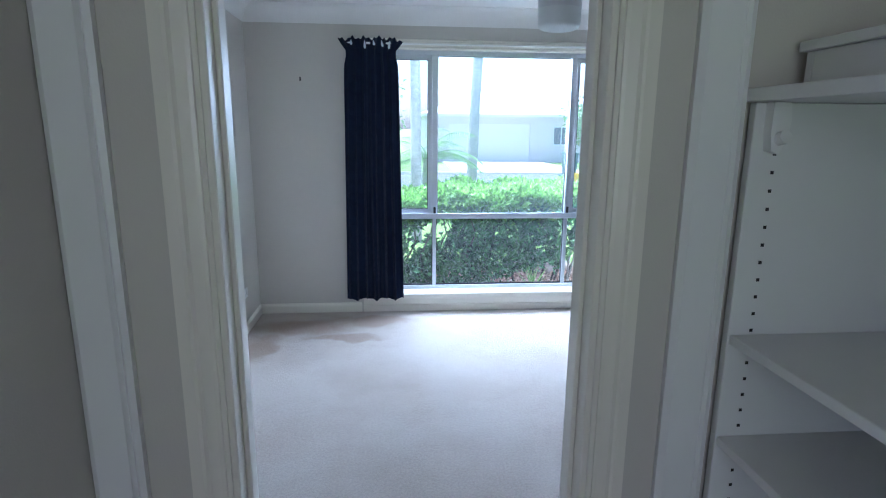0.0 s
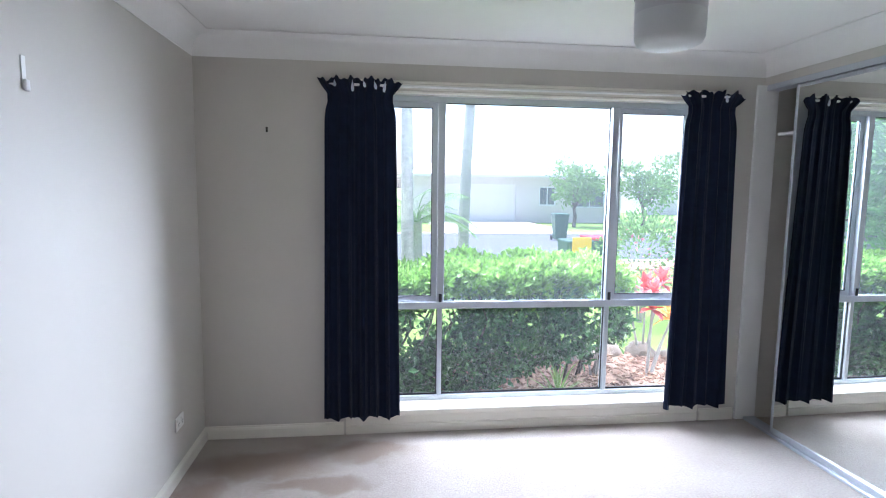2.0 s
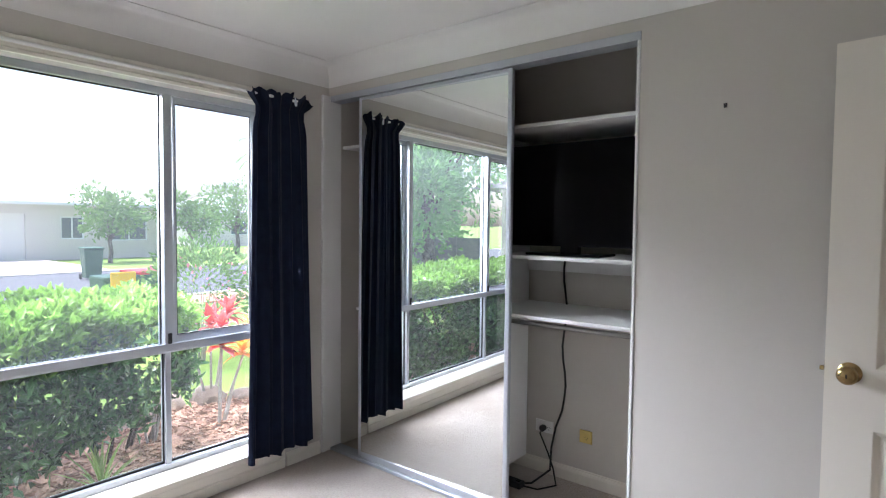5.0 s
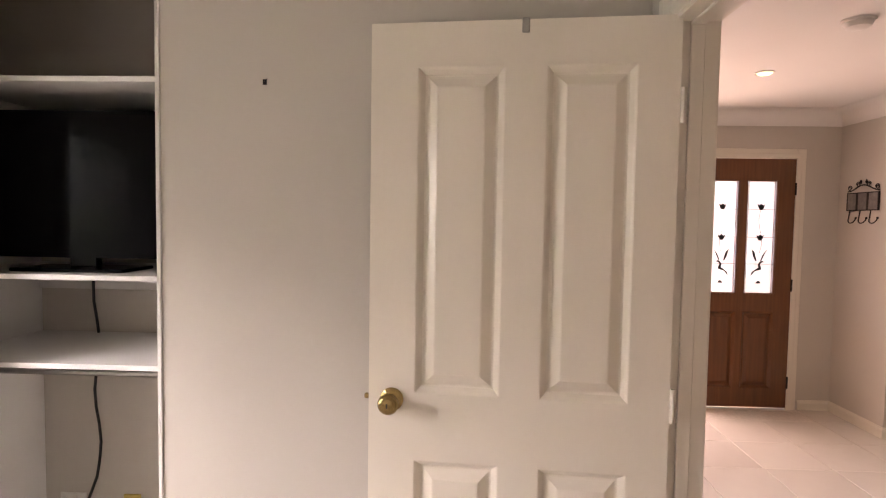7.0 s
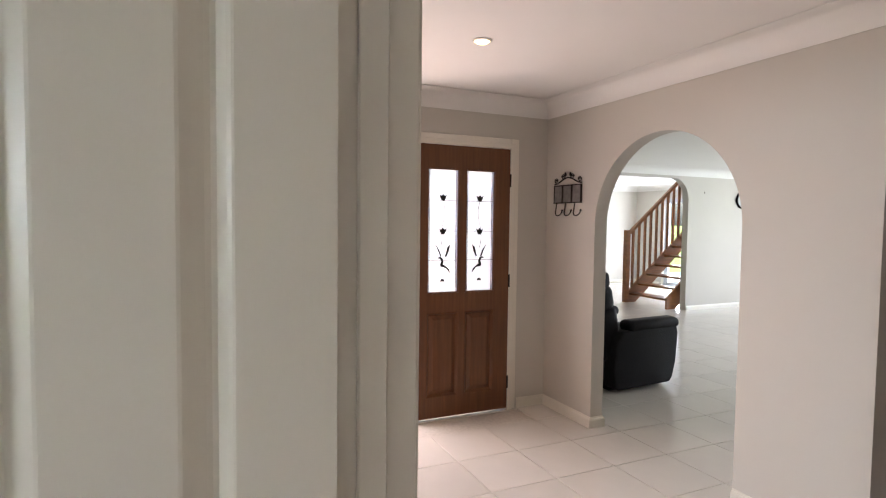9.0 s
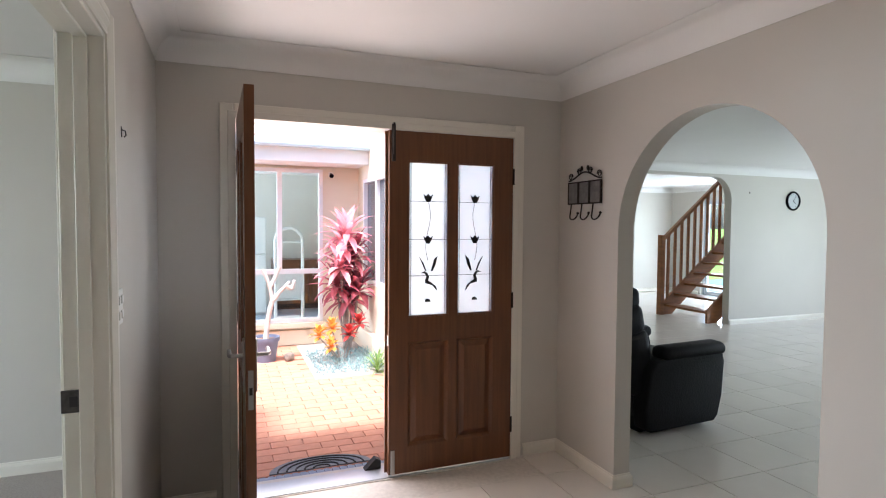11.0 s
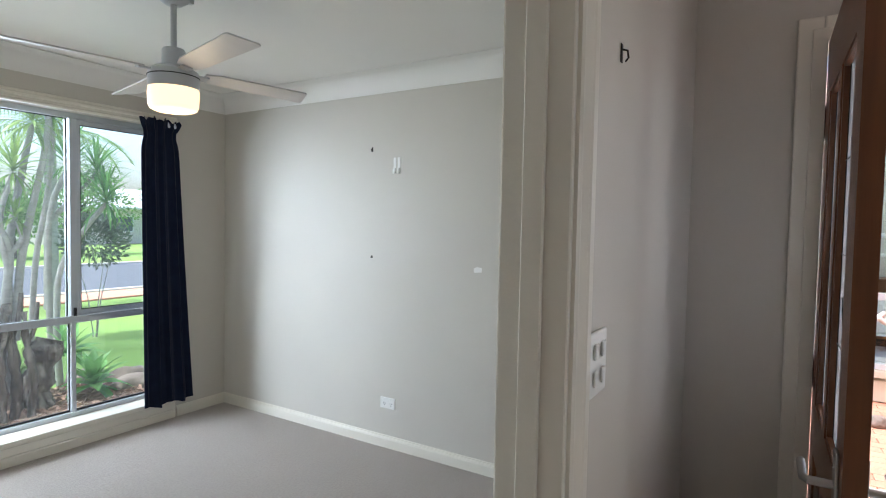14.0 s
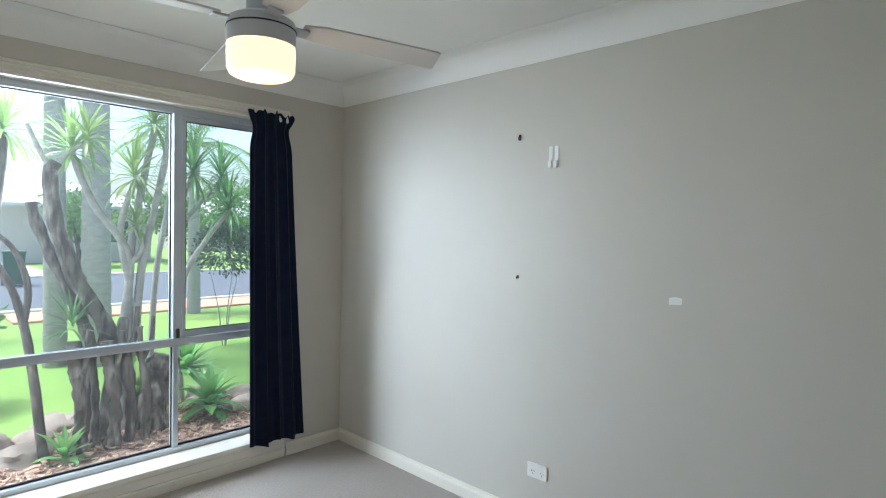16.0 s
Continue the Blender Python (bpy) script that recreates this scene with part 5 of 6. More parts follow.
ground_sheet()
structure("road", box(-80, 80, 16.2, 25.0, -0.60, -0.395), ASPHALT, "grey asphalt residential street", "road")
for y in (16.05, 25.0):
    structure("kerb", box(-80, 80, y, y + 0.15, -0.60, -0.33, 0.03, 2), CONCRETE, "rounded concrete kerb", "kerb")
structure("driveway_path", box(3.4, 9.2, 25.15, 33.2, -0.6, -0.335), CONCRETE, "pale concrete driveway across the street", "driveway")
structure("footpath", box(6.4, 30, 14.6, 15.9, -0.6, -0.36), PAVER, "narrow paved strip beside the street", "path")


def leaf_mesh(name, spots, material, rng, fold=0.25, droop=0.0):
    """Many small folded leaves; each spot: place, direction, length, width."""
    vs, fs = [], []
    for p, d, ln, wd in spots:
        d = d.normalized()
        side = d.cross(Vector((rng.uniform(-1, 1), rng.uniform(-1, 1), rng.uniform(-0.3, 1))))
        if side.length < 1e-3:
            side = d.orthogonal()
        side.normalize()
        up = side.cross(d)
        b = len(vs)
        mid = p + d * ln * 0.5 + up * wd * fold
        vs += [p, mid + side * wd * 0.5, p + d * ln - Vector((0, 0, droop * ln)), mid - side * wd * 0.5, p + d * ln * 0.5]
        fs += [(b, b + 4, b + 2, b + 1), (b, b + 3, b + 2, b + 4)]
    me = bpy.data.meshes.new(name)
    me.from_pydata([tuple(v) for v in vs], [], fs)
    me.materials.append(material)
    return me


def child(name, me, parent, label=""):
    ob = new(name, me)
    ob.parent = parent
    return tagged(ob, label)


def rand_dir(rng, up=0.0):
    v = Vector((rng.gauss(0, 1), rng.gauss(0, 1), rng.gauss(0, 1) + up))
    return v.normalized()


def hedge(x0, x1, y0, y1, z0, z1, n, seed, label):
    """A clipped but shaggy shrub hedge: stems, darker leaves below, top leaves coloured as sunlit."""
    rng = random.Random(seed)
    ob = base("hedge", label, "hedge", at=pose((x0 + x1) / 2, (y0 + y1) / 2, z0))
    O = Vector(((x0 + x1) / 2, (y0 + y1) / 2, z0))
    bm = bmesh.new()
    for k in range(26):
        x, y = rng.uniform(x0 + 0.1, x1 - 0.1), rng.uniform(y0 + 0.15, y1 - 0.15)
        p = Vector((x, y, z0 - 0.02)) - O
        pts = [p]
        for s in range(4):
            p = p + Vector((rng.uniform(-0.13, 0.13), rng.uniform(-0.13, 0.1), (z1 - z0) / 4.6))
            pts.append(p)
        tube(pts, 0.01, 5, radii=[0.014, 0.012, 0.010, 0.007, 0.004], bm=bm)
    part("stems", bm, BARK, ob, "thin brown branching stems")
    low, top = [], []
    while len(low) + len(top) < n:
        x, y = rng.uniform(x0, x1), rng.uniform(y0, y1)
        lump = 0.14 * noise.noise(Vector((x * 1.7, y * 1.7, seed))) + 0.06 * noise.noise(Vector((x * 6, y * 6, seed)))
        zt = z1 + lump
        front = y0 + 0.16 * noise.noise(Vector((x * 2.1, 5.0, seed))) + 0.10
        r = rng.random()
        bare = min(1.0, max(0.0, (x - 1.1) / 1.3)) ** 1.3 * 0.40   # open underneath towards one end
        if r < 0.34:      # top skin
            z = zt - abs(rng.gauss(0, 0.05))
        elif r < 0.84:    # front skin
            y = front + abs(rng.gauss(0, 0.07))
            z = z0 + 0.01 + (zt - z0) * rng.random() ** 1.1
        else:
            z = z0 + 0.1 + (zt - z0) * rng.random()
        if noise.noise(Vector((x * 3.1, z * 3.1, seed + 9))) < -0.24 - 0.3 * (z > zt - 0.2) or z > zt or z < z0 + bare * (1 + 0.5 * noise.noise(Vector((x * 5, y * 5, seed)))):
            continue
        d = rand_dir(rng, 0.6) + Vector((0, -0.5, 0.2))
        s = (Vector((x, y, z)) - O, d, rng.uniform(0.05, 0.10), rng.uniform(0.03, 0.05))
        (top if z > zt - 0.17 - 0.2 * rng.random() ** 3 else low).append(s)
    child("foliage", leaf_mesh("foliage", low, HEDGE, rng), ob, "glossy green leaves coloured darker for shade")
    child("fresh_tips", leaf_mesh("fresh_tips", top, HEDGETOP, rng), ob, "top leaves coloured lighter for sunlight")
    return ob


hedge(-2.6, 2.65, 5.86, 7.15, -0.12, 0.90, 36000, 3, "dense green garden hedge with sunlight coloured into its top")


def strap_leaf(bm, base_p, yaw, pitch, ln, wd, bend, segs=5):
    """One curved strap leaf with a folded midrib."""
    d = Vector((math.cos(yaw), math.sin(yaw), 0))
    side = Vector((-math.sin(yaw), math.cos(yaw), 0))
    p, a, rows = Vector(base_p), pitch, []
    for i in range(segs + 1):
        t = i / segs
        w = wd * (0.55 + 0.9 * t) if t < 0.45 else wd * max(0.03, 1.0 * (1 - ((t - 0.45) / 0.55) ** 1.6))
        upv = Vector((0, 0, 1)) * math.cos(a) - d * math.sin(a)
        rows.append([bm.verts.new(p + side * w / 2 + upv * w * 0.12), bm.verts.new(p), bm.verts.new(p - side * w / 2 + upv * w * 0.12)])
        p = p + (d * math.cos(a) + Vector((0, 0, math.sin(a)))) * (ln / segs)
        a -= bend / segs
    for r0, r1 in zip(rows, rows[1:]):
        bm.faces.new((r0[0], r0[1], r1[1], r1[0]))
        bm.faces.new((r0[1], r0[2], r1[2], r1[1]))


def rosette(n, ln, wd, bend, rng, lo=-20, hi=85, at=(0, 0, 0), bm=None):
    bm = bm or bmesh.new()
    for k in range(n):
        t = (k + rng.random()) / n
        yaw = k * 2.39996 + rng.uniform(-0.2, 0.2)
        pitch = radians(lo + (hi - lo) * t)
        strap_leaf(bm, Vector(at) + Vector((0, 0, 0.06 * t)), yaw, pitch, ln * rng.uniform(0.75, 1.1), wd * rng.uniform(0.8, 1.15), bend * rng.uniform(0.6, 1.3) * (1.1 - 0.5 * t))
    return bm


def limb(points, r0, r1, seed, knob_amt=0.12, sub=6, sides=12):
    """A trunk or limb, smoothed along its points, tapered, with an uneven skin."""
    ps = [Vector(p) for p in points]
    out = []
    for i in range(len(ps) - 1):
        a, b, c, d = ps[max(i - 1, 0)], ps[i], ps[i + 1], ps[min(i + 2, len(ps) - 1)]
        for k in range(sub):
            t = k / sub
            out.append(0.5 * (2 * b + (c - a) * t + (2 * a - 5 * b + 4 * c - d) * t * t + (3 * b - a - 3 * c + d) * t ** 3))
    out.append(ps[-1])
    n = len(out) - 1
    bm = tube(out, r0, sides, radii=[r0 + (r1 - r0) * i / n for i in range(n + 1)])
    for v in bm.verts:
        i = min(range(len(out)), key=lambda q: (out[q] - v.co).length_squared)
        k = 1 + knob_amt * noise.noise(v.co * 9 + Vector((seed, 0, 0))) + knob_amt * 0.6 * noise.noise(v.co * 32 + Vector((0, seed, 0)))
        v.co = out[i] + (v.co - out[i]) * k
    return bm


def dracaena(x, y, z, limbs, seed, label, leaf=DRACAENA, ln=0.36, cane=PALEBARK):
    """Bare grey canes, each ending in a rosette of strap leaves."""
    rng = random.Random(seed)
    ob = base("dracaena_tree", label, "tree", "dracaena trees", at=pose(x, y, z))
    for pts, r0, r1, crown in limbs:
        part("trunk", limb(pts, r0, r1, seed, *((0.12, 6) if r0 < 0.045 else (0.32, 12))), cane if r0 < 0.045 else BARK, ob, smooth=True)
        if crown:
            part("leaf_crown", rosette(int(46 * crown), ln * crown, 0.030, 0.9, rng, -35, 85, pts[-1]), leaf, ob, "spiky rosette of narrow leaves")
    return ob


# the clump of old trunks and canes outside the second bedroom
GZ = -0.16
dracaena(5.70, 6.60, GZ, [
    ([(0.0, 0, -0.05), (0.12, 0.0, 0.45), (0.11, 0.02, 0.78), (-0.10, 0.05, 1.22), (-0.22, 0.05, 1.62), (-0.26, 0.05, 1.98), (-0.23, 0.05, 2.06)], 0.064, 0.050, 0),
    ([(-0.10, 0.05, -0.05), (-0.02, 0.05, 0.55), (-0.06, 0.08, 0.95), (-0.22, 0.10, 1.35), (-0.34, 0.10, 1.66), (-0.36, 0.10, 1.78)], 0.050, 0.036, 0),
    ([(-0.24, 0.05, 1.98), (-0.33, 0.03, 2.14), (-0.40, 0.0, 2.30)], 0.022, 0.014, 0),
    ([(-0.24, 0.05, 2.0), (-0.16, 0.03, 2.13), (-0.05, 0.0, 2.22)], 0.020, 0.014, 0.8),
], 11, "old rough grey trunks cut off at the top", DRACAENA2)
dracaena(5.95, 6.75, GZ, [
    ([(0.0, 0, -0.05), (-0.02, 0, 0.8), (0.02, 0, 1.38), (-0.22, 0, 1.78), (-0.36, 0, 2.14)], 0.036, 0.024, 1.0),
    ([(0.04, 0, -0.05), (0.02, 0.02, 0.8), (0.05, 0.05, 1.45), (0.14, 0.05, 2.0), (0.22, 0.05, 2.42)], 0.036, 0.024, 1.1),
    ([(0.06, 0, 0.6), (0.10, 0, 1.2), (0.18, 0.0, 1.65), (0.30, 0.0, 2.25), (0.34, 0.0, 2.75)], 0.034, 0.022, 1.1),
    ([(0.20, 0.1, -0.05), (0.22, 0.1, 0.7), (0.26, 0.1, 1.3), (0.36, 0.1, 1.9), (0.40, 0.1, 2.5)], 0.027, 0.02, 1.0),
    ([(0.02, 0.0, 1.2), (-0.04, 0.0, 1.6), (0.06, 0.0, 1.98)], 0.028, 0.02, 1.0),
    ([(0.0, 0.0, 1.30), (0.10, -0.03, 1.44), (0.06, -0.03, 1.60)], 0.022, 0.016, 0.55),
], 12, "slender pale dracaena canes with spiky crowns", DRACAENA2)
dracaena(6.60, 7.25, GZ, [
    ([(-0.04, 0, -0.05), (-0.06, 0, 0.7), (-0.02, 0, 1.15), (0.18, 0, 1.5), (0.40, 0, 1.78)], 0.032, 0.022, 1.2),
    ([(-0.02, 0.2, -0.05), (-0.04, 0.2, 1.0), (-0.02, 0.2, 1.7), (0.14, 0.2, 2.12)], 0.034, 0.024, 1.45),
    ([(-0.02, 0.2, 1.6), (0.22, 0.25, 1.85), (0.46, 0.3, 2.10)], 0.026, 0.02, 1.2),
], 13, "leaning dracaena canes with dark spiky crowns")
dracaena(5.15, 6.45, GZ, [
    ([(0.22, 0, -0.05), (0.14, 0, 0.75), (0.06, 0, 1.15), (-0.06, 0, 1.42)], 0.034, 0.020, 0),
    ([(0.10, 0, 0.95), (0.13, 0, 1.2), (0.06, 0, 1.45), (-0.08, 0, 1.6)], 0.024, 0.015, 0),
    ([(0.0, 0.4, -0.05), (-0.05, 0.4, 1.0), (0.05, 0.4, 2.0), (0.06, 0.4, 2.25)], 0.030, 0.022, 1.2),
    ([(0.0, 0.5, 1.0), (-0.2, 0.5, 1.7), (-0.25, 0.5, 2.15)], 0.026, 0.02, 1.1),
], 14, "thin bare branches of a cut-back shrub", DRACAENA2, cane=BARK)
for k, (x, y, r, h) in enumerate(((5.56, 6.42, 0.060, 0.82), (5.66, 6.50, 0.036, 0.92), (5.76, 6.40, 0.055, 0.80), (5.88, 6.46, 0.050, 0.95), (5.97, 6.40, 0.036, 0.88))):
    old = base("cut_back_tree", "rough grey-brown trunk standing in the garden bed", "tree", "cut-back trees", at=pose(x, y, GZ))
    part("trunk", limb([(0, 0, -0.04), (0.02, 0, h * 0.4), (-0.02, 0.02, h * 0.8), (-0.02, 0.04, h)], r * 0.85, r * 0.62, 30 + k, 0.6, 14), BARK, old, smooth=True)
    part("side_shoot", limb([(-0.02, 0.01, h * 0.7), (0.05, 0.02, h * 0.85), (0.07, 0.02, h * 1.08)], r * 0.5, r * 0.35, 60 + k, 0.2), BARK, old, smooth=True)
thing("tree_stump", limb([(0, 0, -0.04), (0.02, 0, 0.2), (0.07, 0, 0.45), (0.12, 0, 0.60)], 0.125, 0.10, 40, 0.45, 10), BARK, "thick cut tree stump with rough bark", "stump", smooth=True, at=pose(6.08, 6.62, GZ))


def clump(name, x, y, z, n, ln, wd, bend, material, seed, label, category, lo=5, hi=85):
    rng = random.Random(seed)
    ob = base(name, label, category, category + "s", at=pose(x, y, z))
    part("leaves", rosette(n, ln, wd, bend, rng, lo, hi), material, ob)
    return ob


clump("agave_plant", 6.52, 6.55, GZ + 0.12, 26, 0.34, 0.105, 0.9, AGAVE, 51, "soft green agave rosette in the bed", "agave", -10)
clump("agave_plant", 6.50, 6.95, GZ + 0.34, 24, 0.34, 0.10, 0.9, AGAVE, 52, "bright green agave beside the stump", "agave", -5)
clump("agave_plant", 6.10, 7.0, GZ + 0.20, 20, 0.34, 0.09, 0.7, DRACAENA2, 53, "yellow-green broad-leaved plant behind old trunks", "agave", 10)
clump("agave_plant", 5.45, 6.30, GZ + 0.05, 14, 0.26, 0.06, 0.8, AGAVE, 54, "small agave at the rock", "agave", 5)
clump("spiky_plant", 5.55, 6.55, GZ + 0.88, 30, 0.30, 0.018, 0.5, DRACAENA, 55, "narrow-leaved tuft growing on the trunk", "tuft", -20)
clump("spiky_plant", 2.04, 5.92, GZ, 26, 0.34, 0.020, 0.9, DRACAENA2, 56, "yellow-green grassy tuft under the hedge", "tuft", 20)


def rock(x, y, z, sx, sy, sz, seed, label="rounded brown garden edging rock"):
    bm = bmesh.new()
    bmesh.ops.create_icosphere(bm, subdivisions=3, radius=1.0)
    for v in bm.verts:
        k = 1 + 0.28 * noise.noise(v.co * 1.6 + Vector((seed, 0, 0))) + 0.1 * noise.noise(v.co * 4 + Vector((0, seed, 0)))
        v.co = Vector((v.co.x * sx * k, v.co.y * sy * k, v.co.z * sz * k))
    thing("rock", bm, ROCK, label, "rock", "garden rocks", smooth=True, at=pose(x, y, z, 0, 0, seed * 37))


for k in range(16):
    rock(1.2 + k * 0.30, 7.02 + 0.12 * math.sin(k * 1.3), -0.13, 0.17, 0.13, 0.11 + 0.03 * math.sin(k * 2.1), k + 1)
for k, (x, y) in enumerate(((5.25, 6.55), (5.55, 7.1), (6.75, 7.15), (7.05, 6.9), (6.9, 6.6), (7.3, 6.4))):
    rock(x, y, -0.13, 0.20, 0.15, 0.12, 40 + k)


def bark_bed(x0, x1, y0, y1, n, seed, label):
    """A garden bed with loose bark chips."""
    rng = random.Random(seed)
    bm = bmesh.new()
    nx, ny = int((x1 - x0) * 8), int((y1 - y0) * 8)
    g = [[bm.verts.new((x0 + (x1 - x0) * i / nx, y0 + (y1 - y0) * j / ny, -0.125 + 0.02 * noise.noise(Vector((i * 0.5, j * 0.5, seed))))) for i in range(nx + 1)] for j in range(ny + 1)]
    for j in range(ny):
        for i in range(nx):
            bm.faces.new((g[j][i], g[j][i + 1], g[j + 1][i + 1], g[j + 1][i]))
    structure("garden_bed", bm, MULCH, label, "garden bed")
    vs, fs = [], []
    for k in range(n):
        p = Vector((rng.uniform(x0, x1), rng.uniform(y0, y1), -0.118 + rng.uniform(0, 0.02)))
        m = Matrix.Translation(p) @ Euler((rng.uniform(-0.5, 0.5), rng.uniform(-0.5, 0.5), rng.uniform(0, 6.3))).to_matrix().to_4x4()
        a, b, c = rng.uniform(0.012, 0.035), rng.uniform(0.006, 0.014), 0.004
        o = len(vs)
        vs += [tuple(m @ Vector((sx * a, sy * b, sz * c))) for sx in (-1, 1) for sy in (-1, 1) for sz in (-1, 1)]
        fs += [tuple(o + i for i in q) for q in ((0, 1, 3, 2), (4, 6, 7, 5), (0, 4, 5, 1), (2, 3, 7, 6), (1, 5, 7, 3))]
    me = bpy.data.meshes.new("bark_chips")
    me.from_pydata(vs, [], fs)
    me.materials.append(MULCH)
    tagged(new("bark_chips", me), "loose brown bark chips on the bed", "mulch", kind="stuff")


bark_bed(-2.8, 7.6, 5.46, 7.1, 9000, 5, "bark-mulched garden bed under the windows")
structure("garden_kerb", box(-3, 7.6, 5.43, 5.58, -0.3, -0.09, 0.01, 1), CONCRETE, "concrete strip along the house wall", "kerb")


def shrub(name, x, y, z, parts, seed, label, stems=6, height=0.8, category="shrub"):
    """Thin stems with leaf tufts; parts: (material, count, leaf length, leaf width, radius, height)."""
    rng = random.Random(seed)
    ob = base(name, label, category, category + "s", at=pose(x, y, z))
    bm = bmesh.new()
    for k in range(stems):
        a = k * 2.4
        tube([(0.02 * math.cos(a), 0.02 * math.sin(a), -0.02), (0.08 * math.cos(a), 0.08 * math.sin(a), height * 0.4), (0.2 * math.cos(a), 0.2 * math.sin(a), height * 0.8)], 0.008, 5, radii=[0.010, 0.008, 0.004], bm=bm)
    part("stems", bm, PALEBARK, ob)
    for material, n, ln, wd, rad, h in parts:
        spots = []
        for k in range(n):
            d = rand_dir(rng, 0.5)
            r = rad * (0.45 + 0.55 * rng.random())
            p = Vector((d.x * r, d.y * r, h + d.z * r * 0.9))
            spots.append((p, d + rand_dir(rng) * 0.5 + Vector((0, 0, 0.2)), ln * rng.uniform(0.6, 1.2), wd * rng.uniform(0.7, 1.2)))
        child("foliage", leaf_mesh("foliage", spots, material, rng), ob)
    return ob


def tufted(name, x, y, z, tufts, material, seed, label, category, ln, wd, second=None):
    """Stems that end in rosettes of broad leaves."""
    rng = random.Random(seed)
    ob = base(name, label, category, category + "s", at=pose(x, y, z))
    for k, (dx, dy, h, s) in enumerate(tufts):
        part("stem", tube([(dx * 0.15, dy * 0.15, -0.02), (dx * 0.5, dy * 0.5, h * 0.5), (dx, dy, h)], 0.012, 6, radii=[0.014, 0.011, 0.008]), PALEBARK, ob)
        part("leaf_tuft", rosette(int(16 * s + 6), ln * s, wd, 0.7, rng, -15, 80, (dx, dy, h)), second if (second and k % 2) else material, ob)
    return ob


tufted("croton_bush", 3.05, 6.42, -0.12, [(0.02, 0, 0.60, 0.75), (0.24, 0.05, 0.50, 0.8), (0.10, 0.12, 0.70, 0.7), (0.40, 0.2, 0.62, 0.8)], REDLEAF, 61, "red and orange croton bush in the bed", "croton bush", 0.22, 0.075, ORANGELEAF)
tufted("croton_bush", 3.3, 7.0, -0.12, [(0.0, 0, 0.65, 1.0), (0.2, 0.05, 0.72, 0.9), (-0.2, 0.1, 0.70, 0.9)], REDLEAF, 62, "dark red croton bush behind the rocks", "croton bush", 0.22, 0.07)
shrub("flowering_shrub", 4.05, 8.6, -0.2, [(TREELEAF, 1500, 0.07, 0.035, 0.62, 0.95), (mat("pink_flower_petal", (0.60, 0.18, 0.25), 0.6, island=0.2), 26, 0.07, 0.06, 0.60, 0.85)], 63, "green shrub with pink flowers", 8, 1.2)
shrub("garden_shrub", 2.55, 6.45, -0.12, [(HEDGE, 260, 0.07, 0.035, 0.28, 0.55)], 64, "sparse open-branched green shrub", 6, 0.7)
shrub("garden_shrub", 4.9, 8.3, -0.2, [(TREELEAF, 1200, 0.08, 0.04, 0.5, 0.8)], 65, "rounded green garden shrub on the lawn", 6, 0.9)
shrub("standard_shrub", 8.05, 9.6, -0.2, [(mat("grey_green_leaf", (0.10, 0.13, 0.09), 0.5, island=0.3), 1500, 0.08, 0.04, 0.42, 1.35)], 66, "grey-green rounded shrub on a stem", 3, 1.3)


def palm(x, y, z, h, r, seed, label, fronds=14, ln=1.9, lean=(0, 0)):
    rng = random.Random(seed)
    ob = base("palm_tree", label, "palm tree", "palms", at=pose(x, y, z))
    n = 40
    pts = [(lean[0] * (i / n) ** 2, lean[1] * (i / n) ** 2, -0.05 + h * i / n) for i in range(n + 1)]
    part("trunk", tube(pts, r, 14, radii=[r * (1.15 - 0.35 * i / n) * (1.0 + 0.05 * (i % 2)) for i in range(n + 1)]), PALEBARK, ob, "pale ringed trunk", smooth=True)
    for k in range(fronds):
        yaw, pitch = k * 2.4 + rng.uniform(-0.2, 0.2), radians(rng.uniform(5, 75))
        d, p, a = Vector((math.cos(yaw), math.sin(yaw), 0)), Vector(pts[-1]), pitch
        side = Vector((-math.sin(yaw), math.cos(yaw), 0))
        bm, spine = bmesh.new(), []
        for i in range(13):
            spine.append(p.copy())
            p = p + (d * math.cos(a) + Vector((0, 0, math.sin(a)))) * ln / 12
            a -= 0.13
        tube(spine, 0.012, 4, radii=[0.014 * (1 - i / 14) for i in range(13)], bm=bm)
        for i in range(1, 12):
            for q in range(2):
                c = spine[i] + (spine[i + 1] - spine[i]) * q * 0.5
                for s in (-1, 1):
                    l2 = 0.42 * math.sin(math.pi * (i + 1) / 14) + 0.1
                    tip = c + side * s * l2 * 0.8 + d * l2 * 0.45 - Vector((0, 0, l2 * 0.35))
                    w = d * 0.018
                    bm.faces.new((bm.verts.new(c - w), bm.verts.new(c + w), bm.verts.new(tip)))
        part("frond", bm, TREELEAF, ob)
    return ob


palm(0.98, 9.0, -0.25, 5.2, 0.075, 71, "slender palm with a pale ringed trunk", lean=(-0.05, 0))
palm(2.55, 14.3, -0.38, 7.5, 0.115, 72, "tall palm on the street verge", lean=(0.45, 0))
palm(6.44, 9.5, -0.28, 6.0, 0.14, 73, "tall grey palm trunk on the lawn")
palm(6.08, 9.75, -0.28, 6.5, 0.105, 74, "tall palm with a smooth grey trunk")
palm(1.35, 12.5, -0.35, 1.3, 0.12, 75, "young palm with spreading fronds", 16, 1.3)
palm(9.4, 14.0, -0.36, 3.6, 0.12, 76, "dark young palm near the street", 18, 1.7)


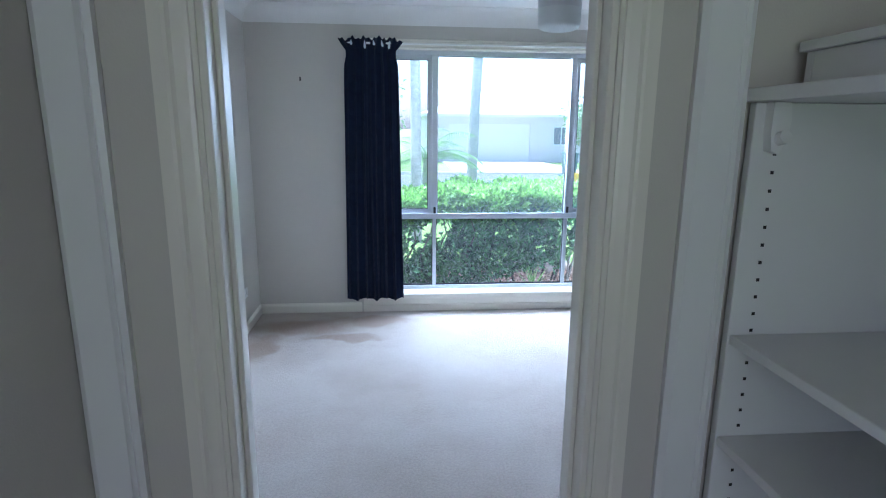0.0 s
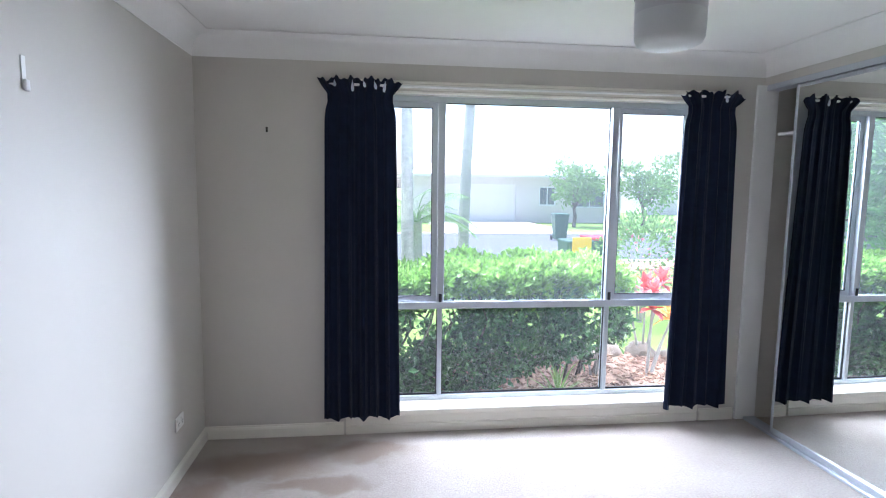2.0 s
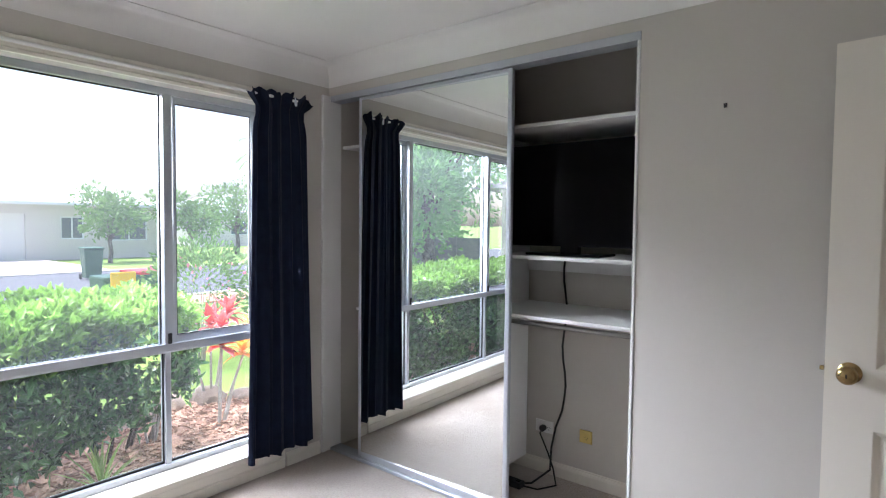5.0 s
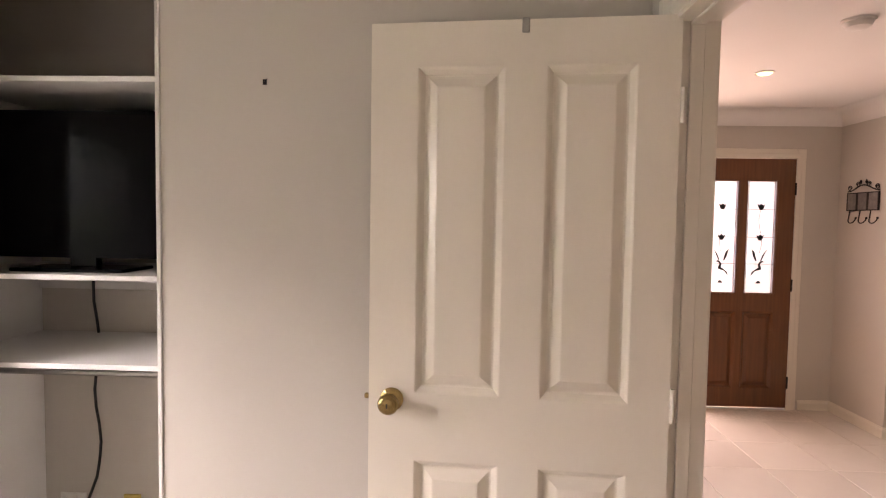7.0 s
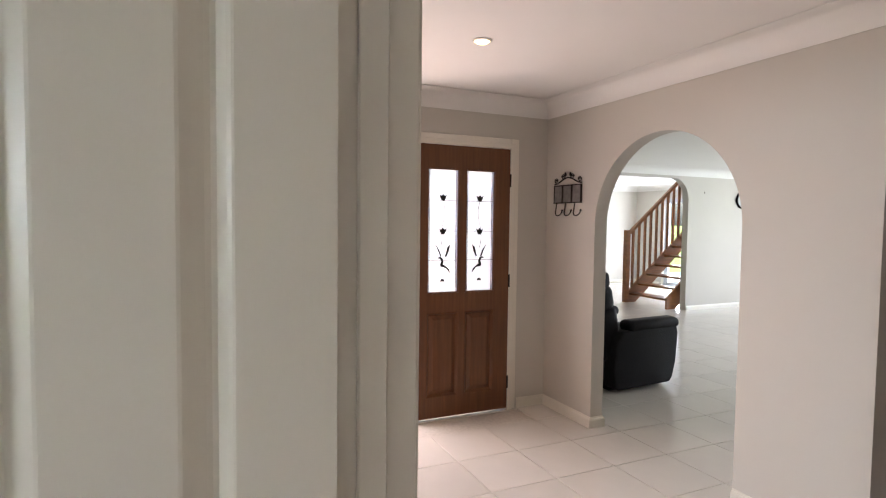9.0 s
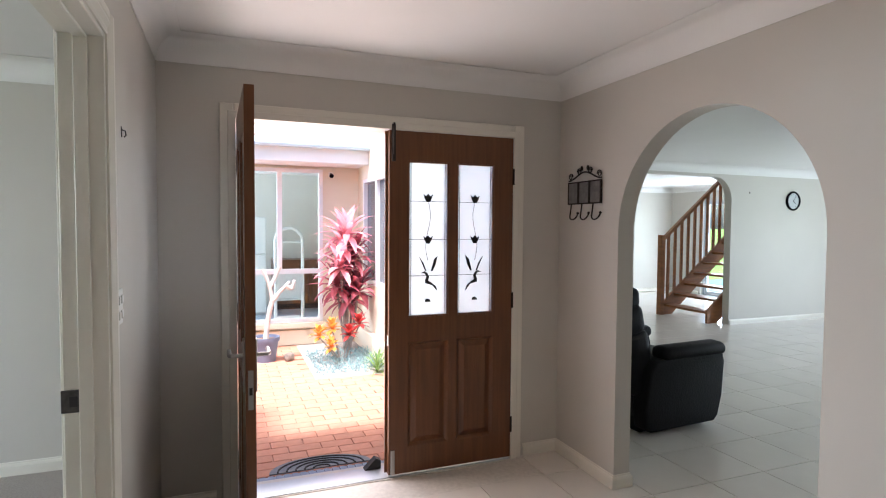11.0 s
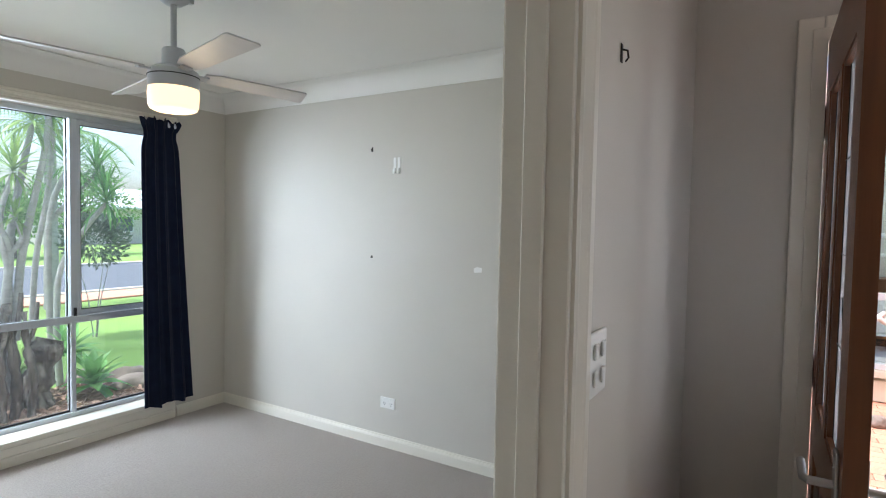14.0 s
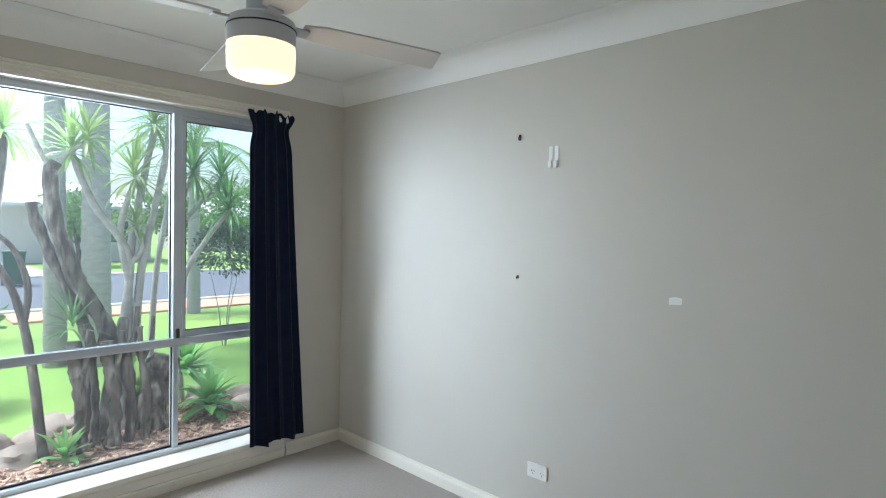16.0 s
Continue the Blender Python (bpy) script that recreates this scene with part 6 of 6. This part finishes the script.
def tree(x, y, z, h, r, n, seed, label, leaf=TREELEAF, size=0.22, low=0.35):
    """A tapered trunk with limbs and a broken crown of leaf clumps."""
    rng = random.Random(seed)
    ob = base("garden_tree", label, "tree", "garden trees", at=pose(x, y, z))
    part("trunk", limb([(0, 0, -0.1), (0.05, 0, h * 0.2), (-0.04, 0.05, h * 0.4), (0.05, 0, h * 0.62)], 0.035 * h, 0.015 * h, seed), BARK, ob, smooth=True)
    lobes = []
    for k in range(9):
        a = k * 2.4
        rr = r * rng.uniform(0.25, 0.75)
        c = Vector((rr * math.cos(a), rr * math.sin(a), h * rng.uniform(low + 0.12, 0.92)))
        lobes.append((c, r * rng.uniform(0.32, 0.55)))
        part("branch", limb([(0, 0, h * 0.3), (c.x * 0.4, c.y * 0.4, c.z * 0.75), tuple(c)], 0.011 * h, 0.004 * h, k, sides=6), BARK, ob)
    spots = []
    for k in range(n):
        c, cr = rng.choice(lobes)
        d = rand_dir(rng, 0.25)
        p = c + d * cr * rng.uniform(0.4, 1.05)
        if noise.noise(p * 1.3) < -0.25:
            continue
        spots.append((p, d + rand_dir(rng) * 0.7, size * rng.uniform(0.6, 1.3), size * 0.5 * rng.uniform(0.7, 1.2)))
    child("crown", leaf_mesh("crown", spots, leaf, rng), ob, "broken crown of small leaves")
    return ob


tree(10.9, 30.0, -0.4, 3.1, 1.6, 3000, 81, "round-crowned tree across the street")
tree(15.2, 31.0, -0.4, 3.2, 1.9, 3500, 82, "spreading green tree across the street")
tree(19.0, 33.0, -0.4, 4.2, 2.4, 3500, 83, "leafy tree beyond the street")
tree(26.0, 34.0, -0.4, 5.6, 3.2, 3500, 84, "leafy green tree at the end of the street")
tree(-4.4, 10.2, -0.3, 5.2, 2.7, 15000, 85, "dense green tree beside the neighbouring house", size=0.17, low=-0.02, leaf=AGAVE)
tree(-8.5, 13.0, -0.35, 6.0, 3.0, 5000, 86, "large green tree along the side boundary")
tree(-1.4, 27.5, -0.4, 5.0, 2.4, 3500, 87, "dark tree beside the house across the street")
tree(33.0, 36.0, -0.4, 6.0, 3.4, 3000, 88, "tall green tree far down the street")
tree(-12.0, 22.0, -0.4, 6.0, 3.4, 3500, 90, "broad tree beyond the side garden")


def far_house(x0, x1, y0, y1, label, roof_mat, openings):
    """A single-storey house: brick walls with openings, eaves and a hipped roof."""
    ob = base("house", label, "house", "houses", at=pose(x0, y0, -0.4))
    w, d, e, ridge = x1 - x0, y1 - y0, 2.75, 4.4
    bm = wall_bm("x", 0, w, 0, 0.25, 0, e, [o[:4] for o in openings])
    wall_bm("x", 0, w, d - 0.25, d, 0, e, bm=bm)
    wall_bm("y", 0.25, d - 0.25, 0, 0.25, 0, e, bm=bm)
    wall_bm("y", 0.25, d - 0.25, w - 0.25, w, 0, e, bm=bm)
    part("wall", bm, FARBRICK, ob)
    bm = bmesh.new()
    o = 0.6
    lo = [bm.verts.new(p) for p in ((-o, -o, e), (w + o, -o, e), (w + o, d + o, e), (-o, d + o, e))]
    hi = [bm.verts.new(p) for p in ((d * 0.45, d / 2, ridge), (w - d * 0.45, d / 2, ridge))]
    for f in ((lo[0], lo[1], hi[1], hi[0]), (lo[2], lo[3], hi[0], hi[1]), (lo[1], lo[2], hi[1]), (lo[3], lo[0], hi[0]), (lo[3], lo[2], lo[1], lo[0])):
        bm.faces.new(f)
    part("roof", bm, roof_mat, ob)
    part("gutter", box(-o, w + o, -o - 0.08, -o, e - 0.12, e + 0.02), FARROOF, ob)
    for a, b, z0, z1, kind in openings:
        if kind == "garage":
            g = part("garage_door", box(a, b, 0.12, 0.16, z0, z1), mat("pale_garage_door", (0.62, 0.60, 0.58), 0.5), ob)
            for k in range(1, 5):
                part("door_rib", box(a, b, 0.10, 0.12, z0 + (z1 - z0) * k / 5 - 0.015, z0 + (z1 - z0) * k / 5 + 0.015), FARROOF, g)
        else:
            wi = part("window", wall_bm("x", a, b, 0.06, 0.14, z0, z1, [(a + 0.06, (a + b) / 2 - 0.03, z0 + 0.06, z1 - 0.06), ((a + b) / 2 + 0.03, b - 0.06, z0 + 0.06, z1 - 0.06)]), FARROOF, ob)
            part("pane", box(a + 0.02, b - 0.02, 0.1, 0.12, z0 + 0.02, z1 - 0.02), DARKGLASS, wi)


far_house(2.6, 15.0, 33.4, 42, "low pale brick house across the street", FARROOF, [(1.2, 6.0, 0, 2.2, "garage"), (7.4, 8.4, 1.0, 2.1, "window"), (9.6, 11.4, 0.9, 2.1, "window")])
far_house(-13.5, -2.2, 31.0, 40, "brick house with a dark roof across the street", ROOFTILE, [(2.0, 4.0, 0.9, 2.1, "window"), (6.2, 8.6, 0.9, 2.1, "window")])
far_house(22.0, 40.0, 44.0, 53, "pale house far down the street", FARROOF, [(3, 6, 0.9, 2.1, "window"), (9, 12, 0.9, 2.1, "window")])
far_house(-17.0, -6.4, 1.5, 9.5, "neighbouring house with dark roof tiles", ROOFTILE, [(7.0, 8.8, 0.9, 2.1, "window")])
fence = base("side_fence", "dark metal side boundary fence", "fence", at=pose(-5.9, 9.6, -0.3))
for k in range(12):
    part("post", box(-0.03, 0.03, k * 0.9, k * 0.9 + 0.06, 0, 1.5), ROOFTILE, fence)
    part("fence_panel", box(-0.012, 0.012, k * 0.9 + 0.06, k * 0.9 + 0.9, 0.05, 1.45), ROOFTILE, fence)


def wheelie_bin(x, y, rz, lid, open_lid, label):
    ob = base("wheelie_bin", label, "rubbish bin", "wheelie bins", at=pose(x, y, -0.40, 0, 0, rz))
    bm = box(-0.27, 0.27, -0.32, 0.32, 0.06, 0.98, 0.03, 2)
    for v in bm.verts:
        k = 0.78 + 0.22 * v.co.z
        v.co.x *= k
        v.co.y *= k
    part("body", bm, BINGREEN, ob)
    if open_lid:
        part("lid", box(-0.19, 0.19, -0.40, -0.35, 0.62, 1.06, 0.02, 2), lid, ob)
    else:
        part("lid", box(-0.29, 0.29, -0.35, 0.35, 0.982, 1.04, 0.02, 2), lid, ob)
    for s in (-0.25, 0.25):
        part("wheel", lathe([(0, -0.025), (0.10, -0.025), (0.10, 0.025), (0, 0.025)], 16, pose(s, 0.30, 0.10, 0, 90, 0)), RUBBER, ob)


wheelie_bin(4.49, 12.3, 0, BINYELLOW, True, "green wheelie bin with a yellow lid")
wheelie_bin(5.05, 12.4, 5, BINRED, False, "dark wheelie bin with a red lid")
wheelie_bin(7.55, 22.3, -5, BINGREEN, False, "green wheelie bin at the kerb")

# ---- courtyard ----
CZ = -0.10
structure("courtyard_base", box(6.20, 10.6, -0.9, 4.6, -0.45, CZ - 0.012), SAND, "sand bed under the courtyard pavers", "paving bed")
structure("wall_wing", wall_bm("y", -0.9, 4.8, 10.5, 10.74, -0.3, 2.42, [(0.09, 2.4, 0.2, 2.24)]), RENDER, "cream rendered wing wall with a window")
structure("wall_return", wall_bm("x", 8.7, 10.5, -0.87, -0.40, -0.3, 2.5, [(8.85, 10.2, 0.75, 2.1)]), RENDER, "cream rendered return wall with a window")
structure("wall_courtyard_north", wall_bm("x", 7.1, 10.6, 4.6, 4.8, -0.3, 2.6), RENDER, "cream rendered courtyard wall")
structure("trim_plinth", box(10.44, 10.499, -0.38, 4.6, -0.1, 0.10, 0.006, 1), RENDER, "cream plinth below the wing window", "plinth")
structure("trim_plinth_return", box(8.7, 10.43, -0.399, -0.33, -0.1, 0.16, 0.006, 1), RENDER, "cream plinth of the return wall", "plinth")


def wing_window():
    ob = base("window_wing", "white-framed window of the kitchen wing", "window", kind="structure")
    WF = mat("white_window_frame", (0.82, 0.82, 0.82), 0.4)
    a, b, z0, z1, t = 0.09, 2.4, 0.2, 2.24, 0.88
    part("window_frame", wall_bm("y", a, b, 10.46, 10.56, z0, z1, [(a + 0.05, 0.62, t + 0.03, z1 - 0.05), (0.68, 1.22, t + 0.03, z1 - 0.05), (1.28, b - 0.05, t + 0.03, z1 - 0.05), (a + 0.05, b - 0.05, z0 + 0.05, t - 0.03)]), WF, ob)
    for y0, y1, za, zb in ((a + 0.05, 0.62, t + 0.03, z1 - 0.05), (0.68, 1.22, t + 0.03, z1 - 0.05), (1.28, b - 0.05, t + 0.03, z1 - 0.05), (a + 0.05, b - 0.05, z0 + 0.05, t - 0.03)):
        p = part("pane", box(10.505, 10.511, y0, y1, za, zb), GLASS, ob)
        p.visible_shadow = False
    part("window_sill", box(10.40, 10.50, a - 0.05, b + 0.05, 0.13, 0.198, 0.006, 1), RENDER, ob)
    rw = base("window_return", "white-framed window beside the courtyard plants", "window", kind="structure")
    part("window_frame", wall_bm("x", 8.85, 10.2, -0.50, -0.40, 0.75, 2.1, [(8.9, 9.5, 0.8, 2.05), (9.55, 10.15, 0.8, 2.05)]), WF, rw)
    for x0, x1 in ((8.9, 9.5), (9.55, 10.15)):
        part("pane", box(x0, x1, -0.455, -0.449, 0.8, 2.05), DARKGLASS, rw)


wing_window()
# the kitchen behind the wing window
structure("floor_kitchen", box(10.74, 13.6, -0.8, 4.6, -0.12, 0.0), mat("blue_grey_floor", (0.22, 0.28, 0.36), 0.3, var=0.06, scale=3), "blue-grey kitchen floor", "floor")
structure("wall_kitchen_back", wall_bm("y", -0.8, 4.8, 13.6, 13.8, -0.2, 2.6), PAINT, "plain kitchen wall")
structure("wall_kitchen_north", wall_bm("x", 10.6, 13.8, 4.8, 4.9, -0.2, 2.6), PAINT, "plain kitchen side wall")
structure("ceiling_kitchen", box(10.5, 13.8, -0.86, 4.9, 2.43, 2.5), WHITE, "white kitchen ceiling", "ceiling")
# fill lamp added to brighten the kitchen; the wall behind has no window
lamp("kitchen_daylight", "AREA", (12.2, 4.6, 1.4), (12.0, 0, 1.0), 90, (0.76, 0.88, 1.0), 1.6, 1.6)
fr = base("refrigerator", "tall white two-door refrigerator", "refrigerator", at=pose(12.5, 1.05, 0))
part("body", box(0.06, 0.66, -0.35, 0.35, 0, 1.62, 0.01, 2), MELAMINE, fr)
part("freezer_door", box(0, 0.055, -0.35, 0.35, 1.02, 1.62, 0.012, 2), MELAMINE, fr)
part("fridge_door", box(0, 0.055, -0.35, 0.35, 0.04, 1.01, 0.012, 2), MELAMINE, fr)
for z0, z1 in ((1.05, 1.3), (0.7, 0.98)):
    part("handle", box(-0.03, -0.005, 0.28, 0.30, z0, z1, 0.004, 1), PLASTIC, fr)
st = base("arched_shelf_stand", "white arched shelf stand in the kitchen", "shelf stand", at=pose(11.6, 0.42, 0))
part("arched_frame", tube([(0, -0.2, 0.0), (0, -0.2, 1.25)] + [(0, -0.2 * math.cos(a * math.pi / 12), 1.25 + 0.2 * math.sin(a * math.pi / 12)) for a in range(1, 12)] + [(0, 0.2, 1.25), (0, 0.2, 0.0)], 0.025, 8), MELAMINE, st, smooth=True)
for z in (0.05, 0.35, 0.78, 1.22):
    part("shelf", box(-0.02, 0.25, -0.19, 0.19, z, z + 0.025), MELAMINE, st)
part("cabinet", box(0.0, 0.25, -0.18, 0.18, 0.38, 0.78, 0.004, 1), MELAMINE, st)
for k in range(4):
    cab = base("kitchen_cabinet", "dark brown kitchen base cabinet", "cabinet", "kitchen cabinets", at=pose(13.0, -0.6 + k * 0.6 - 0.05, 0)) if k < 2 else None
    if cab:
        part("body", box(0.02, 0.58, 0.0, 0.598, 0.1, 0.88), TIMBER, cab)
        dr = part("door", box(0.0, 0.018, 0.005, 0.593, 0.11, 0.87, 0.003, 1), TIMBER, cab)
        part("handle", box(-0.02, 0.0, 0.5, 0.52, 0.6, 0.75), STEEL, dr)
        part("plinth", box(0.06, 0.58, 0.0, 0.598, 0.0, 0.1), RUBBER, cab)

# roof edges over the courtyard
structure("roof_wing_soffit", box(9.95, 10.5, -0.9, 4.8, 2.28, 2.31), WHITE, "white soffit of the wing", "soffit")
structure("roof_wing_fascia", box(9.90, 9.95, -0.9, 4.8, 2.27, 2.46, 0.006, 1), WHITE, "white fascia board", "fascia")
structure("roof_wing_gutter", sweep([(0, 0), (0.10, 0), (0.11, 0.03), (0.10, 0.10), (0, 0.10)], [(9.90, -0.9, 2.44), (9.90, 4.8, 2.44)][::-1]), mat("pale_blue_gutter", (0.55, 0.66, 0.70), 0.4), "pale blue metal gutter", "gutter")
wing_roof = base("wing_roof", "pale pink terracotta tiled roof of the wing", "roof", kind="structure")
WT = mat("pale_terracotta_tile", (0.60, 0.42, 0.36), 0.8, var=0.1, scale=8, obj=0.1)
part("roof_deck", prism([(0, 0), (2.6, 0.95), (2.6, 0.90), (0, -0.05)], 5.9, Matrix(((1, 0, 0, 9.88), (0, 0, 1, -1.0), (0, 1, 0, 2.53), (0, 0, 0, 1)))), WT, wing_roof)
tl = finish("roof_tile", prism([(0, 0.0), (0.34, 0.125), (0.34, 0.150), (0, 0.035)], 0.29, Matrix(((1, 0, 0, 0), (0, 0, 1, 0), (0, 1, 0, 0), (0, 0, 0, 1)))), WT)
for r in range(6):
    for c in range(20):
        o = new("roof_tile", tl)
        o.parent = wing_roof
        o.location = (9.84 + r * 0.32, -1.0 + c * 0.295 + (r % 2) * 0.0, 2.535 + r * 0.117)
cm = base("security_light", "small dark sensor light under the eave", "outdoor light", at=pose(10.42, -0.02, 2.18))
part("mount", box(0.04, 0.08, -0.03, 0.03, -0.03, 0.03, 0.004, 1), PLASTIC, cm)
part("head", lathe([(0, 0), (0.02, 0), (0.03, 0.05), (0, 0.055)], 14, pose(0.04, 0, 0, 0, -120, 0)), BLACKPLASTIC, cm, smooth=True)
structure("roof_porch_soffit", box(6.29, 6.62, -0.87, 1.725, 2.40, 2.44), WHITE, "white porch soffit outside the front door", "soffit")


def cordyline():
    rng = random.Random(91)
    ob = base("cordyline_plant", "tall maroon and pink cordyline in the courtyard bed", "cordyline", at=pose(9.75, -0.10, CZ))
    for k, (dx, dy, h, s) in enumerate(((0.0, 0.0, 1.45, 1.1), (0.08, -0.10, 1.15, 1.0), (-0.08, 0.10, 1.05, 1.0), (0.05, 0.12, 0.80, 1.0), (-0.05, -0.12, 0.75, 1.0), (0.0, 0.05, 1.28, 1.0), (0.05, 0.0, 0.62, 0.9))):
        part("stem", tube([(dx * 0.2, dy * 0.2, -0.02), (dx * 0.6, dy * 0.6, h * 0.5), (dx, dy, h)], 0.014, 7), PALEBARK, ob)
        part("leaf_crown", rosette(30, 0.40 * s, 0.085, 1.1, rng, -25, 85, (dx, dy, h)), CORDY2 if k in (0, 2, 5) else CORDY, ob)


cordyline()
tufted("croton_plant", 9.35, 0.05, CZ, [(0.05, 0.10, 0.36, 0.8), (-0.05, -0.08, 0.30, 0.8), (0.0, 0.26, 0.30, 0.8), (0.05, -0.22, 0.40, 0.9), (-0.12, 0.14, 0.18, 0.7)], ORANGELEAF, 92, "yellow, orange and red croton by the wall", "croton", 0.17, 0.065, REDLEAF)


def ground_cover(x0, x1, y0, y1, n, material, seed, label):
    rng = random.Random(seed)
    spots = []
    for k in range(n):
        p = Vector((rng.uniform(x0, x1), rng.uniform(y0, y1), CZ + 0.01 + 0.06 * rng.random()))
        spots.append((p, rand_dir(rng, 1.0), rng.uniform(0.03, 0.06), 0.012))
    tagged(new("ground_cover", leaf_mesh("ground_cover", spots, material, rng)), label, "ground cover", kind="stuff")


ground_cover(8.75, 9.75, -0.32, 0.42, 1800, BLUELEAF, 93, "low blue-grey ground cover plants")
clump("grassy_plant", 8.72, -0.22, CZ, 40, 0.26, 0.014, 1.0, DRACAENA2, 94, "bright green grassy tuft in the courtyard", "tuft", 25)
clump("grassy_plant", 8.95, -0.28, CZ, 30, 0.22, 0.014, 1.0, AGAVE, 95, "small green grassy tuft beside paving", "tuft", 25)


def pot_tree():
    POT = mat("blue_grey_pot", (0.16, 0.20, 0.30), 0.5, var=0.05, scale=5)
    ob = base("potted_frangipani", "bare pale frangipani in a blue-grey pot", "potted tree", at=pose(9.68, 0.88, CZ))
    part("pot", lathe([(0, 0), (0.115, 0), (0.145, 0.24), (0.16, 0.24), (0.162, 0.285), (0.145, 0.285), (0.138, 0.25), (0, 0.245)], 28), POT, ob, smooth=True)
    part("soil", lathe([(0, 0.246), (0.136, 0.246), (0.136, 0.252), (0, 0.256)], 20), MULCH, ob)
    PB = mat("pale_frangipani_bark", (0.62, 0.57, 0.52), 0.8, var=0.1, scale=8)
    tk = part("trunk", limb([(0, 0, 0.24), (0.0, -0.03, 0.5), (0.0, -0.08, 0.72)], 0.032, 0.028, 5), PB, ob, smooth=True)
    for pts in ([(0, -0.07, 0.68), (0, -0.16, 0.80), (0, -0.28, 0.92)], [(0, -0.08, 0.70), (0, -0.04, 0.90), (0, 0.03, 1.08)], [(0, -0.05, 0.86), (0.02, -0.12, 1.0), (0.03, -0.16, 1.1)], [(0, -0.24, 0.88), (0, -0.30, 0.84), (0, -0.33, 0.94)]):
        part("branch", limb(pts, 0.026, 0.020, 6), PB, tk, smooth=True)


pot_tree()
rock(9.60, 0.62, CZ + 0.04, 0.07, 0.06, 0.06, 77, "small pale stone beside the plant pot")
MATM = mat("grey_rubber_mat", (0.19, 0.20, 0.22), 0.8, var=0.2, scale=40)
dm = base("door_mat", "half-round grey rubber door mat with scroll pattern", "door mat", at=pose(6.53, 0.72, CZ + 0.001))
part("mat_base", prism([(0.19 * math.sin(a * math.pi / 20), -0.33 * math.cos(a * math.pi / 20)) for a in range(21)], 0.008, Matrix.Identity(4)), MATM, dm)
for k in range(5):
    rr = 0.03 + k * 0.033
    part("scroll_rib", tube([(rr * math.sin(a * math.pi / 16), -1.72 * rr * math.cos(a * math.pi / 16), 0.010) for a in range(17)], 0.006, 5), RUBBER, dm)
drain = base("channel_drain", "grey channel drain grate along the threshold", "drain", at=pose(6.30, 0.42, CZ))
DR = mat("grey_drain_grate", (0.24, 0.28, 0.36), 0.5, 0.3, var=0.1, scale=20)
part("channel", box(0.0, 0.20, -0.85, 0.85, -0.03, 0.004), DR, drain)
for k in range(34):
    part("grate_bar", box(0.012, 0.188, -0.84 + k * 0.05, -0.808 + k * 0.05, 0.0045, 0.014), DR, drain)
ds = thing("door_wedge", prism([(0, 0), (0.10, 0), (0.10, 0.05), (0.07, 0.065)], 0.05, Matrix(((0, 0, 1, 6.16), (-1, 0, 0, 0.52), (0, 1, 0, 0.007), (0, 0, 0, 1)))), RUBBER, "black rubber door wedge at the threshold", "door wedge")

# pavers
paving = base("courtyard_paving", "terracotta brick paving in a running bond", "paving", kind="structure")
PL, PW, PG = 0.23, 0.115, 0.003
pme = finish("paver", box(PG, PW - PG, PG, PL - PG, -0.02, 0, 0.004, 1), PAVER)
pfar = bmesh.new()
pc = 0
for i in range(0, 34):
    for j in range(-4, 20):
        x, y = 6.52 + i * PW, -0.6 + j * PL + (PL / 2 if i % 2 else 0)
        if x + PW > 10.46 or y + PL > 4.55 or (x > 8.65 and y < 0.42 - 0.25 * max(0, 9.4 - x) and x < 9.9 and y + PL > -0.33):
            continue
        z = CZ + 0.0015 * math.sin(i * 12.9 + j * 78.2)
        if -0.6 < y < 1.75 and pc < 300:
            pc += 1
            o = new("paver", pme)
            o.parent = paving
            o.location = (x, y, z)
        else:
            add_box(pfar, x + PG, x + PW - PG, y + PG, y + PL - PG, z - 0.02, z)
pf = part("paver_field", pfar, PAVER, paving, "further rows of terracotta pavers")
pf["kind"] = "stuff"
structure("courtyard_bed", box(8.66, 10.42, -0.34, 0.45, -0.2, CZ + 0.004), mat("pale_pebbles", (0.42, 0.38, 0.34), 0.9, var=0.3, scale=60, bump=0.8, bscale=70), "pebble bed along the courtyard wall", "garden bed")
# pool terrace beyond the stair room
structure("pool_water", box(9.5, 16, -14.5, -11, -0.3, -0.12), mat("pool_water_blue", (0.10, 0.42, 0.58), 0.08), "blue swimming pool water", "pool")
structure("terrace", box(3, 18, -11, -9.0, -0.3, -0.08), CONCRETE, "pale concrete pool terrace", "terrace")
tree(12.0, -17.5, -0.3, 4.0, 2.4, 3000, 96, "green garden tree behind the pool")
tree(15.5, -18.0, -0.3, 4.2, 2.4, 3000, 97, "leafy tree behind the pool terrace")
